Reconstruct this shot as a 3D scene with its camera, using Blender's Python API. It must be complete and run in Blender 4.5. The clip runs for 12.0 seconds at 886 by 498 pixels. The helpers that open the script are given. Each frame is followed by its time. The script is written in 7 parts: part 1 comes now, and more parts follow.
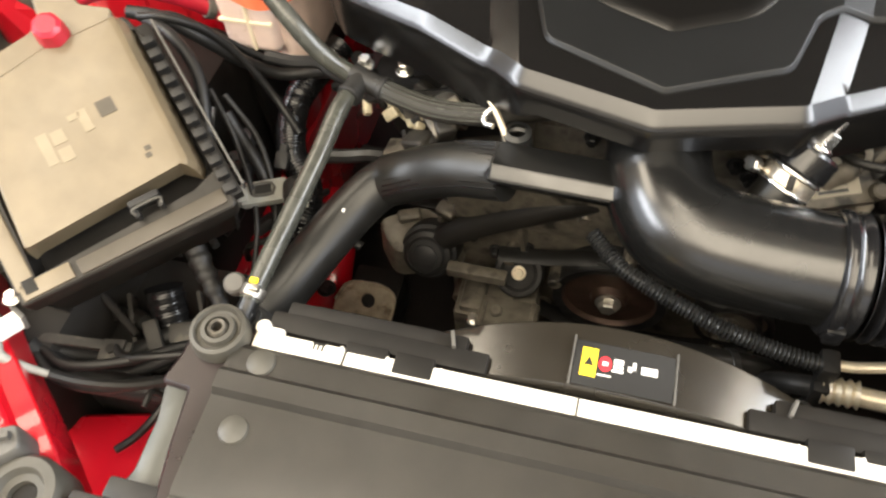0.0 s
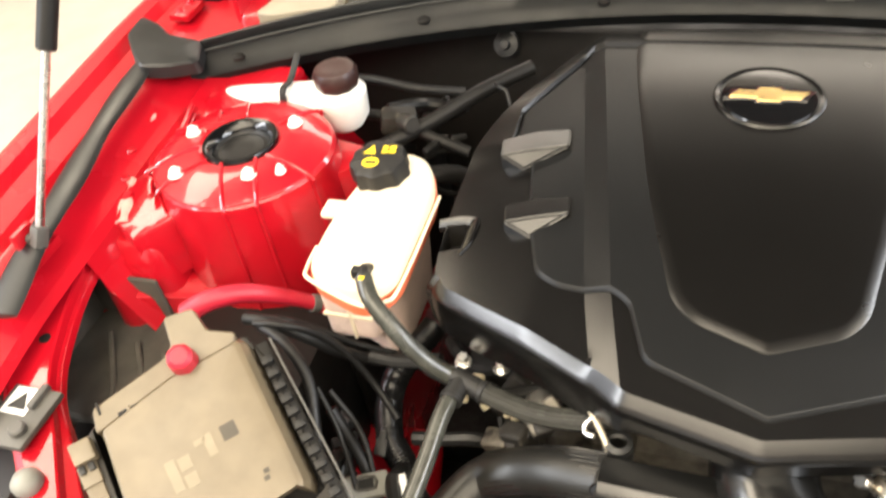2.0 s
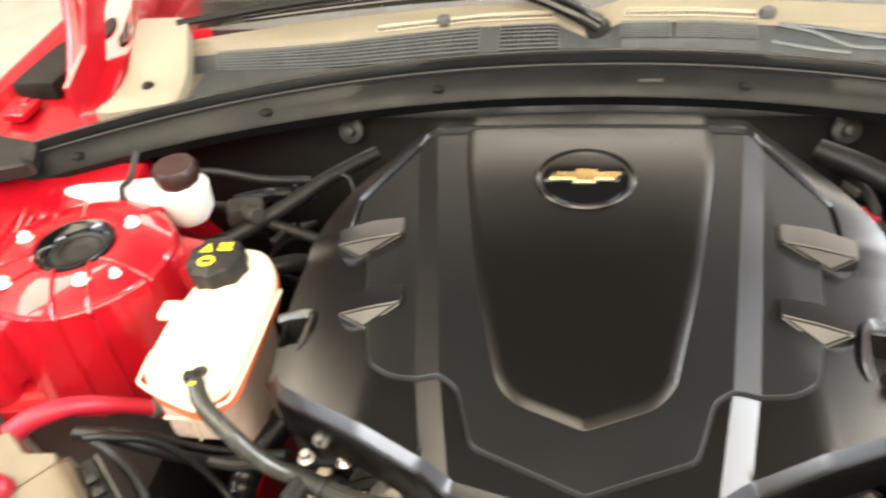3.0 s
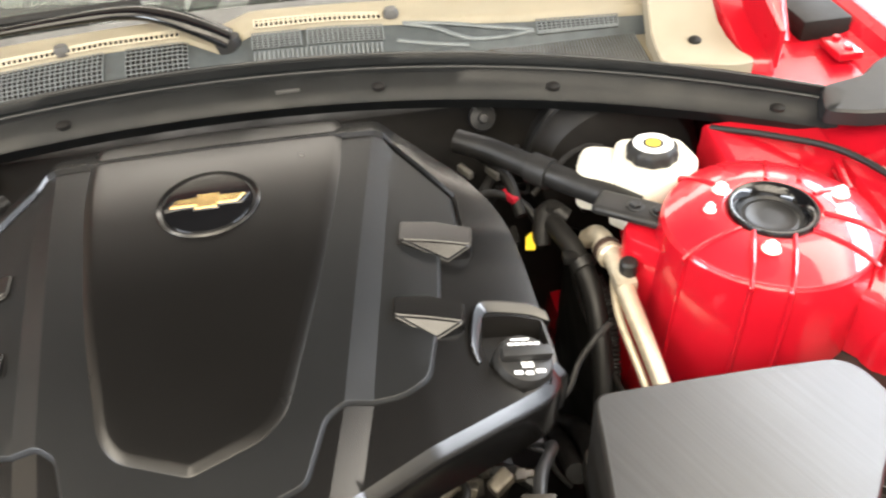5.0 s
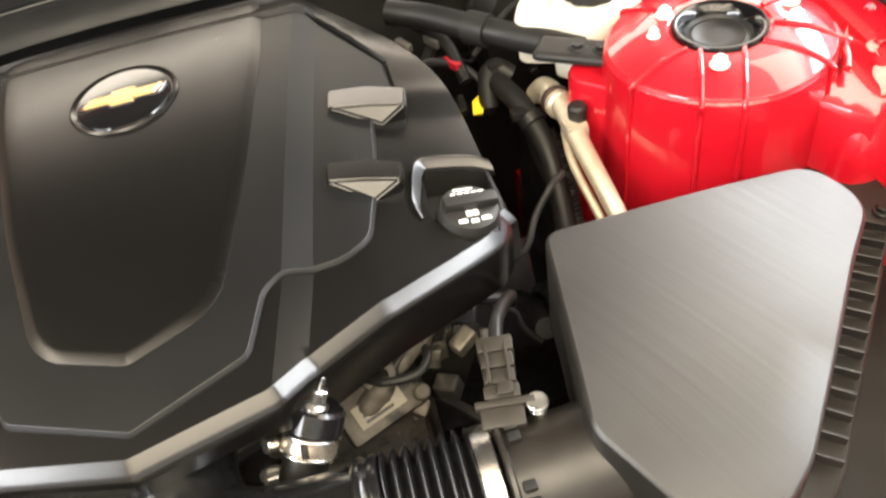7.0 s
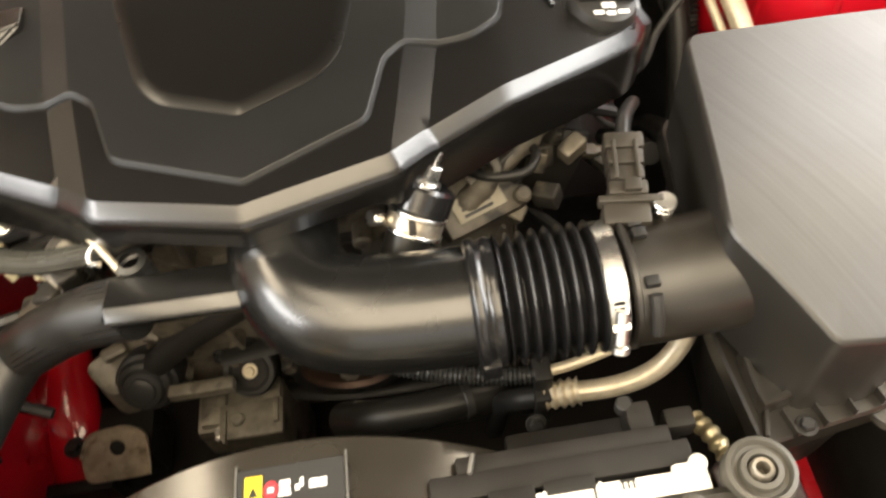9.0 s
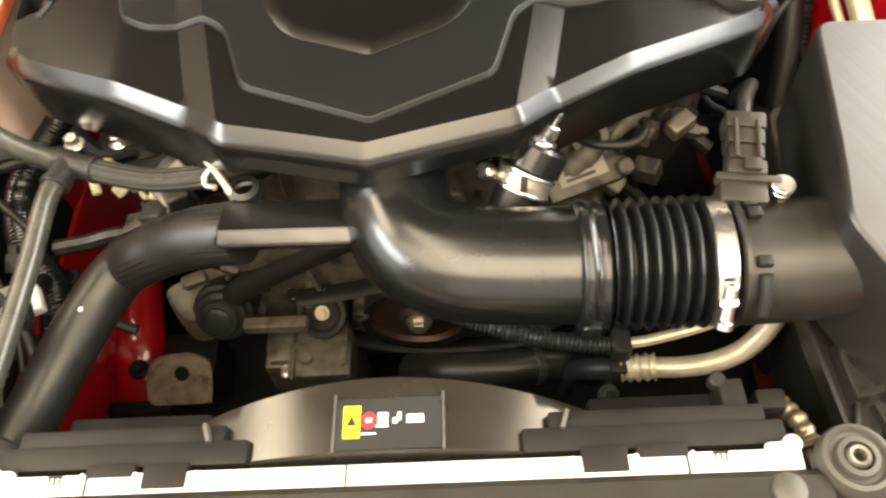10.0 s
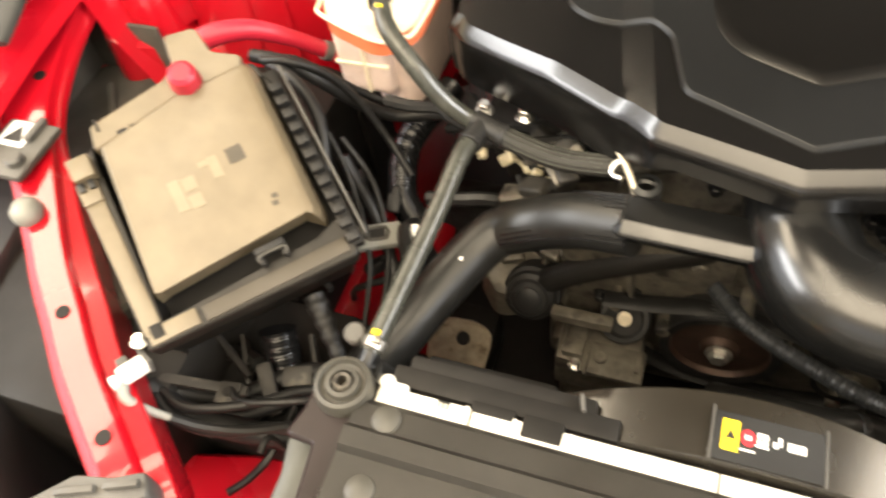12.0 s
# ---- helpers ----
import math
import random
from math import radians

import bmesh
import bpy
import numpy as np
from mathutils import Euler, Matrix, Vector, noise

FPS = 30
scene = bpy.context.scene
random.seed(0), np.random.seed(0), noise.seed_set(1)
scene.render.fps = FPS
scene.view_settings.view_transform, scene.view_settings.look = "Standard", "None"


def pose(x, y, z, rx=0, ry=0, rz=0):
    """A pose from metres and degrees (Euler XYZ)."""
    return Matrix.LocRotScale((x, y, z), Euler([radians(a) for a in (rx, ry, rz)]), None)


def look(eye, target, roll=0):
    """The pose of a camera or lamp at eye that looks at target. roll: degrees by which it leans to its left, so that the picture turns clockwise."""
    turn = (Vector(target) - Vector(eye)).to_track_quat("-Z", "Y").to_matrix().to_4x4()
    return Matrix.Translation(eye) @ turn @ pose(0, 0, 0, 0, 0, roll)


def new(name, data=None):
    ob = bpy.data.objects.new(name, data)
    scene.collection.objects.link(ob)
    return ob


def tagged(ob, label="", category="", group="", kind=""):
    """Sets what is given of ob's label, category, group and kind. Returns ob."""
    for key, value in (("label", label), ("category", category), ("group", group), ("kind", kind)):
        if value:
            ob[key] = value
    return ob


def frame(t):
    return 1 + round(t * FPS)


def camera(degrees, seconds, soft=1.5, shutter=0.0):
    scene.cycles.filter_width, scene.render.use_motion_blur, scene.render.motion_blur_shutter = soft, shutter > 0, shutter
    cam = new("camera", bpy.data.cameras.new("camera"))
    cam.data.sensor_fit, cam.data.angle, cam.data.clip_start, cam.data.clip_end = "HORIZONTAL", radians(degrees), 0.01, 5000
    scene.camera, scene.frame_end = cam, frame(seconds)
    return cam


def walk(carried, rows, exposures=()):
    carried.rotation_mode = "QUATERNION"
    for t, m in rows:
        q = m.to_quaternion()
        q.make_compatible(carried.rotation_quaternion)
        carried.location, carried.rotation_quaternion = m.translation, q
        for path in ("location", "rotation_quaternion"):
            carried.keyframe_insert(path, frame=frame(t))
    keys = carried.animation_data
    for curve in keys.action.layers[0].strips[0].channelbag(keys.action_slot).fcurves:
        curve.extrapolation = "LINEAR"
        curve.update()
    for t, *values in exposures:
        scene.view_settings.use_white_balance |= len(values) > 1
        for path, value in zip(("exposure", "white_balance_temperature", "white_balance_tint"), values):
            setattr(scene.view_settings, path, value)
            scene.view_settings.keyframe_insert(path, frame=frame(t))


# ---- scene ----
cam = camera(59.2, 12.0, soft=2.2, shutter=0.55)
PATH = [
    (0, (-0.027, -0.009, 1.302), (-0.399, 1.073, -0.339), -5.4),
    (0.5, (-0.051, 0.013, 1.284), (-0.371, 1.083, -0.375), -7.2),
    (1, (-0.097, 0.032, 1.32), (-0.523, 1.107, -0.312), -10.5),
    (1.5, (-0.1, 0.052, 1.372), (-0.634, 1.28, -0.114), -9.4),
    (2, (-0.078, 0.062, 1.416), (-0.646, 1.409, 0.051), -9.7),
    (2.5, (-0.056, 0.069, 1.437), (-0.575, 1.496, 0.135), -8.0),
    (3, (-0.005, 0.089, 1.44), (-0.349, 1.591, 0.164), -6.9),
    (3.5, (0.04, 0.108, 1.436), (-0.16, 1.627, 0.149), -5.5),
    (3.7, (0.061, 0.113, 1.441), (-0.073, 1.629, 0.144), -5.0),
    (5.3, (0.196, 0.121, 1.419), (0.39, 1.62, 0.109), -3.5),
    (5.5, (0.201, 0.119, 1.415), (0.416, 1.605, 0.093), -3.0),
    (6, (0.217, 0.112, 1.397), (0.403, 1.583, 0.055), -5.8),
    (6.5, (0.226, 0.102, 1.37), (0.376, 1.528, -0.025), -10.1),
    (6.7, (0.227, 0.098, 1.357), (0.367, 1.51, -0.053), -11.6),
    (8.3, (0.184, 0.08, 1.312), (0.231, 1.325, -0.253), -12.7),
    (8.5, (0.173, 0.079, 1.307), (0.205, 1.308, -0.271), -12.5),
    (8.7, (0.158, 0.077, 1.296), (0.167, 1.295, -0.292), -12.3),
    (9, (0.134, 0.075, 1.282), (0.136, 1.236, -0.346), -9.1),
    (9.5, (0.103, 0.066, 1.282), (0.076, 1.199, -0.366), -6.5),
    (10, (0.074, 0.06, 1.284), (-0.006, 1.177, -0.373), -6.2),
    (10.5, (0.051, 0.054, 1.288), (-0.107, 1.166, -0.367), -7.5),
    (11, (0.015, 0.039, 1.287), (-0.253, 1.163, -0.345), -9.3),
    (11.5, (-0.04, 0.021, 1.286), (-0.444, 1.121, -0.335), -10.4),
    (12, (-0.085, 0.009, 1.311), (-0.617, 1.08, -0.293), -9.9),
]
EXPO = [(0.0, -0.12, 6350, 10), (1.0, -0.13, 6400, 10), (2.5, -0.16, 6500, 10), (3.5, 0.03, 6350, 10), (5.5, 0.04, 6150, 10), (6.5, 0.05, 6400, 10), (8.5, -0.06, 6900, 10), (10.5, 0.18, 7150, 10), (11.5, 0.08, 6900, 10), (12.0, 0.0, 6850, 10)]
walk(cam, [(t, look(eye, target, roll)) for t, eye, target, roll in PATH], EXPO)

# ---- light ----
world = bpy.data.worlds.new("sky")
scene.world = world
world.use_nodes = True
wn = world.node_tree.nodes
sky = wn.new("ShaderNodeTexSky")
sky.sky_type, sky.sun_disc = "NISHITA", False
sky.sun_elevation, sky.sun_rotation = radians(60), radians(205)
sky.air_density, sky.dust_density, sky.ozone_density = 1.0, 6.0, 1.0
world.node_tree.links.new(sky.outputs[0], wn["Background"].inputs[0])
wn["Background"].inputs[1].default_value = 0.15
sun_data = bpy.data.lights.new("sun", "SUN")
sun_data.energy, sun_data.angle, sun_data.color = 2.0, radians(0.5), (1.0, 0.94, 0.85)
sun = new("sun", sun_data)
sun.matrix_world = look((-2.0, 4.5, 8.0), (0, 0, 0))


def area_lamp(name, eye, target, width, height, radiance, color):
    """A rectangular area lamp added at eye, shining towards target."""
    d = bpy.data.lights.new(name, "AREA")
    d.shape, d.size, d.size_y, d.color = "RECTANGLE", width, height, color
    d.energy = radiance * math.pi * width * height
    ob = new(name, d)
    ob.matrix_world = look(eye, target)
    return ob


HALL_X, HALL_F, HALL_R, HALL_Z = 4.6, -4.6, 6.0, 4.3
DAY = (0.96, 0.98, 1.0)
# No window is seen: these lamps are added where reflections need brightness.
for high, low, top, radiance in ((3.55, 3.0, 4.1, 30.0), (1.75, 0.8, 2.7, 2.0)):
    area_lamp("added_light_left", (-HALL_X + 0.1, -1.5, high), (0, -1.5, high), 4.2, top - low, radiance, DAY)
    area_lamp("added_light_right", (HALL_X - 0.1, 1.8, high), (0, 1.8, high), 7.8, top - low, radiance, DAY)
    # Warm lamp added behind the car for the glow on the cover's rear.
    area_lamp("added_light_rear", (0.55, HALL_R - 0.1, high), (0.55, 0, high), 7.4, top - low, 0.8 if low < 1 else 10.0, (1.0, 0.88, 0.72))
# Weak lamp added in an unseen doorway ahead of the car.
area_lamp("added_light_front", (0.3, HALL_F + 0.1, 1.55), (0.3, 0, 1.55), 4.4, 2.9, 1.0, (1.0, 0.93, 0.82))
# Unseen ceiling lights, added and sized to put highlights on the plastic.
ADDED_CEILING_LIGHTS = ((-0.78, -1.75, 0.76, 5.4, 13.0), (0.10, -2.55, 0.76, 3.8, 12.0), (0.98, -2.55, 0.76, 3.8, 12.0), (-2.05, -2.5, 1.5, 3.8, 8.0), (2.15, -2.4, 1.4, 3.6, 8.0), (-3.3, 1.7, 1.4, 3.4, 15.0), (3.3, 1.7, 1.4, 3.4, 9.0))
for x, y, wide, long, radiance in ADDED_CEILING_LIGHTS:
    area_lamp("added_ceiling_lamp", (x, y, HALL_Z - 0.13), (x, y, 0), wide, long, radiance, (1.0, 0.87, 0.67))


# ---- materials ----
def mat(name, color, rough=0.5, metal=0.0, var=0.15, scale=40.0, bump=0.0, bscale=900.0, coat=0.0, rvar=0.12, stain=None, spec=0.5):
    """A surface with fine grain, broad unevenness in colour and gloss, and relief."""
    m = bpy.data.materials.new(name)
    m.use_nodes = True
    t = m.node_tree
    b = t.nodes["Principled BSDF"]
    b.inputs["Metallic"].default_value = metal
    b.inputs["Coat Weight"].default_value = coat
    b.inputs["Coat Roughness"].default_value = 0.04
    b.inputs["Specular IOR Level"].default_value = spec
    co = t.nodes.new("ShaderNodeTexCoord")

    def noise_tex(s, detail=4.0):
        n = t.nodes.new("ShaderNodeTexNoise")
        n.inputs["Scale"].default_value, n.inputs["Detail"].default_value = s, detail
        t.links.new(co.outputs["Object"], n.inputs["Vector"])
        return n

    n1 = noise_tex(scale)
    ramp = t.nodes.new("ShaderNodeMapRange")
    ramp.inputs[1].default_value, ramp.inputs[2].default_value = 0.3, 0.7
    ramp.inputs[3].default_value, ramp.inputs[4].default_value = 1 - var, 1 + var
    t.links.new(n1.outputs[0], ramp.inputs[0])
    mul = t.nodes.new("ShaderNodeMix")
    mul.data_type, mul.blend_type = "RGBA", "MULTIPLY"
    mul.inputs[0].default_value = 1.0
    mul.inputs[6].default_value = (*color, 1)
    t.links.new(ramp.outputs[0], mul.inputs[7])
    out = mul.outputs[2]
    if stain:
        n3 = noise_tex(stain[1], 6.0)
        r3 = t.nodes.new("ShaderNodeMapRange")
        r3.inputs[1].default_value, r3.inputs[2].default_value = stain[2], stain[2] + 0.12
        t.links.new(n3.outputs[0], r3.inputs[0])
        mx = t.nodes.new("ShaderNodeMix")
        mx.data_type = "RGBA"
        mx.inputs[7].default_value = (*stain[0], 1)
        t.links.new(r3.outputs[0], mx.inputs[0])
        t.links.new(out, mx.inputs[6])
        out = mx.outputs[2]
    t.links.new(out, b.inputs["Base Color"])
    n2 = noise_tex(scale * 0.35, 5.0)
    rr = t.nodes.new("ShaderNodeMapRange")
    rr.inputs[1].default_value, rr.inputs[2].default_value = 0.3, 0.7
    rr.inputs[3].default_value, rr.inputs[4].default_value = max(0.02, rough - rvar * rough * 2), rough + rvar * rough * 2
    t.links.new(n2.outputs[0], rr.inputs[0])
    t.links.new(rr.outputs[0], b.inputs["Roughness"])
    if bump:
        n4 = noise_tex(bscale, 2.0)
        bp = t.nodes.new("ShaderNodeBump")
        bp.inputs["Strength"].default_value, bp.inputs["Distance"].default_value = bump, 0.00007
        t.links.new(n4.outputs[0], bp.inputs["Height"])
        t.links.new(bp.outputs[0], b.inputs["Normal"])
    return m


def woven(name, color, rough, pitch):
    """Plastic with a fine moulded diamond knurl."""
    m = mat(name, color, rough, var=0.05, spec=0.34, rvar=0.04)
    t = m.node_tree
    co = [n for n in t.nodes if n.type == "TEX_COORD"][0]
    ck = t.nodes.new("ShaderNodeTexChecker")
    ck.inputs["Scale"].default_value = 1 / pitch
    rot = t.nodes.new("ShaderNodeMapping")
    rot.inputs["Rotation"].default_value = (0, 0, radians(45))
    t.links.new(co.outputs["Object"], rot.inputs[0])
    t.links.new(rot.outputs[0], ck.inputs["Vector"])
    bp = t.nodes.new("ShaderNodeBump")
    bp.inputs["Strength"].default_value, bp.inputs["Distance"].default_value = 0.35, 0.00012
    t.links.new(ck.outputs["Fac"], bp.inputs["Height"])
    t.links.new(bp.outputs[0], t.nodes["Principled BSDF"].inputs["Normal"])
    return m


COVER = mat("cover_plastic", (0.0045, 0.0042, 0.0040), 0.25, var=0.06, bump=0.05, bscale=1400, spec=0.65, rvar=0.03)
PANEL = mat("panel_plastic", (0.0030, 0.0027, 0.0024), 0.29, var=0.06, bump=0.05, bscale=1400, spec=0.5, rvar=0.03)
KNURL = woven("knurled_plastic", (0.0055, 0.0058, 0.0060), 0.40, 0.0016)
BLACK = mat("black_plastic", (0.016, 0.0155, 0.015), 0.46, bump=0.2, bscale=900, spec=0.3)
DUCT = mat("duct_plastic", (0.005, 0.005, 0.0048), 0.24, bump=0.12, bscale=700, spec=0.7)
RUBBER = mat("rubber", (0.0115, 0.0112, 0.011), 0.47, bump=0.2, bscale=500, spec=0.3)
SEAL = mat("seal_rubber", (0.0095, 0.0105, 0.011), 0.40, bump=0.3, bscale=700, var=0.2)
# Darker copy of the cowl plastic, with the corners' shade in its colour.
COWL_SHADED = mat("cowl_plastic_shaded", (0.28, 0.245, 0.18), 0.45, bump=0.2, bscale=800, var=0.08, scale=12)
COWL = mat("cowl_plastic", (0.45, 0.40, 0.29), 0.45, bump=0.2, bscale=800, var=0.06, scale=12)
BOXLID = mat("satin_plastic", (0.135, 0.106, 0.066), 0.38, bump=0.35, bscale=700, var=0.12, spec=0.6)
AIRBOX = mat("air_box_plastic", (0.0115, 0.0105, 0.0092), 0.40, bump=0.3, bscale=800, var=0.06, spec=0.68, rvar=0.03)
DARK = mat("dark_plastic", (0.0125, 0.0115, 0.0105), 0.52, bump=0.2, spec=0.2)
RED = mat("red_paint", (0.42, 0.0045, 0.013), 0.32, var=0.05, scale=15, coat=0.85, rvar=0.2, spec=0.3)
HOSEB = mat("hose_rubber", (0.010, 0.0098, 0.009), 0.36, var=0.2, scale=60, bump=0.3, bscale=500, spec=0.4)
BELLOW = mat("bellows_rubber", (0.007, 0.007, 0.0075), 0.21, var=0.15, bump=0.1)
DUSTY = mat("dusty_wrap", (0.075, 0.066, 0.052), 0.6, var=0.35, scale=70, bump=0.8, bscale=250, stain=((0.012, 0.011, 0.010), 45, 0.5))
# Pale pink that paints the glare on the red panel by each tower.
GLARE = mat("panel_glare", (0.62, 0.30, 0.26), 0.5, var=0.2, scale=60, bump=0.4, bscale=300)
REDHOSE = mat("red_sleeve", (0.42, 0.012, 0.03), 0.45, var=0.1)
WHITE = mat("white_plastic", (0.78, 0.76, 0.70), 0.4, var=0.05)
TANK = mat("tank_plastic", (0.80, 0.69, 0.50), 0.35, var=0.06, scale=20)
ORANGE = mat("coolant_orange", (0.72, 0.17, 0.075), 0.35, var=0.12, scale=25)
CLEAR = mat("clear_lobe", (0.74, 0.58, 0.50), 0.3, var=0.08)
METAL = mat("bright_metal", (0.72, 0.71, 0.68), 0.28, 1.0, var=0.12, scale=120)
ALU = mat("cast_aluminium", (0.17, 0.152, 0.122), 0.5, 0.5, var=0.35, scale=60, bump=0.6, bscale=300, stain=((0.03, 0.027, 0.024), 30, 0.52))
ALUP = mat("aluminium_tube", (0.62, 0.6, 0.55), 0.35, 0.9, var=0.15, scale=80)
RADI = mat("radiator_tank", (0.78, 0.75, 0.66), 0.4, 0.1, var=0.06, scale=30)
RUSTY = mat("worn_steel", (0.075, 0.047, 0.036), 0.5, 0.6, var=0.3, scale=50)
STEEL = mat("dark_steel", (0.05, 0.05, 0.05), 0.42, 0.8, var=0.25, scale=80)
YELLOW = mat("yellow_print", (0.85, 0.62, 0.02), 0.5, var=0.04)
PRINT = mat("white_print", (0.85, 0.85, 0.83), 0.5, var=0.03)
REDP = mat("red_print", (0.7, 0.02, 0.03), 0.5, var=0.04)
BLK = mat("black_print", (0.01, 0.01, 0.01), 0.5, var=0.04)
GOLD = mat("gold_enamel", (0.85, 0.6, 0.25), 0.25, 0.9, var=0.06)
CHROME = mat("chrome", (0.85, 0.85, 0.85), 0.1, 1.0, var=0.04)
GLOSS = mat("gloss_black", (0.004, 0.004, 0.0045), 0.12, var=0.05)
BRAKETANK = mat("brake_tank_plastic", (0.70, 0.66, 0.55), 0.4, var=0.06, scale=20)
SENSOR = mat("sensor_plastic", (0.022, 0.019, 0.015), 0.42, bump=0.3, var=0.2)
PALECAST = mat("pale_casting", (0.105, 0.093, 0.073), 0.5, 0.25, var=0.35, scale=60, bump=0.8, bscale=260, stain=((0.06, 0.05, 0.04), 55, 0.56))
CREAMALU = mat("matt_aluminium", (0.62, 0.55, 0.42), 0.42, 0.55, var=0.12, scale=90)
CREAM = mat("cream_casting", (0.52, 0.46, 0.32), 0.45, 0.1, var=0.3, scale=90, bump=0.8, bscale=260, stain=((0.10, 0.08, 0.05), 70, 0.6))
PALEGREY = mat("pale_rubber", (0.22, 0.22, 0.20), 0.5, var=0.12)
FELT = mat("dusty_felt", (0.055, 0.051, 0.042), 0.85, var=0.25, scale=25, bump=0.5, bscale=300)
GRIME = mat("grimy_plastic", (0.022, 0.020, 0.017), 0.6, var=0.4, scale=60, bump=0.5, bscale=250, stain=((0.09, 0.08, 0.062), 50, 0.58))
CLEARHOSE = mat("clear_hose", (0.042, 0.043, 0.036), 0.26, var=0.25, scale=70, bump=0.1)
HOSE = mat("hose_grey", (0.022, 0.0225, 0.022), 0.35, var=0.2, scale=90, bump=0.2)
BRAID = woven("braided_sleeve", (0.022, 0.020, 0.017), 0.6, 0.0022)
WALLP = mat("wall_paint", (0.19, 0.17, 0.14), 0.8, var=0.05, scale=3, bump=0.2, bscale=150)
CEILP = mat("ceiling_paint", (0.36, 0.33, 0.28), 0.85, var=0.04, scale=3)
CONCRETE = mat("floor_coating", (0.42, 0.39, 0.34), 0.5, var=0.08, scale=6, bump=0.2, bscale=200)
LINER = mat("hood_liner", (0.012, 0.011, 0.010), 0.85, var=0.2, bump=0.5, bscale=300)
FLANGE = mat("dusty_flange", (0.012, 0.0105, 0.0085), 0.36, bump=0.4, bscale=500, var=0.25, spec=0.6)
# Fuse base: the shade on its sides is put into this dark colour.
BASEBOX = mat("shaded_base_plastic", (0.014, 0.012, 0.0095), 0.42, bump=0.4, bscale=500, var=0.25, spec=0.35)
PLATEDCLIP = mat("plated_clip", (0.42, 0.40, 0.36), 0.35, 0.9, var=0.2, scale=150)
GREYP = mat("grey_plastic", (0.075, 0.072, 0.066), 0.5, bump=0.3)
FAN = mat("shroud_plastic", (0.016, 0.0135, 0.010), 0.24, var=0.1, bump=0.1, spec=1.0)
ARMP = mat("bracket_plastic", (0.014, 0.0085, 0.0085), 0.30, var=0.2, scale=40, bump=0.15, spec=0.5)
FLANGEP = mat("flange_plastic", (0.040, 0.042, 0.036), 0.42, var=0.1, bump=0.1, spec=0.6)
BUSH = mat("bush_rubber", (0.05, 0.047, 0.039), 0.5, var=0.15, bump=0.3, bscale=500)
RADCOVER = mat("radiator_cover_plastic", (0.041, 0.037, 0.031), 0.40, var=0.12, bump=0.25, bscale=800, spec=0.8)
LENS = mat("lamp_housing", (0.014, 0.014, 0.015), 0.45, var=0.15)


def brushed(m, angle, strength):
    """Faint parallel drag marks over a moulded face."""
    t = m.node_tree
    co = [n for n in t.nodes if n.type == "TEX_COORD"][0]
    mp = t.nodes.new("ShaderNodeMapping")
    mp.vector_type = "TEXTURE"
    mp.inputs["Rotation"].default_value = (0, 0, radians(angle))
    mp.inputs["Scale"].default_value = (0.25, 0.008, 0.25)
    nz = t.nodes.new("ShaderNodeTexNoise")
    nz.inputs["Scale"].default_value, nz.inputs["Detail"].default_value = 1.0, 3.0
    bp = t.nodes.new("ShaderNodeBump")
    bp.inputs["Strength"].default_value, bp.inputs["Distance"].default_value = strength, 0.0006
    b = t.nodes["Principled BSDF"]
    old = b.inputs["Normal"].links
    if old:
        t.links.new(old[0].from_socket, bp.inputs["Normal"])
    t.links.new(co.outputs["Object"], mp.inputs[0])
    t.links.new(mp.outputs[0], nz.inputs["Vector"])
    t.links.new(nz.outputs[0], bp.inputs["Height"])
    t.links.new(bp.outputs[0], b.inputs["Normal"])


brushed(AIRBOX, 118, 0.32)


def glass_mat():
    m = bpy.data.materials.new("windshield_glass")
    m.use_nodes = True
    b = m.node_tree.nodes["Principled BSDF"]
    b.inputs["Base Color"].default_value = (0.6, 0.68, 0.66, 1)
    b.inputs["Roughness"].default_value = 0.02
    b.inputs["Transmission Weight"].default_value = 1.0
    b.inputs["IOR"].default_value = 1.45
    return m


GLASS = glass_mat()


# ---- building tools ----
def part(name, bm, material, parent=None, label="", sharp=38):
    me = bpy.data.meshes.new(name)
    bmesh.ops.recalc_face_normals(bm, faces=bm.faces)
    bm.to_mesh(me)
    bm.free()
    me.materials.append(material)
    me.polygons.foreach_set("use_smooth", [True] * len(me.polygons))
    me.set_sharp_from_angle(angle=radians(sharp))
    ob = new(name, me)
    if parent is not None:
        ob.parent = parent
        ob.matrix_parent_inverse = parent_world(parent).inverted()
    if label:
        ob["label"] = label
    return ob


def parent_world(ob):
    m = ob.matrix_basis.copy()
    if ob.parent is not None:
        m = parent_world(ob.parent) @ ob.matrix_parent_inverse @ m
    return m


def thing(name, at, label, category, group="", kind=""):
    e = new(name)
    e.empty_display_size = 0.05
    e.location = at
    return tagged(e, label, category, group, kind)


def box(c, s, bevel=0.0, m=None, seg=2):
    bm = bmesh.new()
    bmesh.ops.create_cube(bm, size=1.0)
    bmesh.ops.scale(bm, vec=Vector(s), verts=bm.verts)
    if bevel:
        bmesh.ops.bevel(bm, geom=bm.edges[:], offset=bevel, segments=seg, profile=0.6, affect="EDGES")
    bmesh.ops.translate(bm, vec=Vector(c), verts=bm.verts)
    if m is not None:
        bm.transform(m)
    return bm


def merge(*bms):
    out = bms[0]
    for b in bms[1:]:
        me = bpy.data.meshes.new("tmp")
        b.to_mesh(me)
        b.free()
        out.from_mesh(me)
        bpy.data.meshes.remove(me)
    return out


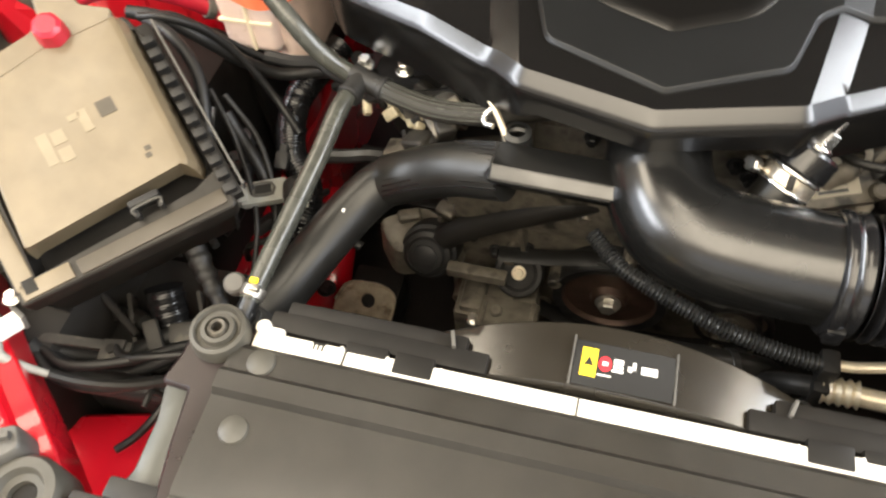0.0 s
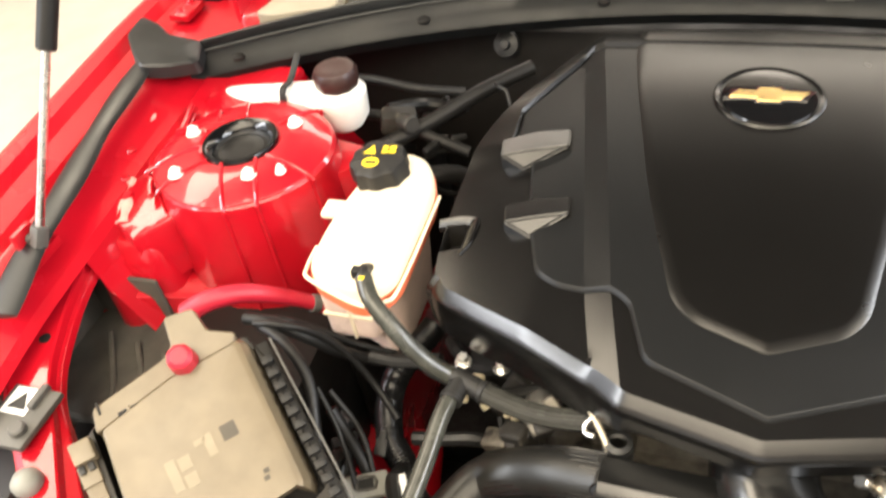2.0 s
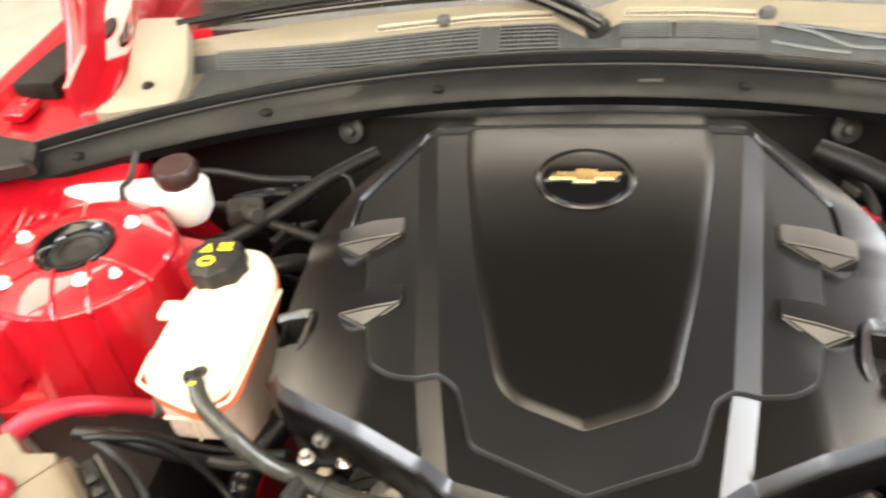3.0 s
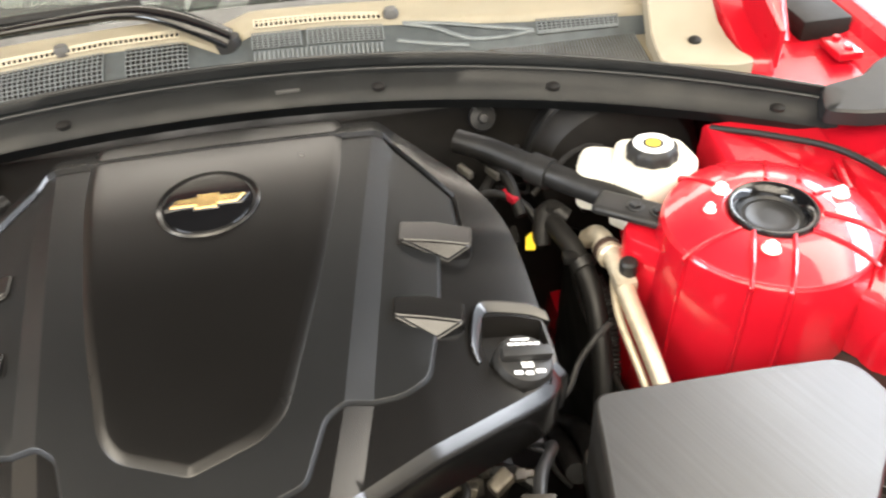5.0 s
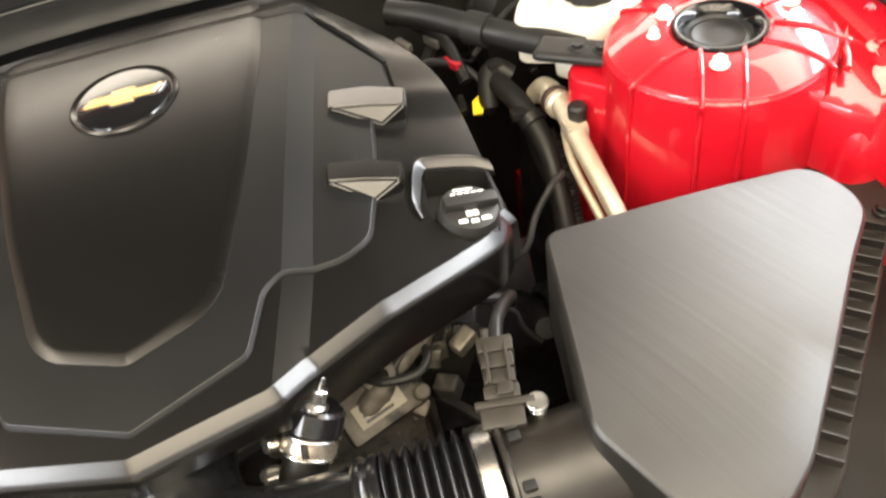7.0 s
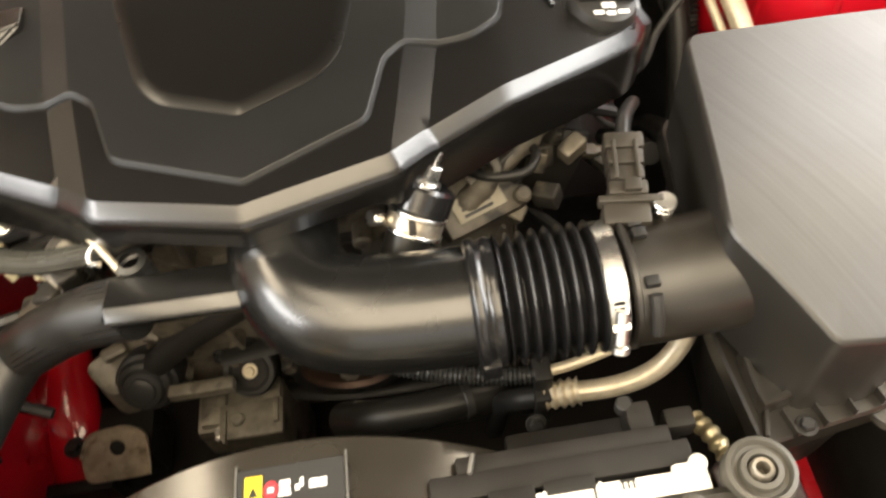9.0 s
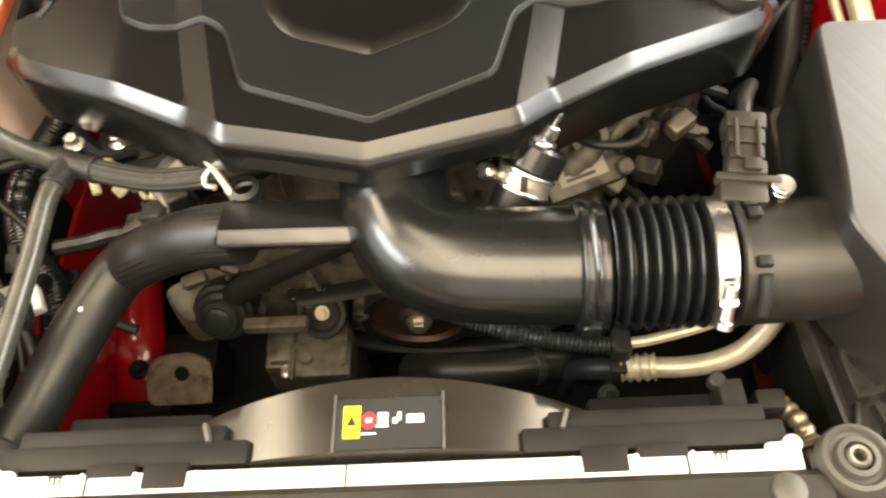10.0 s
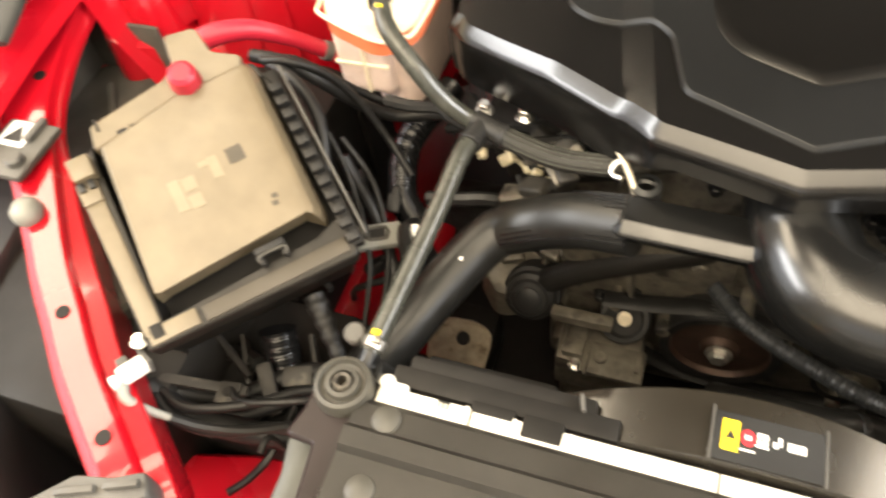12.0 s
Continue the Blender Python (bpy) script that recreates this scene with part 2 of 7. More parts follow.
def smooth_path(pts, per=8):
    p = [Vector(q) for q in pts]
    p = [2 * p[0] - p[1]] + p + [2 * p[-1] - p[-2]]
    out = []
    for i in range(1, len(p) - 2):
        a, b, c, d = p[i - 1], p[i], p[i + 1], p[i + 2]
        for k in range(per):
            t = k / per
            out.append(0.5 * (2 * b + (c - a) * t + (2 * a - 5 * b + 4 * c - d) * t * t + (3 * b - a - 3 * c + d) * t ** 3))
    return out + [p[-2]]


def tube(pts, r, seg=16, per=8, flat=1.0, caps=True, raw=False):
    """A hose along pts; r is a radius or a function of the share of its length."""
    path = [Vector(q) for q in pts] if raw else smooth_path(pts, per)
    n = len(path)
    run = [0.0]
    for a, b in zip(path, path[1:]):
        run.append(run[-1] + (b - a).length)
    bm = bmesh.new()
    tang = [(path[min(i + 1, n - 1)] - path[max(i - 1, 0)]).normalized() for i in range(n)]
    side = tang[0].cross(Vector((0, 0, 1)))
    if side.length < 0.1:
        side = tang[0].cross(Vector((0, 1, 0)))
    side.normalize()
    rings = []
    for i in range(n):
        side = (side - tang[i] * side.dot(tang[i])).normalized()
        up = side.cross(tang[i])
        rad = r(run[i] / run[-1]) if callable(r) else r
        rings.append([bm.verts.new(path[i] + rad * (math.cos(a) * side + flat * math.sin(a) * up)) for a in (2 * math.pi * k / seg for k in range(seg))])
    for a, b in zip(rings, rings[1:]):
        for k in range(seg):
            bm.faces.new((a[k], a[(k + 1) % seg], b[(k + 1) % seg], b[k]))
    if caps:
        bm.faces.new(rings[0][::-1])
        bm.faces.new(rings[-1])
    return bm


def along(a, b):
    """A frame at a whose z axis points to b."""
    a, b = Vector(a), Vector(b)
    return Matrix.Translation(a) @ (b - a).to_track_quat("Z", "Y").to_matrix().to_4x4()


def lathe(profile, seg=28, m=None, wob=None, close=False):
    """Turns (radius, height) points about z; wob(angle) scales the radius."""
    bm = bmesh.new()
    rings = []
    for r, z in profile:
        if r < 1e-6:
            rings.append([bm.verts.new((0, 0, z))])
        else:
            rings.append([bm.verts.new(((r * (wob(a) if wob else 1)) * math.cos(a), (r * (wob(a) if wob else 1)) * math.sin(a), z)) for a in (2 * math.pi * k / seg for k in range(seg))])
    for a, b in zip(rings, rings[1:]):
        for k in range(seg):
            j = (k + 1) % seg
            if len(a) == 1 and len(b) == 1:
                continue
            if len(a) == 1:
                bm.faces.new((a[0], b[k], b[j]))
            elif len(b) == 1:
                bm.faces.new((a[k], b[0], a[j]))
            else:
                bm.faces.new((a[k], a[j], b[j], b[k]))
    if m is not None:
        bm.transform(m)
    return bm


def cyl(a, b, r, seg=20, bevel=0.0):
    h = (Vector(b) - Vector(a)).length
    e = min(bevel, r * 0.5, h * 0.4)
    prof = [(0, 0), (r - e, 0), (r, e), (r, h - e), (r - e, h), (0, h)] if e else [(0, 0), (r, 0), (r, h), (0, h)]
    return lathe(prof, seg, along(a, b))


def hexnut(p, r=0.007, h=0.007, up=(0, 0, 1), flange=True):
    p = Vector(p)
    bm = cyl(p, p + Vector(up) * h, r, 6, 0.001)
    if flange:
        bm = merge(bm, cyl(p, p + Vector(up) * h * 0.25, r * 1.5, 16, 0.0006))
    return bm


def rounded(poly, r, n=5):
    out = []
    k = len(poly)
    for i in range(k):
        a, b, c = Vector(poly[i - 1][:2]), Vector(poly[i][:2]), Vector(poly[(i + 1) % k][:2])
        rr = poly[i][2] if len(poly[i]) > 2 else r
        d = min(rr, (a - b).length * 0.45, (c - b).length * 0.45)
        p, q = b + (a - b).normalized() * d, b + (c - b).normalized() * d
        for j in range(n + 1):
            t = j / n
            out.append((1 - t) ** 2 * p + 2 * t * (1 - t) * b + t * t * q)
    return out


def resample(poly, step):
    out = []
    for a, b in zip(poly, poly[1:] + poly[:1]):
        n = max(1, int(math.ceil((b - a).length / step)))
        out += [a.lerp(b, j / n) for j in range(n)]
    clean = [out[0]]
    for q in out[1:]:
        if (q - clean[-1]).length > 2e-4:
            clean.append(q)
    return clean


def area2(poly):
    return sum(a.x * b.y - b.x * a.y for a, b in zip(poly, poly[1:] + poly[:1]))


def outward(poly):
    out = []
    n = len(poly)
    for i in range(n):
        d = poly[(i + 1) % n] - poly[i - 1]
        out.append(Vector((d.y, -d.x)).normalized())
    return out


def inside(p, poly):
    hit = False
    for a, b in zip(poly, poly[1:] + poly[:1]):
        if (a.y > p.y) != (b.y > p.y) and p.x < (b.x - a.x) * (p.y - a.y) / (b.y - a.y) + a.x:
            hit = not hit
    return hit


def plate(outline, zfun, rim=((0.0, -0.01),), lines=(), step=0.02, size=None, hole=None, bottom=False, fall=None):
    """A moulded sheet over an outline whose height is zfun(x, y), with a rim that goes outward and down by (offset, dz)
    steps. size(normal) scales the rim's offsets, fall(point) its deep steps. lines are creases to follow."""
    from mathutils.geometry import delaunay_2d_cdt
    poly = resample([Vector(q[:2]) for q in outline], step)
    if area2(poly) < 0:
        poly.reverse()
    n = len(poly)
    vs = list(poly)
    es = [(i, (i + 1) % n) for i in range(n)]
    for ln in lines:
        k0 = len(vs)
        pts = [Vector(q) for q in ln]
        fine = []
        for a, b in zip(pts, pts[1:]):
            m = max(1, int((b - a).length / step))
            fine += [a.lerp(b, j / m) for j in range(m)]
        fine.append(pts[-1])
        fine = [q for q in fine if inside(q, poly)]
        vs += fine
        es += [(k0 + i, k0 + i + 1) for i in range(len(fine) - 1)]
    x0, x1 = min(q.x for q in poly), max(q.x for q in poly)
    y0, y1 = min(q.y for q in poly), max(q.y for q in poly)
    nx, ny = int((x1 - x0) / step) + 1, int((y1 - y0) / step) + 1
    edge = [(a, b) for a, b in zip(poly, poly[1:] + poly[:1])]
    for i in range(1, nx):
        for j in range(1, ny):
            q = Vector((x0 + (x1 - x0) * i / nx, y0 + (y1 - y0) * j / ny))
            if inside(q, poly) and min((q - a).length for a, _ in edge) > step * 0.6:
                vs.append(q)
    cv, _, cf, *_ = delaunay_2d_cdt(vs, es, [], 1, 1e-6)
    bm = bmesh.new()
    top = [bm.verts.new((q.x, q.y, zfun(q.x, q.y))) for q in cv]
    for f in cf:
        if hole is not None:
            c = (cv[f[0]] + cv[f[1]] + cv[f[2]]) / 3
            if inside(c, hole):
                continue
        try:
            bm.faces.new([top[i] for i in f])
        except ValueError:
            pass
    nm = outward(poly)
    ring = [bm.verts.new((q.x, q.y, zfun(q.x, q.y))) for q in poly]
    for off, dz in rim:
        nxt = []
        for q, w in zip(poly, nm):
            s = size(w) if size else 1.0
            nxt.append(bm.verts.new((q.x + w.x * off * s, q.y + w.y * off * s, zfun(q.x, q.y) + (dz * fall(q) if fall and dz < -0.018 else dz))))
        for i in range(n):
            bm.faces.new((ring[i], ring[(i + 1) % n], nxt[(i + 1) % n], nxt[i]))
        ring = nxt
    if bottom:
        bm.faces.new(ring[::-1])
    bmesh.ops.remove_doubles(bm, verts=bm.verts, dist=1e-5)
    return bm


def flat_shape(pts, z, thick=0.0006, m=None):
    """A thin flat shape, such as print or foil."""
    bm = bmesh.new()
    a = [bm.verts.new((p[0], p[1], z)) for p in pts]
    b = [bm.verts.new((p[0], p[1], z + thick)) for p in pts]
    n = len(pts)
    bm.faces.new(b)
    bm.faces.new(a[::-1])
    for i in range(n):
        bm.faces.new((a[i], a[(i + 1) % n], b[(i + 1) % n], b[i]))
    if m is not None:
        bm.transform(m)
    return bm


def rect(x0, y0, x1, y1):
    return [(x0, y0), (x1, y0), (x1, y1), (x0, y1)]


def interp(t, *pts):
    if t <= pts[0][0]:
        return pts[0][1]
    for (a, u), (b, v) in zip(pts, pts[1:]):
        if t <= b:
            return u + (v - u) * (t - a) / (b - a)
    return pts[-1][1]


def plane_frame(o, u, v):
    """A frame at o with x along u, z square to u and v."""
    u, v = Vector(u).normalized(), Vector(v)
    w = u.cross(v).normalized()
    v = w.cross(u)
    return Matrix.Translation(o) @ Matrix((u, v, w)).transposed().to_4x4()


# ---- ground ----
def ground():
    bm = bmesh.new()
    n = 16
    vs = [[bm.verts.new((-400 + 800 * i / n, -400 + 800 * j / n, 0)) for i in range(n + 1)] for j in range(n + 1)]
    for j in range(n):
        for i in range(n):
            bm.faces.new((vs[j][i], vs[j][i + 1], vs[j + 1][i + 1], vs[j + 1][i]))
    ob = part("ground", bm, CONCRETE)
    tagged(ob, "pale smooth floor around the car, brightly lit", "floor", kind="structure")


ground()


# ---- unseen hall, added round the car to shape its light ----
def wall(name, axis, at, lo, hi, hole, label):
    """A wall across axis with one opening (a0, a1, z0, z1)."""
    a0, a1, z0, z1 = hole
    t = 0.2
    pieces = [(lo, a0, 0, HALL_Z), (a1, hi, 0, HALL_Z), (a0, a1, z1, HALL_Z)]
    if z0 > 0:
        pieces.append((a0, a1, 0, z0))
    bms = []
    for p, q, u, v in pieces:
        c = (0.5 * (p + q), at, 0.5 * (u + v)) if axis == "y" else (at, 0.5 * (p + q), 0.5 * (u + v))
        sz = (q - p, t, v - u) if axis == "y" else (t, q - p, v - u)
        bms.append(box(c, sz))
    return tagged(part(name, merge(*bms), WALLP), label, "wall", kind="structure")


wall("wall_west", "x", -HALL_X - 0.1, HALL_F, HALL_R, (-3.6, 0.6, 0.8, 4.1), "plain pale wall with a wide window")
wall("wall_east", "x", HALL_X + 0.1, HALL_F, HALL_R, (-2.1, 5.7, 0.8, 4.1), "plain pale wall with a wide window")
wall("wall_south", "y", HALL_F - 0.1, -HALL_X - 0.2, HALL_X + 0.2, (-1.9, 2.5, 0.0, 3.0), "plain pale wall with a wide open doorway")
wall("wall_north", "y", HALL_R + 0.1, -HALL_X - 0.2, HALL_X + 0.2, (-3.2, 4.3, 0.8, 4.1), "plain pale wall with a wide window behind the car")
tagged(part("ceiling", box((0, 0.5 * (HALL_F + HALL_R), HALL_Z + 0.1), (2 * HALL_X + 0.4, HALL_R - HALL_F + 0.4, 0.2)), CEILP), "unseen plain ceiling", "ceiling", kind="structure")
# Housings for the added, unseen ceiling lights.
for x, y, wide, long, _ in ADDED_CEILING_LIGHTS:
    lampc = thing("added_ceiling_light", (x, y, HALL_Z), "long white ceiling light, unseen, added for highlights on the car", "ceiling light", "ceiling lights")
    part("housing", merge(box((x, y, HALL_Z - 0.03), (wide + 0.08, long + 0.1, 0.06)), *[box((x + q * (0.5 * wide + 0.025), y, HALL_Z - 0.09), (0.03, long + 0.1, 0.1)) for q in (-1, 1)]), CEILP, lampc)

# ---- car body ----
car = thing("car_body", (0, 0.9, 0), "glossy red coupe body with its hood raised, engine bay open", "car")


def fender(s):
    """The wing with the flange that the hood shuts on; s is the side."""
    prof = [(0.60, 0.16), (0.60, 0.60), (0.68, 0.70), (0.725, 0.80), (0.735, 0.845), (0.745, 0.855), (0.775, 0.862), (0.785, 0.870), (0.818, 0.876), (0.828, 0.887),
            (0.860, 0.895), (0.872, 0.908), (0.888, 0.912), (0.900, 0.908), (0.914, 0.888), (0.925, 0.80), (0.935, 0.60), (0.91, 0.22)]
    bm = bmesh.new()
    rows = []
    ny = 40
    for j in range(ny + 1):
        y = 0.34 + (1.55 - 0.34) * j / ny
        lift = 0.085 * (y - 0.72) + 0.02 * max(0, y - 0.9)
        pull = -0.5 * max(0, 0.52 - y) ** 2 - 0.10 * max(0, y - 0.92)
        row = []
        for k, (x, z) in enumerate(prof):
            w = min(1, max(0, (z - 0.6) / 0.25))
            row.append(bm.verts.new((s * (x + pull * (1 if x > 0.73 else 0.6)), y, z + lift * w)))
        rows.append(row)
    for a, b in zip(rows, rows[1:]):
        for k in range(len(prof) - 1):
            # ahead of the tower the wheel-arch liner takes the place of the inner wall
            if s < 0 and k < 4 and b[0].co.y < 0.58:
                continue
            bm.faces.new((a[k], a[k + 1], b[k + 1], b[k]))
    return part("fender", bm, RED, car, sharp=30)


def fender_strip(s):
    pts = [(s * 0.752, 0.44, 0.858), (s * 0.768, 0.52, 0.874), (s * 0.781, 0.62, 0.887), (s * 0.797, 0.716, 0.898), (s * 0.804, 0.80, 0.908), (s * 0.808, 0.865, 0.914)]
    return part("weatherstrip", tube(pts, lambda t: 0.0195 - 0.002 * t + 0.0015 * math.sin(17 * t), 14, 10, flat=0.24), SEAL, car, "dark flat rubber weatherstrip")


TOWER = [(0.045, 0.880), (0.052, 0.8835), (0.066, 0.8832), (0.086, 0.8805), (0.103, 0.8750), (0.1105, 0.8715), (0.1145, 0.8665), (0.1160, 0.858), (0.1185, 0.82), (0.1230, 0.70), (0.130, 0.62), (0.138, 0.55), (0.15, 0.30)]
RIBS = (((-0.037, -0.032), (-0.066, -0.097)), ((0.003, -0.044), (-0.029, -0.110)), ((0.016, 0.050), (0.044, 0.104)), ((0.050, 0.040), (0.081, 0.088)), ((-0.048, -0.024), (-0.114, -0.041)), ((0.024, -0.043), (0.072, -0.092)),
        ((0.048, -0.019), (0.110, -0.058)), ((0.054, 0.014), (0.116, 0.030)), ((-0.034, 0.042), (-0.066, 0.096)))
NUTS = {1: ((-0.041, 0.042, 1), (-0.067, 0.011, 0), (-0.032, -0.062, 1), (0.083, 0.010, 1), (0.071, -0.022, 1)),
        -1: ((0.072, 0.009, 1), (0.053, -0.070, 1), (-0.043, -0.062, 1), (-0.077, -0.047, 0), (-0.056, 0.043, 1))}


def tower(s):
    """A strut tower: domed top with thin pressed ribs that run over its shoulder, and a round mount."""
    cx, cy = s * 0.606, 0.735

    def wob(a):
        return 1 + 0.02 * math.cos(2 * a) + 0.012 * math.cos(4 * a)

    body = lathe(TOWER, 72, Matrix.Translation((cx, cy, 0)), wob)
    ob = part("strut_tower", body, RED, car, sharp=26)

    def top(dx, dy):
        r = math.hypot(dx, dy) / wob(math.atan2(dy, s * dx))
        return Vector((cx + s * dx, cy + dy, interp(r, *[(q, z) for q, z in TOWER[1:7]]) + 0.0006))

    for (ax, ay), (bx, by) in RIBS:
        pts = [top(ax + (bx - ax) * k / 6, ay + (by - ay) * k / 6) for k in range(7)]
        d = Vector((s * bx, by, 0)).normalized()
        w = wob(math.atan2(d.y, d.x))
        pts += [Vector((cx, cy, z)) + d * (r * w + 0.0004) for r, z in TOWER[7:11]]
        part("rib", tube(pts, 0.0027, 8, 3), RED, ob)
    shoulder = [Vector((cx, cy, 0.8702)) + Vector((math.cos(a), math.sin(a), 0)) * 0.1118 * wob(a) for a in (math.radians(-165 + 150 * k / 24) for k in range(25))]
    part("shoulder_bead", tube(shoulder, 0.0016, 6, 2), RED, ob)
    ring = lathe([(0.0480, 0.876), (0.0482, 0.8845), (0.0468, 0.8868), (0.0440, 0.8870), (0.0410, 0.8855), (0.0345, 0.8780), (0.0325, 0.8700)], 48, Matrix.Translation((cx, cy, 0)))
    part("top_mount", ring, GLOSS, ob, "glossy black rubber strut mount")
    cup = lathe([(0.0340, 0.876), (0.0310, 0.8730), (0.0270, 0.8735), (0.0250, 0.8720), (0.0120, 0.8722), (0, 0.8724)], 36, Matrix.Translation((cx, cy, 0)))
    part("dust_cap", cup, RUBBER, ob)
    for dx, dy, big in NUTS[s]:
        p = top(dx, dy)
        r = 0.0078 if big else 0.0055
        nut = merge(hexnut(p, r, 0.008, (0, 0, 1), False), cyl(p, p + Vector((0, 0, 0.002)), r * 1.25, 18, 0.0006), cyl(p + Vector((0, 0, 0.007)), p + Vector((0, 0, 0.011)), r * 0.55, 12, 0.001))
        part("nut", nut, WHITE, ob, "pale nut")
    # ledge on the engine's side, and the apron that joins the tower to the wing
    lobe = plate([(cx + s * x, cy + y) for x, y in rounded([(-0.060, 0.090), (-0.092, 0.070), (-0.140, 0.058), (-0.146, 0.036), (-0.116, 0.004), (-0.110, -0.030), (-0.060, -0.050)], 0.010)],
                 lambda x, y: 0.8425, ((0.002, -0.001), (0.004, -0.005), (0.006, -0.10), (0.008, -0.25)), (), 0.02)
    part("tower_ledge", lobe, RED, ob, sharp=30)
    arc = [(0.112 * math.cos(a), 0.112 * math.sin(a)) for a in (math.radians(84 - 142 * k / 14) for k in range(15))]
    apron = plate([(cx + s * x, cy + y) for x, y in [(0.012, 0.20)] + arc + [(0.094, -0.135), (0.128, -0.115), (0.148, 0.0), (0.150, 0.20)]],
                  lambda x, y: 0.846 + 0.10 * (y - 0.73) + 0.010 * math.exp(-((abs(x) - 0.742) / 0.010) ** 2) - 0.008 * math.exp(-((y - 0.80 - 0.3 * (abs(x) - 0.7)) / 0.012) ** 2), ((0.002, -0.001), (0.005, -0.006), (0.008, -0.08)), (), 0.012)
    part("apron", apron, RED, ob, sharp=30)
    fold = [Vector((cx + s * x, cy + y, z)) for x, y, z in ((0.098, -0.078, 0.850), (0.112, -0.052, 0.853), (0.122, -0.010, 0.856), (0.118, 0.040, 0.862), (0.128, 0.090, 0.868))]
    part("apron_fold", tube(fold, 0.0045, 8, 6, flat=0.7), RED, ob)
    return ob


for side in (-1, 1):
    fender(side)
    fender_strip(side)
    tower(side)
    # shelf between tower and wing, with a pressed box beside the tower
    shelf = plate([(side * x, y) for x, y in rounded([(0.57, 0.64), (0.66, 0.605), (0.735, 0.555), (0.77, 0.60), (0.775, 0.98), (0.52, 0.95), (0.50, 0.76)], 0.03)],
                  lambda x, y: 0.70 + 0.55 * max(0, abs(x) - 0.59) + 0.05 * (y - 0.7), ((0.004, -0.003), (0.006, -0.03), (0.01, -0.2)), step=0.03)
    part("inner_panel", shelf, RED, car)
    press = plate([(side * x, y) for x, y in rounded([(0.69, 0.60), (0.752, 0.605), (0.765, 0.80), (0.72, 0.82)], 0.02)],
                  lambda x, y: 0.832 + 0.12 * (y - 0.7), ((0.004, -0.004), (0.014, -0.03), (0.025, -0.12)), step=0.03)
    part("stiffener", press, RED, car)
    part("stiffener_slot", box((side * 0.727, 0.672, 0.829), (0.012, 0.02, 0.004), 0.0015), DARK, car)
    # Painted glare: a pale strip along the angled red panel.
    seam = [(side * x, y, z) for x, y, z in ((0.785, 0.80, 0.868), (0.777, 0.742, 0.858), (0.762, 0.70, 0.852), (0.746, 0.662, 0.846), (0.728, 0.618, 0.836))]
    part("panel_glare", tube(seam, lambda t: 0.010 + 0.0025 * math.sin(31 * t), 10, 8, flat=0.35), GLARE, car, "pale pink strip painted for glare on the red panel")
    for x, y, z in ((0.770, 0.725, 0.860), (0.752, 0.678, 0.853)):
        part("seam_stud", cyl((side * x, y, z), (side * x, y, z + 0.005), 0.006, 16, 0.0015), RED, car)
    part("pressed_fold", tube([(side * x, y, z) for x, y, z in ((0.735, 0.60, 0.80), (0.715, 0.66, 0.835), (0.722, 0.74, 0.848), (0.735, 0.82, 0.856))], 0.007, 10, 8, flat=0.6), RED, car)
    wall = box((side * 0.47, 0.62, 0.36), (0.03, 1.0, 0.22), 0.012)
    part("frame_rail", wall, RED, car, "red painted frame rail")


def tie_bar(s):
    """The bar from the wing's front to the lamp panel."""
    pts = [Vector((s * x, y, z)) for x, y, z in ((0.775, 0.66, 0.85), (0.768, 0.53, 0.818), (0.715, 0.41, 0.802), (0.672, 0.351, 0.790), (0.6115, 0.272, 0.777), (0.562, 0.223, 0.774), (0.519, 0.181, 0.773), (0.462, 0.134, 0.772), (0.430, 0.106, 0.767), (0.395, 0.065, 0.735))]
    path = smooth_path(pts, 6)
    bm = bmesh.new()
    rows = []
    for i, p in enumerate(path):
        d = (path[min(i + 1, len(path) - 1)] - path[max(i - 1, 0)]).normalized()
        w = Vector((-d.y, d.x, 0)).normalized() * s
        t = i / (len(path) - 1)
        wid = interp(t, (0, 0.045), (0.25, 0.028), (0.42, 0.0135), (1, 0.0115))
        win = interp(t, (0, 0.040), (0.12, 0.022), (0.20, 0.0125), (0.42, 0.0135), (1, 0.0115))
        e = interp(t, (0, 0.006), (0.30, 0.008), (0.45, 0.019))
        prof = ((-win - e - 0.003, interp(t, (0.3, -0.022), (0.5, -0.06))), (-win - e - 0.0015, -0.014), (-win - e, -0.012), (-win - 0.004, -0.010), (-win - 0.0015, -0.0015), (-win + 0.001, 0), (wid - 0.001, 0), (wid + 0.0015, -0.0015), (wid + 0.004, -0.008), (wid + 0.009, -0.010), (wid + 0.011, -0.012), (wid + 0.013, -0.060))
        rows.append([bm.verts.new(p + w * a + Vector((0, 0, b))) for a, b in prof])
    for a, b in zip(rows, rows[1:]):
        for k in range(len(prof) - 1):
            bm.faces.new((a[k], a[k + 1], b[k + 1], b[k]))
    ob = part("tie_bar", bm, RED, car, "red painted upper tie bar with round holes", 30)
    for x, y, z in ((0.562, 0.223, 0.7740), (0.462, 0.134, 0.7720), (0.735, 0.455, 0.8075)):
        part("hole", cyl((s * x, y, z - 0.004), (s * x, y, z + 0.0012), 0.0065, 16), DARK, ob)
    return ob


for side in (-1, 1):
    tie_bar(side)

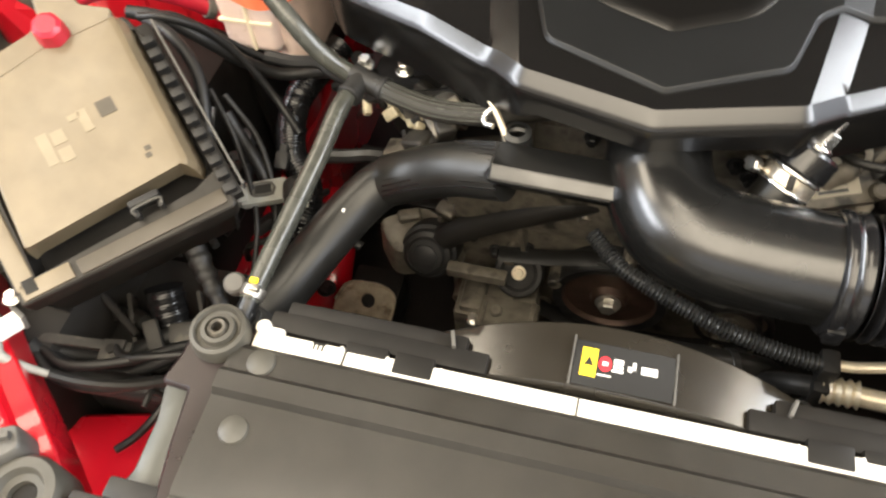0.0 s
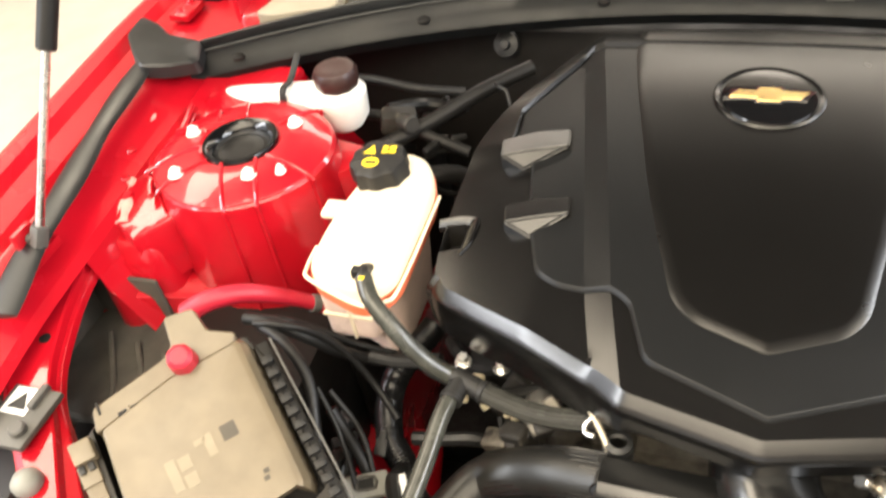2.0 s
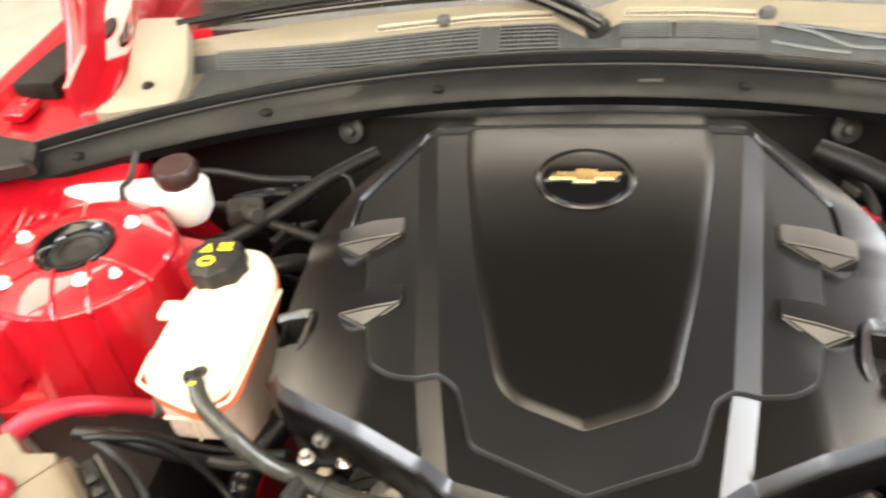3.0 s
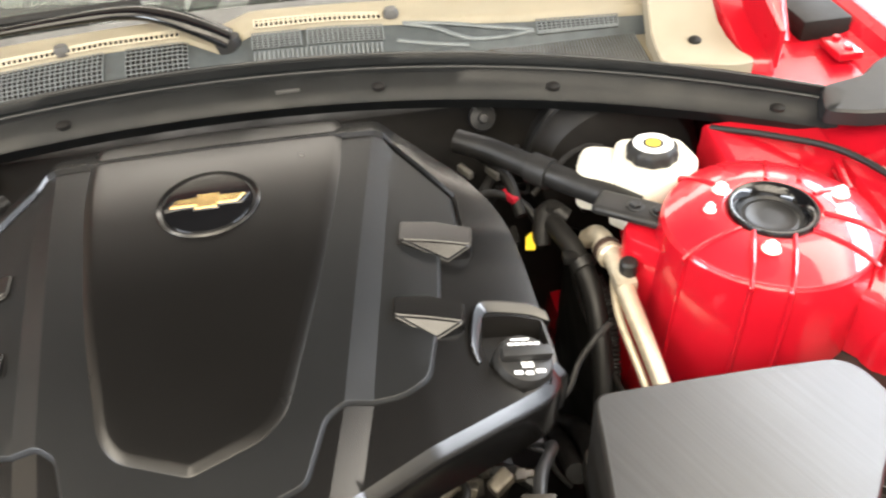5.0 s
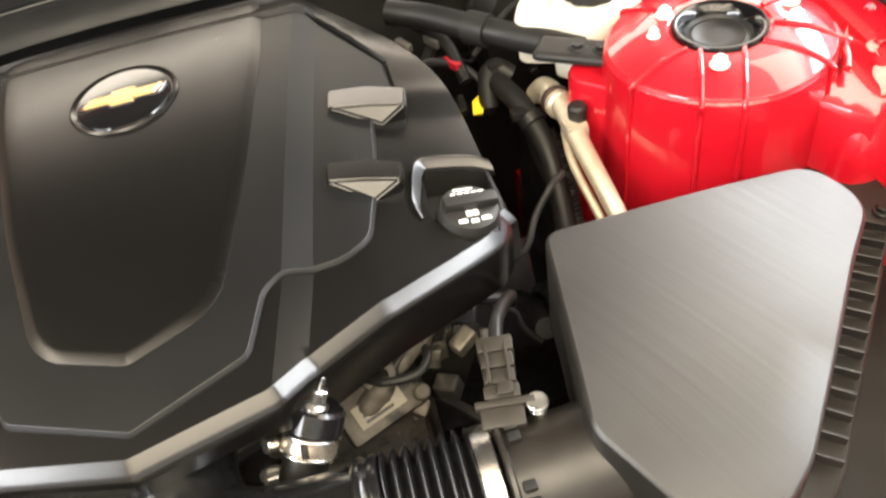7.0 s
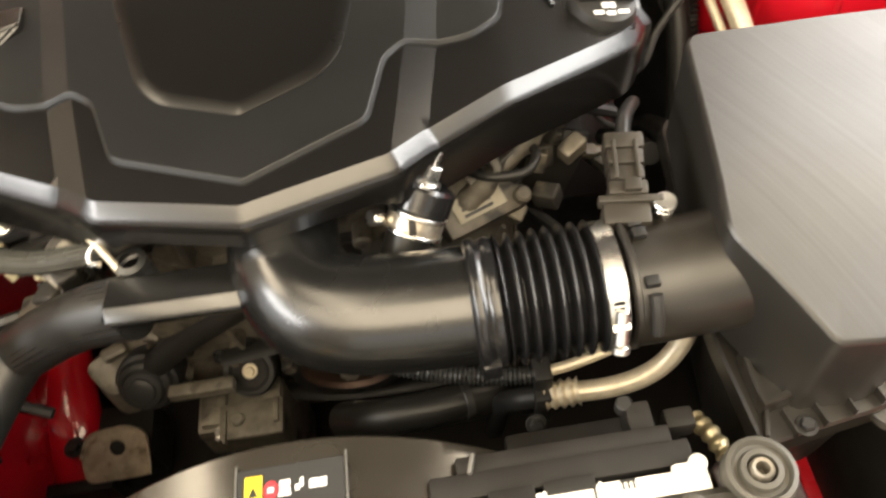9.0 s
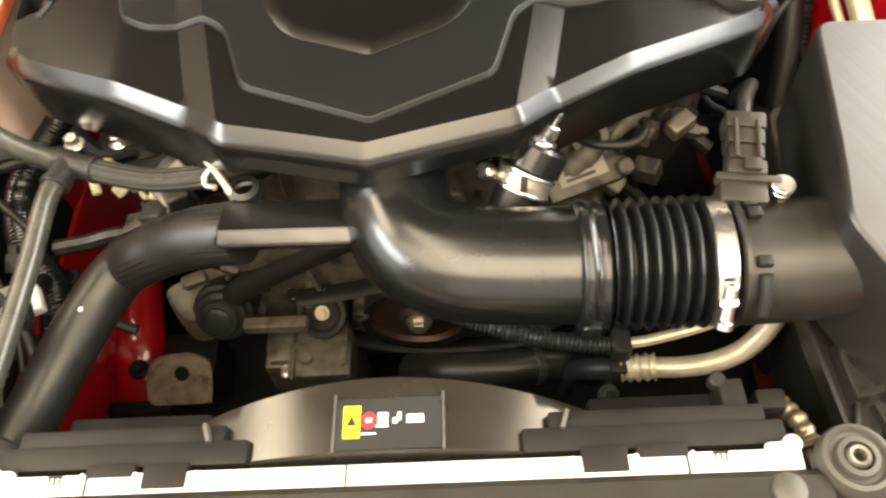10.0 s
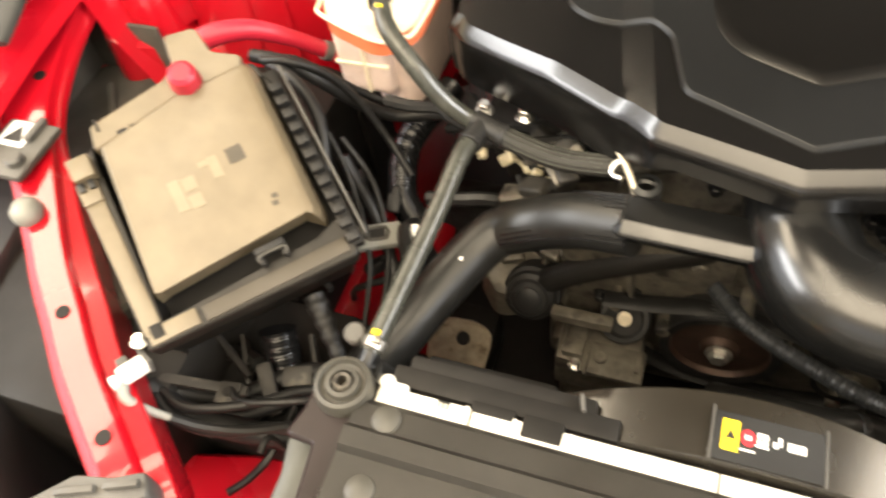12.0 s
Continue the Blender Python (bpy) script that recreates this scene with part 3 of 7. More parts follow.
# headlamp housings and the front panel under the rails
for side in (-1, 1):
    hp = plate([(side * x, y) for x, y in rounded([(0.50, 0.02), (0.60, 0.10), (0.72, 0.26), (0.74, 0.40), (0.86, 0.42), (0.88, 0.20), (0.78, -0.02), (0.60, -0.12), (0.48, -0.10)], 0.03)],
               lambda x, y: 0.70 + 0.05 * y, ((0.006, -0.006), (0.012, -0.05), (0.02, -0.3)), step=0.04)
    lamp = tagged(part("headlamp_housing", hp, LENS), "dark plastic back of a headlamp beside the tie bar", "headlamp")
    for x, y in ((0.62, 0.02), (0.68, 0.12), (0.77, 0.24)):
        part("moulding", cyl((side * x, y, 0.69), (side * x, y, 0.722), 0.03, 24, 0.004), LENS, lamp)
    bracket = tagged(part("lamp_bracket", merge(box((side * 0.70, 0.362, 0.800), (0.06, 0.07, 0.008), 0.003), cyl((side * 0.685, 0.345, 0.80), (side * 0.685, 0.345, 0.812), 0.009, 16, 0.002), box((side * 0.69, 0.385, 0.806), (0.008, 0.03, 0.008), 0.002, None)), GREYP),
                     "grey lamp bracket with a screw on the tie bar", "bracket")
    if side < 0:
        LB = Matrix.Translation((-0.708, 0.378, 0.8042))
        part("sticker", flat_shape([(-0.016, -0.016), (0.016, -0.016), (0.016, 0.016), (-0.016, 0.016)], 0.0, 0.0004, LB), PRINT, bracket, "white warning sticker")
        part("symbol", flat_shape([(-0.012, -0.010), (0.012, -0.010), (0.0, 0.011)], 0.0005, 0.0003, LB), BLK, bracket)
    ballp = lathe([(0, 0.0), (0.016, 0.001), (0.019, 0.008), (0.018, 0.016), (0.012, 0.023), (0, 0.026)], 24, Matrix.Translation((side * 0.652, 0.304, 0.778)) @ Matrix.Diagonal((0.8, 0.8, 0.9, 1)))
    tagged(part("bump_stop", ballp, PALEGREY), "grey domed rubber bump stop on the tie bar", "bump stop")
    if side < 0:
        RM = Matrix.Translation((-0.386, 0.074, 0.762))
        ring = tagged(part("hood_buffer", lathe([(0.010, -0.004), (0.011, 0.005), (0.016, 0.006), (0.019, 0.012), (0.0265, 0.012), (0.030, 0.006), (0.030, -0.03)], 40, RM), BUSH), "grey rubber ring buffer at the front of the bay", "buffer")
        part("core", lathe([(0, 0.001), (0.0095, 0.001), (0.0105, -0.006)], 24, RM), DARK, ring)
    # Right panel is lowered and coloured dark to keep red reflections off the air box.
    nose = plate([(side * x, y) for x, y in rounded([(0.30, -0.06), (0.30, 0.20), (0.40, 0.198), (0.525, 0.166), (0.50, 0.10), (0.48, -0.06)], 0.02)], lambda x, y: (0.615 if x < 0 else 0.50) + 0.25 * max(0, 0.1 - y), ((0.004, -0.004), (0.01, -0.1)), step=0.03)
    part("front_panel", nose, RED if side < 0 else DARK, car, "plain nose panel")

# hood, raised
HH = plane_frame((0, 1.17, 1.17), (1, 0, 0), (0, -0.53, 0.848))
hood_out = rounded([(-0.80, 0.0), (0.80, 0.0), (0.86, 0.5), (0.80, 0.95), (0.5, 1.12), (-0.5, 1.12), (-0.80, 0.95), (-0.86, 0.5)], 0.08)
hood = plate(hood_out, lambda x, y: -0.02 - 0.05 * (x / 0.8) ** 2, ((0.01, 0.006), (0.008, 0.03)), step=0.08)
hood.transform(HH)
hood_ob = part("hood", hood, RED, car, "raised red hood")
lin = plate([(x * 0.97, 0.015 + y * 0.97) for x, y in hood_out], lambda x, y: 0.004 - 0.045 * (x / 0.8) ** 2, ((0.004, -0.006),), step=0.06)
lin.transform(HH)
part("liner", lin, LINER, hood_ob, "black felt liner")

for s in (-1, 1):
    for y in (0.42,):
        w = part("wheel", lathe([(0.20, -0.10), (0.31, -0.11), (0.335, -0.08), (0.34, 0.0), (0.335, 0.08), (0.31, 0.11), (0.20, 0.10)], 48, Matrix.Translation((s * 0.79, y, 0.34)) @ pose(0, 0, 0, 0, 90, 0)), RUBBER, car, "black tyre")
        part("rim", lathe([(0.0, 0.02), (0.06, 0.03), (0.19, 0.0), (0.21, 0.09)], 40, Matrix.Translation((s * 0.79, y, 0.34)) @ pose(0, 0, 0, 0, 90 * s, 0)), STEEL, w)
# firewall, floor of the bay and front edge
part("firewall", box((0, 1.09, 0.58), (1.5, 0.04, 0.56), 0.01), DARK, car, "dark firewall")
# Unseen sheet, added to keep the bright floor out of the gaps.
part("floor_mask", box((0, 0.62, 0.17), (1.3, 1.3, 0.03), 0.01), DARK, car, "unseen dark sheet added under the bay")
part("crossmember", box((0, 0.80, 0.24), (1.1, 0.12, 0.08), 0.015), STEEL, car)
part("lower_support", box((0, 0.12, 0.34), (0.9, 0.05, 0.5), 0.01), DARK, car)
for side in (-1, 1):
    part("splash_panel", box((side * 0.60, 0.40, 0.46), (0.26, 0.50, 0.5), 0.04), DARK, car, "matt black wheel-arch liner")


# ---- windshield, cowl, wiper ----
def windshield():
    bm = bmesh.new()
    rows = []
    for j in range(13):
        t = j / 12
        row = []
        for i in range(33):
            u = -1 + 2 * i / 32
            x = u * (0.69 - 0.06 * t)
            row.append(bm.verts.new((x, 1.192 + 0.72 * t - 0.10 * u * u, 0.978 + 0.42 * t + 0.01 * (1 - u * u))))
        rows.append(row)
    for a, b in zip(rows, rows[1:]):
        for k in range(32):
            bm.faces.new((a[k], a[k + 1], b[k + 1], b[k]))
    bmesh.ops.solidify(bm, geom=bm.faces[:], thickness=0.005)
    ob = part("windshield", bm, GLASS, car, "clear curved windshield")
    ob.visible_shadow = False
    part("dashboard", plate(rounded([(-0.74, 1.30), (0.74, 1.30), (0.70, 1.75), (-0.70, 1.75)], 0.1), lambda x, y: 0.90 + 0.05 * math.sin((y - 1.3) * 3), ((0.01, -0.3),), step=0.08), GREYP, car, "grey dashboard top")
    for s in (-1, 1):
        part("pillar", tube([(s * 0.845, 1.36, 0.97), (s * 0.80, 1.56, 1.18), (s * 0.70, 1.90, 1.44)], 0.035, 12), RED, car)


windshield()


def arc_y(x, y0, drop):
    return y0 - drop * abs(x / 0.75) ** 2.1


def strip_arc(x0, x1, n, yz):
    """A sheet swept across the car; yz(x) gives its section as (y, z) points."""
    bm = bmesh.new()
    rows = [[bm.verts.new((x, y, z)) for y, z in yz(x)] for x in (x0 + (x1 - x0) * i / n for i in range(n + 1))]
    for a, b in zip(rows, rows[1:]):
        for k in range(len(a) - 1):
            bm.faces.new((a[k], a[k + 1], b[k + 1], b[k]))
    bmesh.ops.solidify(bm, geom=bm.faces[:], thickness=0.002)
    return bm


def seal_section(x):
    yf = arc_y(x, 1.052, 0.165)
    yb = arc_y(x, 1.100, 0.185)
    zf = 0.905 - 0.03 * (x / 0.75) ** 2
    zb = 0.940 - 0.032 * (x / 0.75) ** 2
    return [(yf + 0.006, zf - 0.02), (yf, zf - 0.004), (yf + 0.002, zf), (yf + 0.30 * (yb - yf), zf + 0.011), (yf + 0.62 * (yb - yf), zf + 0.022), (yf + 0.66 * (yb - yf), zf + 0.029),
            (yf + 0.80 * (yb - yf), zb - 0.004), (yf + 0.84 * (yb - yf), zb + 0.006), (yb - 0.004, zb + 0.009), (yb + 0.004, zb + 0.003), (yb + 0.008, zb - 0.02)]


seal = thing("hood_seal", (0, 1.05, 0.88), "long dark rubber hood seal curving across the cowl edge", "seal")
part("seal_strip", strip_arc(-0.765, 0.765, 70, seal_section), SEAL, seal)
for k in (5, 8):
    part("bead", tube([(x, seal_section(x)[k][0], seal_section(x)[k][1]) for x in (-0.75 + 1.5 * i / 40 for i in range(41))], 0.0022, 6, 1), SEAL, seal)
for x in (-0.70, -0.447, -0.205, 0.205, 0.432, 0.70):
    s = seal_section(x)
    y, z = s[3]
    part("push_pin", lathe([(0, 0.005), (0.005, 0.0045), (0.009, 0.002), (0.009, -0.002)], 18, Matrix.Translation((x, y, z))), DARK, seal)
y, z = seal_section(0.085)[3]
part("clip", box((0.085, y, z + 0.002), (0.032, 0.005, 0.004), 0.001), GREYP, seal)
for s in (-1, 1):
    blk = plate([(s * x, y) for x, y in rounded([(0.734, 0.868), (0.766, 0.846), (0.798, 0.834), (0.822, 0.858), (0.856, 0.900), (0.862, 0.946), (0.832, 0.936), (0.803, 0.914), (0.752, 0.914)], 0.008)],
                lambda x, y: 0.918 + 0.16 * (abs(x) - 0.76), ((0.003, -0.003), (0.004, -0.020)), step=0.02)
    part("end_block", blk, SEAL, seal, "moulded rubber end block")


def cowl_section(x):
    y0 = arc_y(x, 1.095, 0.180)
    y1 = 1.205 - 0.10 * (x / 0.75) ** 2
    z0 = 0.930 - 0.03 * (x / 0.75) ** 2
    return y0, y1, z0


GRILLE = mat("grille_plastic", (0.115, 0.128, 0.128), 0.45)
MESH = mat("mesh_plastic", (0.13, 0.14, 0.138), 0.5)
cowl = thing("cowl_panel", (0, 1.15, 0.9), "beige and grey plastic cowl panel with air grilles below the windshield", "cowl panel")


def face_section(x):
    """Foot and top of the sloping grille face."""
    y0, y1, z0 = cowl_section(x)
    dip = 0.016 * max(0, 1 - abs(x - 0.0) / 0.045)
    ax = abs(x)
    f = interp(ax, (0, 1.100), (0.12, 1.097), (0.2, 1.092), (0.3, 1.082), (0.36, 1.0785), (0.42, 1.081), (0.48, 1.087), (0.56, 1.095), (0.62, 1.097))
    g = interp(ax, (0, 1.147), (0.15, 1.145), (0.20, 1.138), (0.28, 1.126), (0.36, 1.113), (0.42, 1.108), (0.50, 1.107), (0.62, 1.108))
    return (f, z0 + 0.010), (g - dip, z0 + 0.036 - dip)


def flange_sheet(x):
    y0, y1, z0 = cowl_section(x)
    (f, fz), _ = face_section(x)
    return [(y0 - 0.006, z0 - 0.01), (y0 + 0.004, z0 + 0.0125), (y0 + 0.012, z0 + 0.0135), (y0 + 0.016, z0 + 0.004), (max(f, y0 + 0.02), fz)]


def face_sheet(x):
    (f, fz), (g, gz) = face_section(x)
    return [(f, fz), (f + 0.4 * (g - f), fz + 0.55 * (gz - fz)), (g, gz)]


def lip_sheet(x):
    y0, y1, z0 = cowl_section(x)
    _, (g, gz) = face_section(x)
    wave = 0.004 * math.sin(11 * x + 1.0)
    e = 1.182 - 0.10 * (x / 0.75) ** 2
    return [(g - 0.002, gz - 0.002), (g + 0.001, gz + 0.006), (g + 0.007, gz + 0.010), (0.5 * (g + e), gz + 0.014 + wave), (e - 0.006, gz + 0.020), (e + 0.012, gz + 0.010)]


part("front_flange", strip_arc(-0.665, 0.665, 70, flange_sheet), COWL, cowl)
part("grille_face", strip_arc(-0.60, 0.60, 70, face_sheet), GRILLE, cowl, "grey sloping grille face")
DRAIN = mat("drain_mesh", (0.085, 0.068, 0.045), 0.6)
part("upper_lip", strip_arc(-0.655, 0.655, 90, lip_sheet), COWL, cowl, "beige upper lip")
for s in (-1, 1):
    # hinge well: floor, upright web and dark pocket
    well = plate([(s * x, y) for x, y in rounded([(0.645, 1.30), (0.66, 1.06), (0.70, 0.94), (0.775, 0.90), (0.85, 0.94), (0.85, 1.35)], 0.02)], lambda x, y: 0.905 + 0.10 * (y - 0.93), ((0.004, -0.004), (0.006, -0.08)), step=0.04)
    part("hinge_well", well, RED, car)
    web = plate([(s * x, y) for x, y in rounded([(0.685, 0.985), (0.715, 0.975), (0.745, 1.10), (0.77, 1.28), (0.70, 1.30), (0.685, 1.12)], 0.01)], lambda x, y: 0.925 + 0.35 * max(0, y - 1.0), ((0.004, -0.004), (0.012, -0.05)), step=0.03)
    part("hinge_web", web, RED, car)
    for x, y, z, a, b in ((0.734, 1.145, 0.9795, 0.011, 0.024), (0.699, 1.125, 0.9725, 0.010, 0.020)):
        part("web_hole", lathe([(0.0, 0.0), (0.9, 0.0), (1.0, -0.004)], 24, Matrix.Translation((s * x, y, z)) @ pose(0, 0, 0, 18, 0, 0) @ Matrix.Diagonal((a, b, 1, 1))), DARK, car, "dark opening")
    part("hinge_pocket", box((s * 0.815, 1.150, 0.930), (0.070, 0.24, 0.03), 0.006), DARK, car)
    hinge = thing("lift_linkage", (s * 0.72, 1.06, 0.92), "red painted hood linkage with dark slots", "linkage")
    arm = plate([(0.0, -0.02), (0.055, -0.012), (0.105, 0.02), (0.150, 0.085), (0.185, 0.17), (0.150, 0.185), (0.112, 0.11), (0.070, 0.055), (0.0, 0.03)], lambda x, y: 0.0, ((0.001, -0.001), (0.001, -0.008)), (), 0.02, None, None, True)
    arm.transform(Matrix.Translation((s * 0.722, 0.975, 0.935)) @ Matrix(((0, 0, s, 0), (1, 0, 0, 0), (0, 1, 0, 0), (0, 0, 0, 1))))
    part("arm", arm, RED, hinge)
    part("link", tube([(s * 0.745, 1.02, 0.925), (s * 0.750, 1.075, 0.985), (s * 0.752, 1.115, 1.06)], 0.014, 12, 6, flat=0.45), RED, hinge)
    part("slot", box((0, 0, 0), (0.005, 0.045, 0.016), 0.003, pose(s * 0.7215, 1.055, 0.972, 35, 0, 0)), DARK, hinge)
    part("pivot", cyl((s * 0.715, 1.10, 1.02), (s * 0.732, 1.10, 1.02), 0.009, 16, 0.002), RED, hinge)
    tab = thing("hinge_bolt_plate", (s * 0.82, 1.0, 0.92), "red painted hinge plate with two pale bolts", "hinge plate")
    part("plate", box((s * 0.815, 0.99, 0.922), (0.034, 0.052, 0.012), 0.004), RED, tab)
    for q in (0.975, 1.005):
        part("bolt", hexnut((s * 0.815, q, 0.927), 0.006, 0.006), RED, tab)
# air grilles: bars standing on a dark bed, in bays
for a, b, lo in ((-0.545, -0.152, 0.05), (-0.122, -0.040, 0.05), (0.045, 0.110, 0.45), (0.120, 0.222, 0.45), (0.43, 0.545, 0.35)):
    def bed(x):
        p = face_sheet(x)
        u = Vector(p[0]).lerp(Vector(p[2]), lo)
        v = Vector(p[0]).lerp(Vector(p[2]), 0.92)
        m = Vector(p[1])
        return [(u.x - 0.0010, u.y + 0.0022 + lo * 0.002), (m.x - 0.001 if lo < 0.4 else 0.5 * (u.x + v.x) - 0.001, (m.y if lo < 0.4 else 0.5 * (u.y + v.y) + 0.001) + 0.0022), (v.x - 0.0010, v.y + 0.0022)]
    g = part("grille", strip_arc(a, b, 20, bed), DARK, cowl, "dark grille opening")
    bars = []
    n = max(3, int((b - a) / 0.0066))
    for i in range(n + 1):
        x = a + (b - a) * i / n
        bars.append(tube([Vector((x, q[0] - 0.0005, q[1] + 0.0022)) for q in bed(x)], 0.0008, 4, 1, raw=True))
    for f in (0.0, 0.3, 0.6, 0.9, 1.2, 1.47, 1.73, 2.0):
        pts = []
        for i in range(9):
            x = a + (b - a) * i / 8
            q = bed(x)
            k = min(1, int(f))
            u = f - k
            pts.append((x, q[k][0] + (q[k + 1][0] - q[k][0]) * u - 0.0005, q[k][1] + (q[k + 1][1] - q[k][1]) * u + 0.0025))
        bars.append(tube(pts, 0.0007, 4, 1))
    tagged(part("grille_mesh", merge(*bars), MESH, g), kind="stuff")
for s in (-1, 1):
    # flat louvred drain beside the grille, and the corner of the panel
    def drain_sheet(x):
        p = flange_sheet(x)
        return [(p[3][0] + 0.002, p[3][1] + 0.003), (p[4][0] - 0.001, p[4][1] + 0.003)]
    drain = part("drain", strip_arc(s * 0.36, s * 0.568, 16, drain_sheet), DRAIN, cowl, "brown slotted drain")
    louv = []
    for i in range(46):
        x = s * (0.365 + 0.0044 * i)
        (a, za), (b, zb) = drain_sheet(x)
        louv.append(tube([(x, a, za + 0.0012), (x + s * 0.004, b, zb + 0.0012)], 0.0009, 4, 1, raw=True))
    tagged(part("louvres", merge(*louv), MESH, drain), kind="stuff")
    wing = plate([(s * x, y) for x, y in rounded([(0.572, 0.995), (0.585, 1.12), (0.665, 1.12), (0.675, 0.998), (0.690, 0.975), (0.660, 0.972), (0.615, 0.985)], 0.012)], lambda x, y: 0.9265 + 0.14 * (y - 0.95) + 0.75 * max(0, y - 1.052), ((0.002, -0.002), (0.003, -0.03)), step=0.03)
    part("corner_panel", wing, COWL_SHADED, cowl)
    part("pin", lathe([(0, 0.004), (0.006, 0.003), (0.009, 0.0), (0.009, -0.003)], 16, Matrix.Translation((s * 0.628, 1.03, 0.9395))), DARK, cowl)
# row of holes along the front of the lip, and the slats below the short grilles
for a, b in ((-0.300, -0.050), (0.050, 0.222)):
    def lip_bed(x):
        p = [Vector(q) for q in lip_sheet(x)]
        return [p[1] + Vector((-0.0005, 0.0006)), p[2] + Vector((-0.0002, 0.0010)), p[2].lerp(p[3], 0.30) + Vector((0, 0.0010))]
    g = part("lip_grille", strip_arc(a, b, 20, lip_bed), DARK, cowl, "dark row of holes in the beige lip")
    n = int((b - a) / 0.0066)
    bars = [tube([Vector((x, q.x, q.y + 0.0012)) for q in lip_bed(x)], 0.0013, 4, 1, raw=True) for x in (a + (b - a) * i / n for i in range(n + 1))]
    for k, u in ((0, 0.0), (1, 0.0), (1, 1.0)):
        pts = []
        for i in range(11):
            q = lip_bed(a + (b - a) * i / 10)
            p = q[k].lerp(q[k + 1], u)
            pts.append((a + (b - a) * i / 10, p.x, p.y + 0.0014))
        bars.append(tube(pts, 0.0012, 4, 1))
    tagged(part("lip_mesh", merge(*bars), COWL, g), kind="stuff")
slats = []
for i in range(28):
    x = 0.047 + 0.0063 * i
    p = [Vector(q) for q in face_sheet(x)]
    slats.append(tube([Vector((x, q.x - 0.0008, q.y + 0.0010)) for q in (p[0].lerp(p[1], 0.1), p[0].lerp(p[1], 0.9))], 0.0017, 5, 1, raw=True))
tagged(part("face_slats", merge(*slats), MESH, cowl), kind="stuff")
for x in (-0.205, 0.236):
    p = lip_sheet(x)[3]
    part("pin", lathe([(0, 0.007), (0.008, 0.006), (0.011, 0.0), (0.011, -0.006)], 18, Matrix.Translation((x, p[0] - 0.010, p[1] + 0.001))), GREYP, cowl)


def on_face(x, t, h):
    (f, fz), (g, gz) = face_section(x)
    return (x, f + (g - f) * t, fz + (gz - fz) * t + h)


part("relief_ridge", tube([on_face(x, t, 0.003) for x, t in ((0.250, 0.95), (0.29, 0.80), (0.335, 0.42), (0.38, 0.40), (0.425, 0.55))], 0.0045, 8, 6, flat=0.5), GRILLE, cowl)
part("relief_ridge", tube([on_face(x, t, 0.003) for x, t in ((0.250, 0.98), (0.31, 0.92), (0.365, 0.78), (0.425, 0.58))], 0.0040, 8, 6, flat=0.5), GRILLE, cowl)
part("relief_ridge", tube([on_face(x, t, 0.002) for x, t in ((0.240, 0.45), (0.29, 0.30), (0.335, 0.22))], 0.0045, 8, 6, flat=0.5), GRILLE, cowl)

wiper = thing("wiper_arm", (0.01, 1.17, 0.96), "black windshield wiper arm with its pivot cap", "wiper")
part("arm", tube([(0.014, 1.143, 0.964), (-0.020, 1.146, 0.984), (-0.060, 1.158, 0.998), (-0.105, 1.172, 1.004), (-0.18, 1.176, 1.003), (-0.33, 1.160, 0.998), (-0.50, 1.13, 0.992)], lambda t: 0.021 - 0.012 * min(1, t * 1.8), 14, 8, flat=0.62), GLOSS, wiper)
part("pivot", lathe([(0.017, -0.03), (0.019, 0), (0.016, 0.008), (0, 0.011)], 24, Matrix.Translation((0.012, 1.143, 0.962))), BLACK, wiper)
part("blade", tube([(-0.10, 1.200, 1.006), (-0.30, 1.186, 1.004), (-0.46, 1.155, 1.000), (-0.60, 1.115, 0.994)], 0.006, 8), RUBBER, wiper)


# ---- engine cover ----
SIDE = np.poly1d(np.polyfit([0.42, 0.556, 0.665, 0.778, 0.99], [0.866, 0.880, 0.891, 0.899, 0.906], 2))
CROWN = np.poly1d(np.polyfit([0.42, 0.46, 0.50, 0.60, 0.70, 0.83, 0.90, 0.94, 0.985], [0.0045, 0.004, 0.0035, 0.0035, 0.0060, 0.0095, 0.0075, 0.0045, -0.002], 5))


def cover_z(x, y):
    ax = abs(x)
    side, crown = SIDE(y), CROWN(y)
    z = side + crown * max(0, 1 - (ax / 0.21) ** 2)
    if ax > 0.2:
        z -= 0.20 * (ax - 0.2) + 0.8 * max(0, ax - 0.27) ** 2
    xi = interp(y, (0.40, 0.102), (0.46, 0.110), (0.56, 0.131), (0.955, 0.190))
    ramp = min(1, max(0, (ax - xi) / 0.024))
    return z + 0.003 - 0.0095 * ramp


def ridge(s, d):
    return [(s * (x + d), y) for x, y in ((0.098, 0.38), (0.110, 0.46), (0.131, 0.56), (0.190, 0.955), (0.197, 1.0))]


CREASES = [ridge(1, 0), ridge(1, 0.024), ridge(-1, 0), ridge(-1, 0.024)]
cover = thing("engine_cover", (0, 0.7, 0.80), "black moulded plastic engine cover with a central panel and side louvres", "engine cover")
left_half = [(0.0, 0.424, 0.004), (-0.108, 0.449, 0.006), (-0.134, 0.472, 0.006), (-0.262, 0.537, 0.02), (-0.306, 0.562, 0.02), (-0.314, 0.60, 0.02), (-0.318, 0.68, 0.03), (-0.314, 0.785, 0.04), (-0.276, 0.866, 0.03), (-0.220, 0.944, 0.004), (-0.197, 0.966, 0.004), (0.0, 0.992, 0.08)]
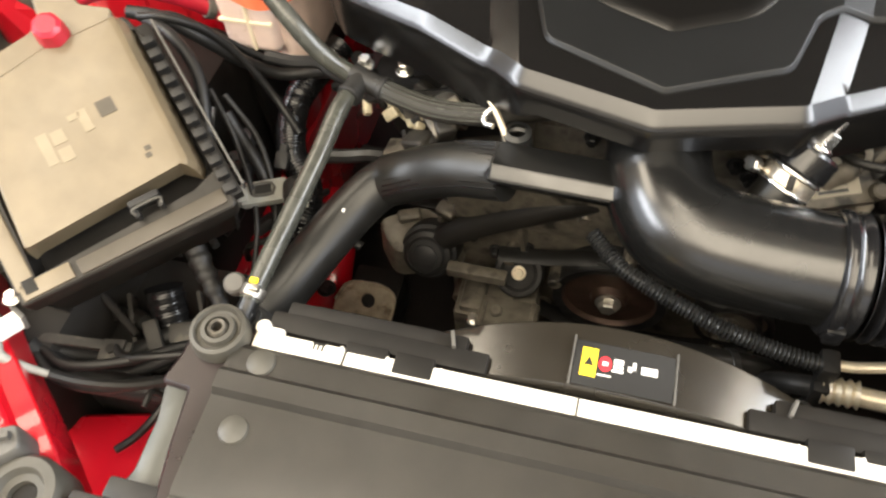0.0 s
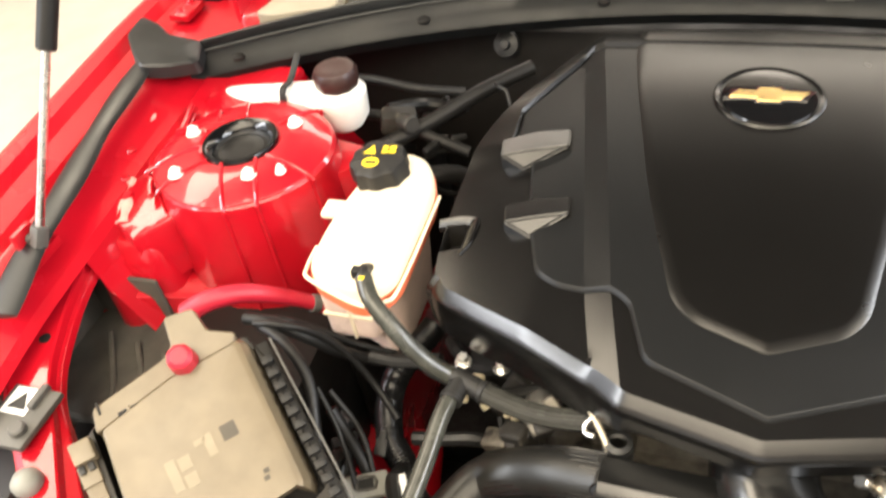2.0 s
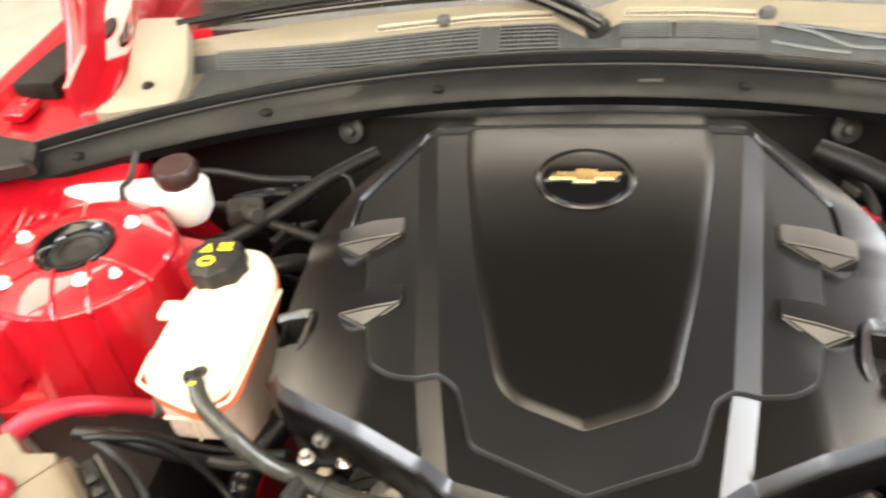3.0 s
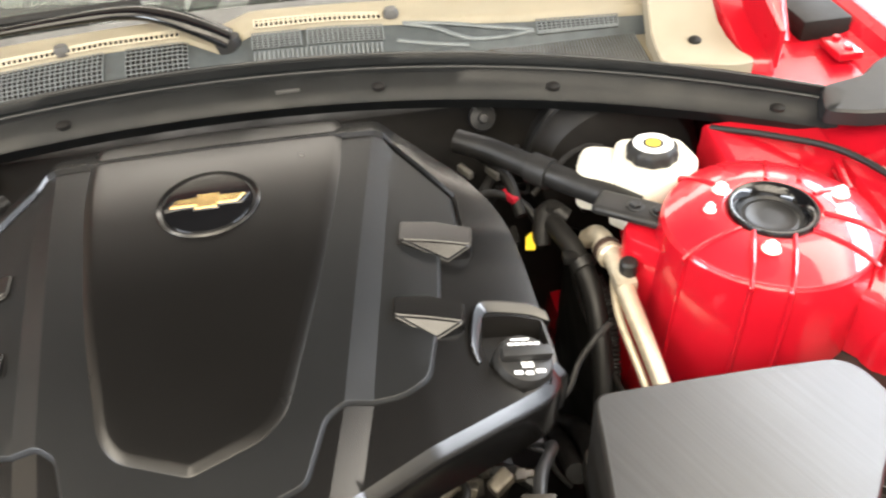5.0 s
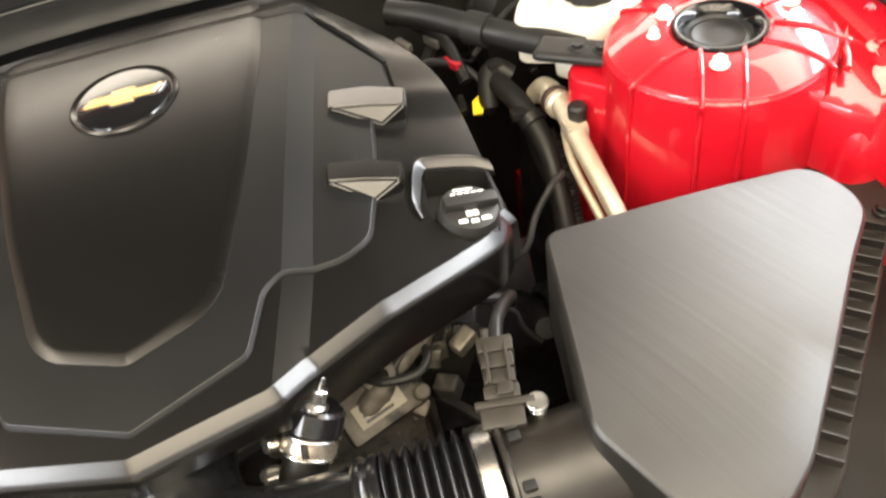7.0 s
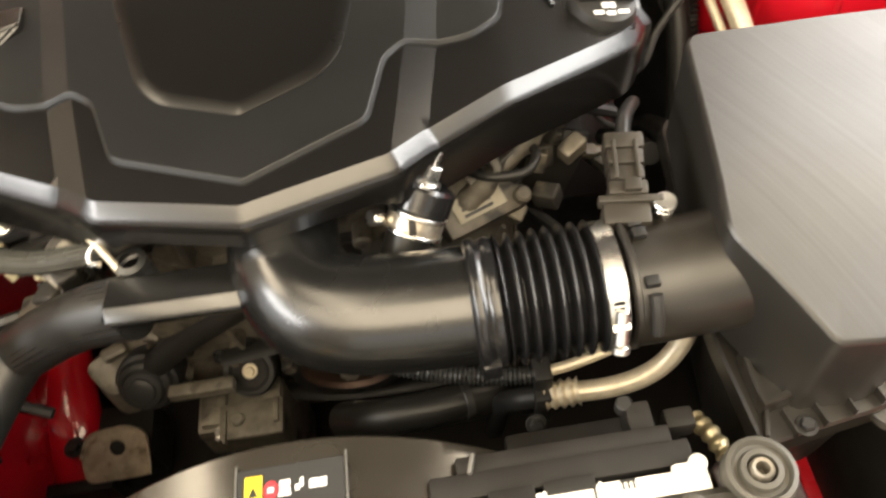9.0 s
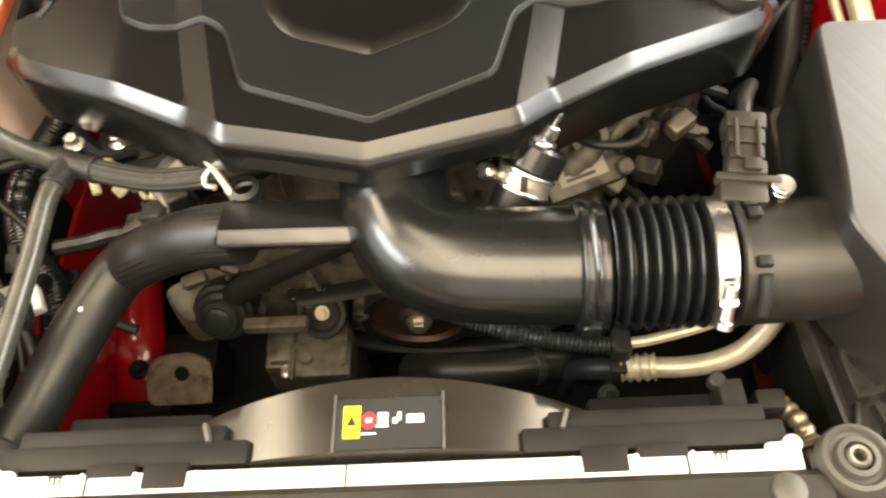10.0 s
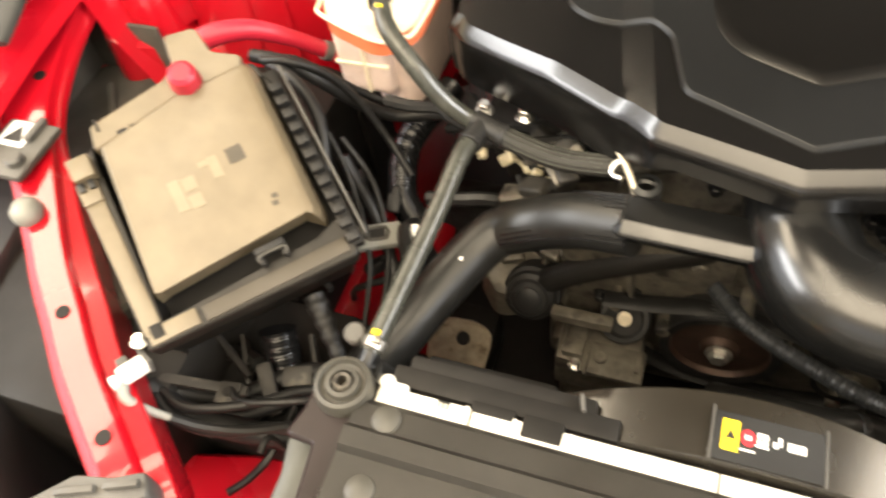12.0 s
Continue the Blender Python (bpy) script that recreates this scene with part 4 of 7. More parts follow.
right_half = [(0.197, 0.972, 0.004), (0.220, 0.950, 0.004), (0.278, 0.882, 0.03), (0.318, 0.805, 0.04), (0.328, 0.74, 0.03), (0.330, 0.65, 0.02), (0.333, 0.60, 0.03), (0.318, 0.566, 0.02), (0.284, 0.547, 0.008), (0.138, 0.473, 0.006), (0.110, 0.449, 0.006)]
outline = rounded(left_half + right_half, 0.01, 5)


def rim_size(w):
    return 1.0 if w.y < -0.3 else 0.30


def set_back(poly, d):
    """Moves the front edge of an outline back to make room for the wide chamfer."""
    p = resample([Vector(q[:2]) for q in poly], 0.016)
    if area2(p) < 0:
        p.reverse()
    return [q - w * (d if w.y < -0.3 else 0) for q, w in zip(p, outward(p))]


outline = set_back(outline, 0.0055)
body_rim = ((0.0080, -0.0074), (0.0100, -0.0096), (0.0113, -0.0118), (0.0119, -0.0142), (0.0122, -0.0170), (0.0124, -0.032), (0.010, -0.062), (-0.012, -0.070))
SOCKET = [(-0.315, 0.612), (-0.291, 0.613), (-0.289, 0.647), (-0.315, 0.646)]
FILLER = [(0.268, 0.651), (0.300, 0.653), (0.327, 0.649), (0.329, 0.610), (0.320, 0.574), (0.290, 0.561), (0.264, 0.592), (0.262, 0.615)]


def frame_gap(x, y):
    """How far a point lies outside the rear edge of the sunken field."""
    ax = abs(x)
    return max(y - 0.938, 0.846 * (ax - 0.198) + 0.533 * (y - 0.940), (ax - 0.267) if y < 0.86 else -1.0)


def shell_z(x, y):
    """The shell stands up as a frame round the rear of the field and slopes off to its edge."""
    d = frame_gap(x, y)
    slope = interp(y, (0.83, 0.0), (0.90, 1.0))
    fade = min(1, max(0, (y - 0.735) / 0.03)) * max(0, 1 - slope * max(0, d - 0.006) / 0.044)
    return cover_z(x, y) + interp(y, (0.79, 0.0050), (0.88, 0.0092)) * min(1, max(0, d / 0.004)) * fade


REAR = []
for d in (0.0, 0.004, 0.012):
    k = 0.267 + d
    edge = [(k, 0.755), (k, 0.831 + 0.2 * d), (0.199 + 0.55 * d, 0.938 + d)]
    REAR += [edge, [(-x, y) for x, y in edge], [edge[2], (-edge[2][0], edge[2][1])]]
shell = plate(outline, shell_z, body_rim, CREASES + REAR + [SOCKET + SOCKET[:1], FILLER + FILLER[:1]], 0.010, rim_size, [Vector(q) for q in SOCKET], False, lambda q: interp(abs(q.x), (0.09, 0.58), (0.135, 1.0)) if q.y < 0.6 else 1.0)
for f in [f for f in shell.faces if len(f.verts) == 3 and inside(f.calc_center_median().to_2d(), [Vector(q) for q in FILLER])]:
    shell.faces.remove(f)
part("cover_shell", shell, COVER, cover, sharp=14)


def pit(poly, depth):
    """The walls and floor of a recess in the cover."""
    bm = bmesh.new()
    hi = [bm.verts.new((x, y, cover_z(x, y) - 0.0004)) for x, y in poly]
    lo = [bm.verts.new((x, y, cover_z(x, y) - depth)) for x, y in poly]
    for i in range(len(poly)):
        j = (i + 1) % len(poly)
        bm.faces.new((hi[i], hi[j], lo[j], lo[i]))
    bm.faces.new(lo)
    return bm



zone = rounded([(0.004, 0.448, 0.003), (0.094, 0.486, 0.008), (0.112, 0.543, 0.008), (0.130, 0.558, 0.01), (0.182, 0.563, 0.01), (0.206, 0.578, 0.01), (0.226, 0.655, 0.02), (0.238, 0.745, 0.01), (0.262, 0.757, 0.004), (0.264, 0.829, 0.006), (0.197, 0.936, 0.004),
                (-0.197, 0.936, 0.004), (-0.264, 0.829, 0.006), (-0.262, 0.757, 0.004), (-0.238, 0.745, 0.01), (-0.224, 0.655, 0.02), (-0.202, 0.576, 0.01), (-0.18, 0.563, 0.01), (-0.128, 0.558, 0.01), (-0.110, 0.543, 0.008), (-0.092, 0.486, 0.008)], 0.01, 4)
part("knurled_field", plate(zone, lambda x, y: cover_z(x, y) + 0.0042, ((0.0008, -0.0006), (0.0028, -0.0035), (0.003, -0.008)), CREASES, 0.010), KNURL, cover, "finely knurled raised field", sharp=14)
panel = rounded([(0.003, 0.504, 0.006), (0.064, 0.530, 0.022), (0.082, 0.553, 0.022), (0.113, 0.683, 0.05), (0.146, 0.87, 0.05), (0.152, 0.965, 0.012), (0.146, 0.986, 0.012), (0.0, 0.998, 0.05), (-0.144, 0.982, 0.012), (-0.150, 0.961, 0.012), (-0.142, 0.87, 0.05), (-0.110, 0.680, 0.05), (-0.078, 0.551, 0.022), (-0.060, 0.528, 0.022)], 0.012, 5)


def inset(poly, d):
    p = resample([Vector(q[:2]) for q in poly], 0.02)
    if area2(p) < 0:
        p.reverse()
    return [q - w * d for q, w in zip(p, outward(p))]


part("centre_panel", plate(inset(panel, 0.0110), lambda x, y: cover_z(x, y) + 0.0078, ((0.0015, -0.0003), (0.0035, -0.0009), (0.0095, -0.0030), (0.0108, -0.0038), (0.0112, -0.010)), (), 0.014), PANEL, cover, "smooth black central panel", sharp=24)
LOUVRES = (((0.203, 0.781), (0.279, 0.765), (0.274, 0.735), (0.199, 0.749), (0.247, 0.727)), ((0.185, 0.673), (0.253, 0.659), (0.248, 0.632), (0.182, 0.646), (0.220, 0.623)))


def louvre(s, cs):
    """A boxy moulded band with a sloping three-cornered front face."""
    bl, br, fr, fl, tip = cs

    def on(p, h):
        return (s * p[0], p[1], cover_z(s * p[0], p[1]) + 0.0042 + h)

    def up(p, h):
        return (s * p[0], p[1], cover_z(s * 0.205, p[1]) - 0.10 * (p[0] - 0.205) + 0.0042 + h)

    def mid(p, q, d):
        return (0.5 * (p[0] + q[0]), 0.5 * (p[1] + q[1]) + d)

    bm = bmesh.new()
    t = [bm.verts.new(up(p, h)) for p, h in ((bl, 0.0045), (mid(bl, br, 0.004), 0.0055), (br, 0.0040), (fr, 0.0065), (mid(fl, fr, -0.001), 0.0088), (fl, 0.0075))]
    d = [bm.verts.new(on(p, -0.012)) for p in (bl, mid(bl, br, 0.006), br, fr)]
    q = bm.verts.new(on(tip, -0.002))
    e = bm.verts.new(on(fl, -0.004))
    for f in ((t[0], t[1], t[4], t[5]), (t[1], t[2], t[3], t[4]), (t[5], t[4], q), (t[4], t[3], q), (t[3], d[3], q), (t[2], d[2], d[3], t[3]), (t[0], d[0], d[1], t[1]), (t[1], d[1], d[2], t[2]), (t[0], t[5], e, d[0]), (t[5], q, e)):
        bm.faces.new(f)
    bmesh.ops.recalc_face_normals(bm, faces=bm.faces)
    bmesh.ops.bevel(bm, geom=[g for g in bm.edges if len(g.link_faces) == 2 and g.calc_face_angle(0) > 0.25], offset=0.002, segments=3, affect="EDGES")
    return bm


for s in (-1, 1):
    for cs in LOUVRES:
        part("louvre", louvre(s, cs), COVER, cover, sharp=30)
        (x, y), (u, v) = cs[0], cs[3]
        part("louvre_slot", plate([(s * (x + 0.002), y + 0.001), (s * (x - 0.002), y), (s * (u - 0.002), v - 0.001), (s * (u + 0.002), v - 0.001)], lambda x, y: cover_z(x, y) + 0.0046, ((0.0003, -0.002),), (), 0.01), DARK, cover)

# finger socket on the passenger side
part("socket", pit(SOCKET, 0.030), DARK, cover, "black rectangular finger socket")


def bevel_lip(pairs, name, label=""):
    """A moulded bevel between an upper and a lower line."""
    bm = bmesh.new()
    rows = []
    up = smooth_path([a for a, b in pairs], 6)
    lo = smooth_path([b for a, b in pairs], 6)
    for a, b in zip(up, lo):
        c = (a - b)
        c.z = 0
        rows.append([bm.verts.new(q) for q in (a + c * 0.5 + Vector((0, 0, -0.004)), a + c * 0.22, a, a.lerp(b, 0.5) + Vector((0, 0, 0.0006)), b, b - c * 0.15 + Vector((0, 0, -0.006)))])
    for a, b in zip(rows, rows[1:]):
        for k in range(5):
            bm.faces.new((a[k], a[k + 1], b[k + 1], b[k]))
    return part(name, bm, COVER, cover, label, 30)


def lip_point(x, y, h):
    return (x, y, cover_z(x, y) + h)


bevel_lip([(lip_point(-0.326, 0.655, 0.003), lip_point(-0.325, 0.648, -0.001)), (lip_point(-0.300, 0.656, 0.004), lip_point(-0.299, 0.648, 0.0)), (lip_point(-0.284, 0.654, 0.004), lip_point(-0.289, 0.646, 0.0)),
           (lip_point(-0.281, 0.640, 0.004), lip_point(-0.289, 0.638, 0.0)), (lip_point(-0.283, 0.618, 0.003), lip_point(-0.289, 0.617, 0.0)), (lip_point(-0.290, 0.604, 0.002), lip_point(-0.293, 0.608, 0.0))], "socket_lip")

# emblem
EM = plane_frame((0.0, 0.831, cover_z(0, 0.831) + 0.0088), (1, 0, 0), (0, 1, (cover_z(0, 0.88) - cover_z(0, 0.78)) / 0.1))
ring = lathe([(0.0575, -0.004), (0.0570, -0.0008), (0.0548, 0.0008), (0.050, -0.0018), (0.0495, -0.004)], 72, EM @ Matrix.Diagonal((1, 0.98, 1, 1)))
part("emblem_ring", ring, COVER, cover, "bevelled black emblem ring")
disc = lathe([(0.0502, -0.0035), (0.048, 0.0), (0.03, 0.0009), (0, 0.0012)], 72, EM)
em = part("emblem", disc, GLOSS, cover, "glossy black round emblem plate")


def bow(k, z, h=0.0012):
    e, f = 0.046 * k + 0.002 * (k - 0.9), 0.0085
    g = 0.0065 * (k if k < 1 else 1.12)
    pts = [(-e, -g), (-0.0125 * k, -g), (-0.0145 * k, -0.0125 * k), (0.0125 * k, -0.0125 * k), (0.0125 * k, -g), (e - f, -g), (e, g), (0.0125 * k, g), (0.0145 * k, 0.0125 * k), (-0.0125 * k, 0.0125 * k), (-0.0125 * k, g), (-e + f, g)]
    return flat_shape(pts, z, h, EM)


part("emblem_border", bow(1.0, 0.0010), CHROME, em, "chrome border")
part("emblem_badge", bow(0.87, 0.0024, 0.0008), GOLD, em, "gold cross shape")

# ---- oil filler ----
OIL = plane_frame((0.297, 0.595, 0.858), (1, 0.05, -0.2), (0, 1, 0.12))
bevel_lip([(lip_point(0.334, 0.656, 0.006), lip_point(0.336, 0.648, 0.001)), (lip_point(0.315, 0.663, 0.007), lip_point(0.316, 0.655, 0.001)), (lip_point(0.278, 0.665, 0.007), lip_point(0.280, 0.657, 0.001)), (lip_point(0.264, 0.658, 0.007), lip_point(0.270, 0.653, 0.001)),
           (lip_point(0.256, 0.632, 0.006), lip_point(0.262, 0.630, 0.001)), (lip_point(0.252, 0.610, 0.004), lip_point(0.257, 0.609, 0.001)), (lip_point(0.255, 0.594, 0.002), lip_point(0.258, 0.596, 0.0))], "filler_lip", "moulded lip round the oil filler")
part("filler_well", pit(FILLER, 0.030), DARK, cover)
oil = thing("oil_filler_cap", (0.297, 0.595, 0.86), "round black oil filler cap with white markings in the engine cover", "oil cap")
part("cap", lathe([(0, 0.011), (0.022, 0.011), (0.026, 0.009), (0.028, 0.004), (0.029, -0.004), (0.029, -0.012)], 40, OIL), BLACK, oil)
part("grip", box((0, 0.001, 0.015), (0.050, 0.013, 0.012), 0.004, OIL), BLACK, oil)
part("marking", flat_shape(rect(-0.018, 0.010, 0.019, 0.0165), 0.0112, 0.0004, OIL), BLK, oil)
for i, (x, w) in enumerate(((-0.014, 0.005), (-0.0075, 0.005), (-0.001, 0.005), (0.0055, 0.005), (0.012, 0.005))):
    part("marking", flat_shape(rect(x, 0.0112, x + w, 0.0155), 0.0116, 0.0004, OIL), PRINT, oil)
for x, y, w, h in ((-0.010, 0.0185, 0.018, 0.002), (-0.006, -0.0125, 0.005, 0.006), (0.0, -0.0125, 0.005, 0.006), (-0.015, -0.0195, 0.008, 0.004), (-0.004, -0.0205, 0.007, 0.004), (0.006, -0.019, 0.009, 0.004)):
    part("marking", flat_shape(rect(x, y, x + w, y + h), 0.0112, 0.0004, OIL), PRINT, oil)

# ---- intake duct ----
duct = thing("intake_duct", (0.1, 0.37, 0.74), "black plastic intake duct with an accordion bellows and clamp", "intake duct")
AX = [(0.012, 0.545, 0.802), (0.012, 0.500, 0.801), (0.012, 0.455, 0.799), (0.016, 0.424, 0.796), (0.031, 0.395, 0.793), (0.060, 0.380, 0.7915), (0.10, 0.3748, 0.7902), (0.152, 0.3728, 0.7895)]
part("elbow", tube(AX, lambda t: interp(t, (0, 0.0430), (0.3, 0.0435), (0.55, 0.0448), (1, 0.0440)), 48, 10), DUCT, duct, "smooth curved elbow")


def bellows(t):
    return 0.0402 + 0.0094 * abs(math.cos(math.pi * 7.0 * t)) ** 1.4


def ring_at(x, r, w, y=0.3715, z=0.7882):
    return lathe([(r - 0.004, 0), (r, 0.0015), (r, w - 0.0015), (r - 0.004, w)], 48, Matrix.Translation((x, y, z)) @ pose(0, 0, 0, 0, 90, 0))


part("collar", lathe([(0.0430, 0), (0.0470, 0.001), (0.0494, 0.004), (0.0497, 0.008), (0.0476, 0.011), (0.0472, 0.013), (0.0490, 0.016), (0.0490, 0.020), (0.0462, 0.023), (0.0430, 0.024)], 56, Matrix.Translation((0.147, 0.372, 0.7888)) @ pose(0, 0, 0, 0, 90, 0)), BELLOW, duct)
part("collar_tab", box((0.156, 0.3245, 0.776), (0.014, 0.008, 0.018), 0.003), BELLOW, duct)
n = 156
part("bellows", tube([(0.171 + 0.068 * i / n, 0.372, 0.7888) for i in range(n + 1)], bellows, 44, raw=True, caps=False), BELLOW, duct, "ribbed rubber bellows", sharp=60)
band = part("clamp", ring_at(0.2385, 0.0482, 0.0165), METAL, duct, "bright steel hose clamp")
scr = Vector((0.2455, 0.3225, 0.804))
part("clamp_screw", merge(cyl(scr + Vector((-0.001, -0.006, -0.006)), scr + Vector((0.003, 0.010, 0.014)), 0.0052, 16, 0.001), cyl(scr + Vector((-0.002, -0.010, -0.011)), scr + Vector((-0.001, -0.006, -0.006)), 0.0064, 16, 0.001), box((0, 0, 0), (0.013, 0.006, 0.016), 0.002, Matrix.Translation(scr + Vector((0, 0.003, 0.002))) @ pose(0, 0, 0, 30, 0, 0))), METAL, band)
for k in range(5):
    a = math.radians(22 + 5 * k)
    part("clamp_slot", box((0.2465, 0.3715 - 0.0485 * math.cos(a), 0.7882 + 0.0485 * math.sin(a)), (0.007, 0.0012, 0.0022), 0), STEEL, band)
part("outlet", merge(tube([(0.258, 0.370, 0.786), (0.29, 0.370, 0.786), (0.335, 0.371, 0.788), (0.40, 0.373, 0.79)], lambda t: 0.0455 + 0.010 * max(0, t - 0.6), 40, 6), ring_at(0.2575, 0.0495, 0.006)), FLANGE, duct)
part("lug_bar", tube([(0.272, 0.370 - 0.049 * math.cos(a), 0.786 + 0.049 * math.sin(a)) for a in (math.radians(d) for d in (12, 24, 36, 48))], 0.0045, 8, 4), BLACK, duct)
for y, z in ((0.394, 0.829), (0.382, 0.833), (0.345, 0.827)):
    part("clip_tab", box((0.271, y, z), (0.010, 0.008, 0.006), 0.0015), RUBBER, duct)
# flat resonator block and the ribbed pipe into it
HB = [(-0.120, 0.405), (-0.020, 0.402), (-0.010, 0.41), (-0.010, 0.428), (-0.118, 0.430)]
res = thing("hose_bracket", (-0.07, 0.42, 0.76), "black plastic hose cover beside the intake duct", "hose cover")
part("top", plate(rounded(HB, 0.002, 3), lambda x, y: 0.8125, ((0.0008, -0.0004), (0.0012, -0.002)), (), 0.02), DUCT, res, sharp=20)
part("front_bevel", merge(*[box((0, 0, 0), (0.108, 0.0115, 0.004), 0.0008, pose(-0.066, 0.3998, 0.8072, 38, 0, -1.6))]), DUCT, res)
part("skirt", plate(rounded(HB, 0.002, 3), lambda x, y: 0.8085, ((0.0070, -0.0085), (0.0072, -0.0105), (0.004, -0.018)), (), 0.02), DUCT, res, sharp=20)
part("end_tab", box((-0.118, 0.420, 0.8025), (0.010, 0.030, 0.012), 0.002), BLACK, res)

sensor = thing("flow_sensor", (0.286, 0.43, 0.81), "grey air-flow sensor with plug on the intake duct", "sensor")
SN = pose(0.268, 0.398, 0.818, 6, 0, -9)
for y, w, h, z in ((0.024, 0.036, 0.012, 0.008), (0.0365, 0.032, 0.0125, 0.009), (0.0500, 0.034, 0.0135, 0.010), (0.0640, 0.037, 0.0140, 0.011)):
    part("plug_section", box((0.002, y, z), (0.78 * w, h, 0.022), 0.0022, SN), SENSOR, sensor)
for x in (-0.006, 0.010):
    part("latch_rail", box((x, 0.046, 0.0225), (0.003, 0.034, 0.003), 0.001, SN), SENSOR, sensor)
part("flange", merge(box((0.000, 0.006, 0.002), (0.034, 0.020, 0.026), 0.003, SN), box((0.003, 0.015, 0.013), (0.046, 0.006, 0.010), 0.0015, SN)), SENSOR, sensor)
part("release_tab", box((0.005, 0.024, 0.021), (0.012, 0.010, 0.005), 0.001, SN), SENSOR, sensor)
part("screw", merge(cyl(SN @ Vector((0.027, 0.010, -0.014)), SN @ Vector((0.027, 0.010, 0.012)), 0.0068, 16, 0.001), cyl(SN @ Vector((0.027, 0.012, 0.012)), SN @ Vector((0.027, 0.012, 0.017)), 0.0085, 16, 0.001)), METAL, sensor)
part("lead", tube([SN @ Vector(q) for q in ((0.003, 0.070, 0.010), (0.008, 0.100, 0.002), (0.022, 0.14, -0.03), (0.025, 0.18, -0.10))], 0.006, 10), RUBBER, sensor)

# ---- air filter box ----
airbox = thing("air_filter_box", (0.48, 0.40, 0.66), "dark satin plastic air filter box with a sloping lid", "air filter box")


def lid_z(x, y):
    return 0.857 - 0.11 * (x - 0.35) - 0.25 * max(0, x - 0.45) ** 2 - 1.6 * max(0, 0.42 - y) ** 2


lid_out = rounded([(0.354, 0.546, 0.012), (0.620, 0.572, 0.045), (0.640, 0.515, 0.03), (0.582, 0.453, 0.02), (0.458, 0.306, 0.012), (0.425, 0.281, 0.02), (0.373, 0.283, 0.004), (0.325, 0.359, 0.010)], 0.02, 6)
part("lid", plate(lid_out, lid_z, ((0.0014, -0.0010), (0.0028, -0.0028), (0.0036, -0.0060), (0.0038, -0.05), (0.0042, -0.105)), (), 0.03), AIRBOX, airbox, sharp=24)
base_out = rounded([(0.335, 0.35, 0.01), (0.341, 0.258, 0.004), (0.443, 0.273, 0.02), (0.514, 0.322), (0.60, 0.425), (0.682, 0.522), (0.712, 0.560), (0.708, 0.645), (0.66, 0.652), (0.36, 0.58)], 0.015, 4)
part("base", plate(base_out, lambda x, y: 0.724 + 0.14 * max(0, x - 0.45), ((0.002, -0.002), (0.003, -0.02), (-0.01, -0.03), (-0.02, -0.16)), (), 0.03), FLANGE, airbox)
GUSSET = [Vector(q) for q in ((0.3445, 0.325), (0.3800, 0.289), (0.3455, 0.280))]
gc = (GUSSET[0] + GUSSET[1] + GUSSET[2]) / 3
part("gusset", plate(GUSSET, lambda x, y: 0.7395, ((0.001, -0.001), (0.002, -0.014)), [[q.lerp(gc, 0.28) for q in GUSSET + GUSSET[:1]]], 0.006, None, [q.lerp(gc, 0.28) for q in GUSSET]), FLANGE, airbox)
part("gusset_floor", plate([q.lerp(gc, 0.25) for q in GUSSET], lambda x, y: 0.7345, ((0.0003, -0.004),), (), 0.01), FLANGE, airbox)
for i in range(6):
    p = Vector((0.362, 0.2685, 0.7275)).lerp(Vector((0.478, 0.292, 0.7290)), i / 5)
    part("stiffening_rib", box((0, 0, 0), (0.0018, 0.020, 0.010), 0, Matrix.Translation(p) @ pose(0, 0, 0, 0, 0, 12)), FLANGE, airbox)
part("corner_bar", box((0, 0, 0), (0.003, 0.022, 0.010), 0.0006, pose(0.3455, 0.271, 0.727, 0, 0, -18)), FLANGE, airbox)
for i in range(13):
    t = i / 12
    p = Vector((0.508, 0.338, 0.738)).lerp(Vector((0.668, 0.528, 0.762)), t)
    part("stiffening_rib", box((0, 0, 0), (0.026, 0.0016, 0.010), 0, Matrix.Translation(p) @ pose(0, 0, 0, 0, 0, -40)), AIRBOX, airbox)
tab = part("mount_tab", plate(rounded([(0.425, 0.274), (0.430, 0.262), (0.452, 0.243), (0.475, 0.250), (0.492, 0.290), (0.470, 0.300)], 0.004), lambda x, y: 0.7180, ((0.001, -0.001), (0.002, -0.006)), (), 0.012), FLANGE, airbox)
part("keyhole", merge(cyl((0.457, 0.262, 0.7165), (0.457, 0.262, 0.7190), 0.009, 20), cyl((0.468, 0.274, 0.7165), (0.468, 0.274, 0.7190), 0.006, 16)), BLK, tab)
for p in ((0.374, 0.2655, 0.7245), (0.690, 0.545, 0.758), (0.690, 0.635, 0.758)):
    part("screw", hexnut(p, 0.0055, 0.007), STEEL, airbox)

# ---- coolant reservoir ----
tank = thing("coolant_reservoir", (-0.395, 0.63, 0.70), "translucent white coolant tank part filled with orange coolant", "coolant tank")
top_out = rounded([(-0.436, 0.560, 0.018), (-0.372, 0.534, 0.015), (-0.352, 0.556, 0.02), (-0.352, 0.70, 0.03), (-0.370, 0.744, 0.02), (-0.418, 0.742, 0.02), (-0.440, 0.63, 0.03)], 0.02, 5)


def tank_z(x, y):
    return 0.878 - 0.008 * ((x + 0.395) / 0.04) ** 2 - 0.05 * max(0, y - 0.70)


part("tank", plate(top_out, tank_z, ((0.002, -0.001), (0.006, -0.005), (0.0078, -0.012), (0.0084, -0.025), (0.006, -0.027)), (), 0.02, bottom=True), TANK, tank)
part("coolant", plate(top_out, lambda x, y: 0.853, ((0.0092, -0.001), (0.0088, -0.020), (0.002, -0.025)), (), 0.02, bottom=True), ORANGE, tank, "orange coolant level")
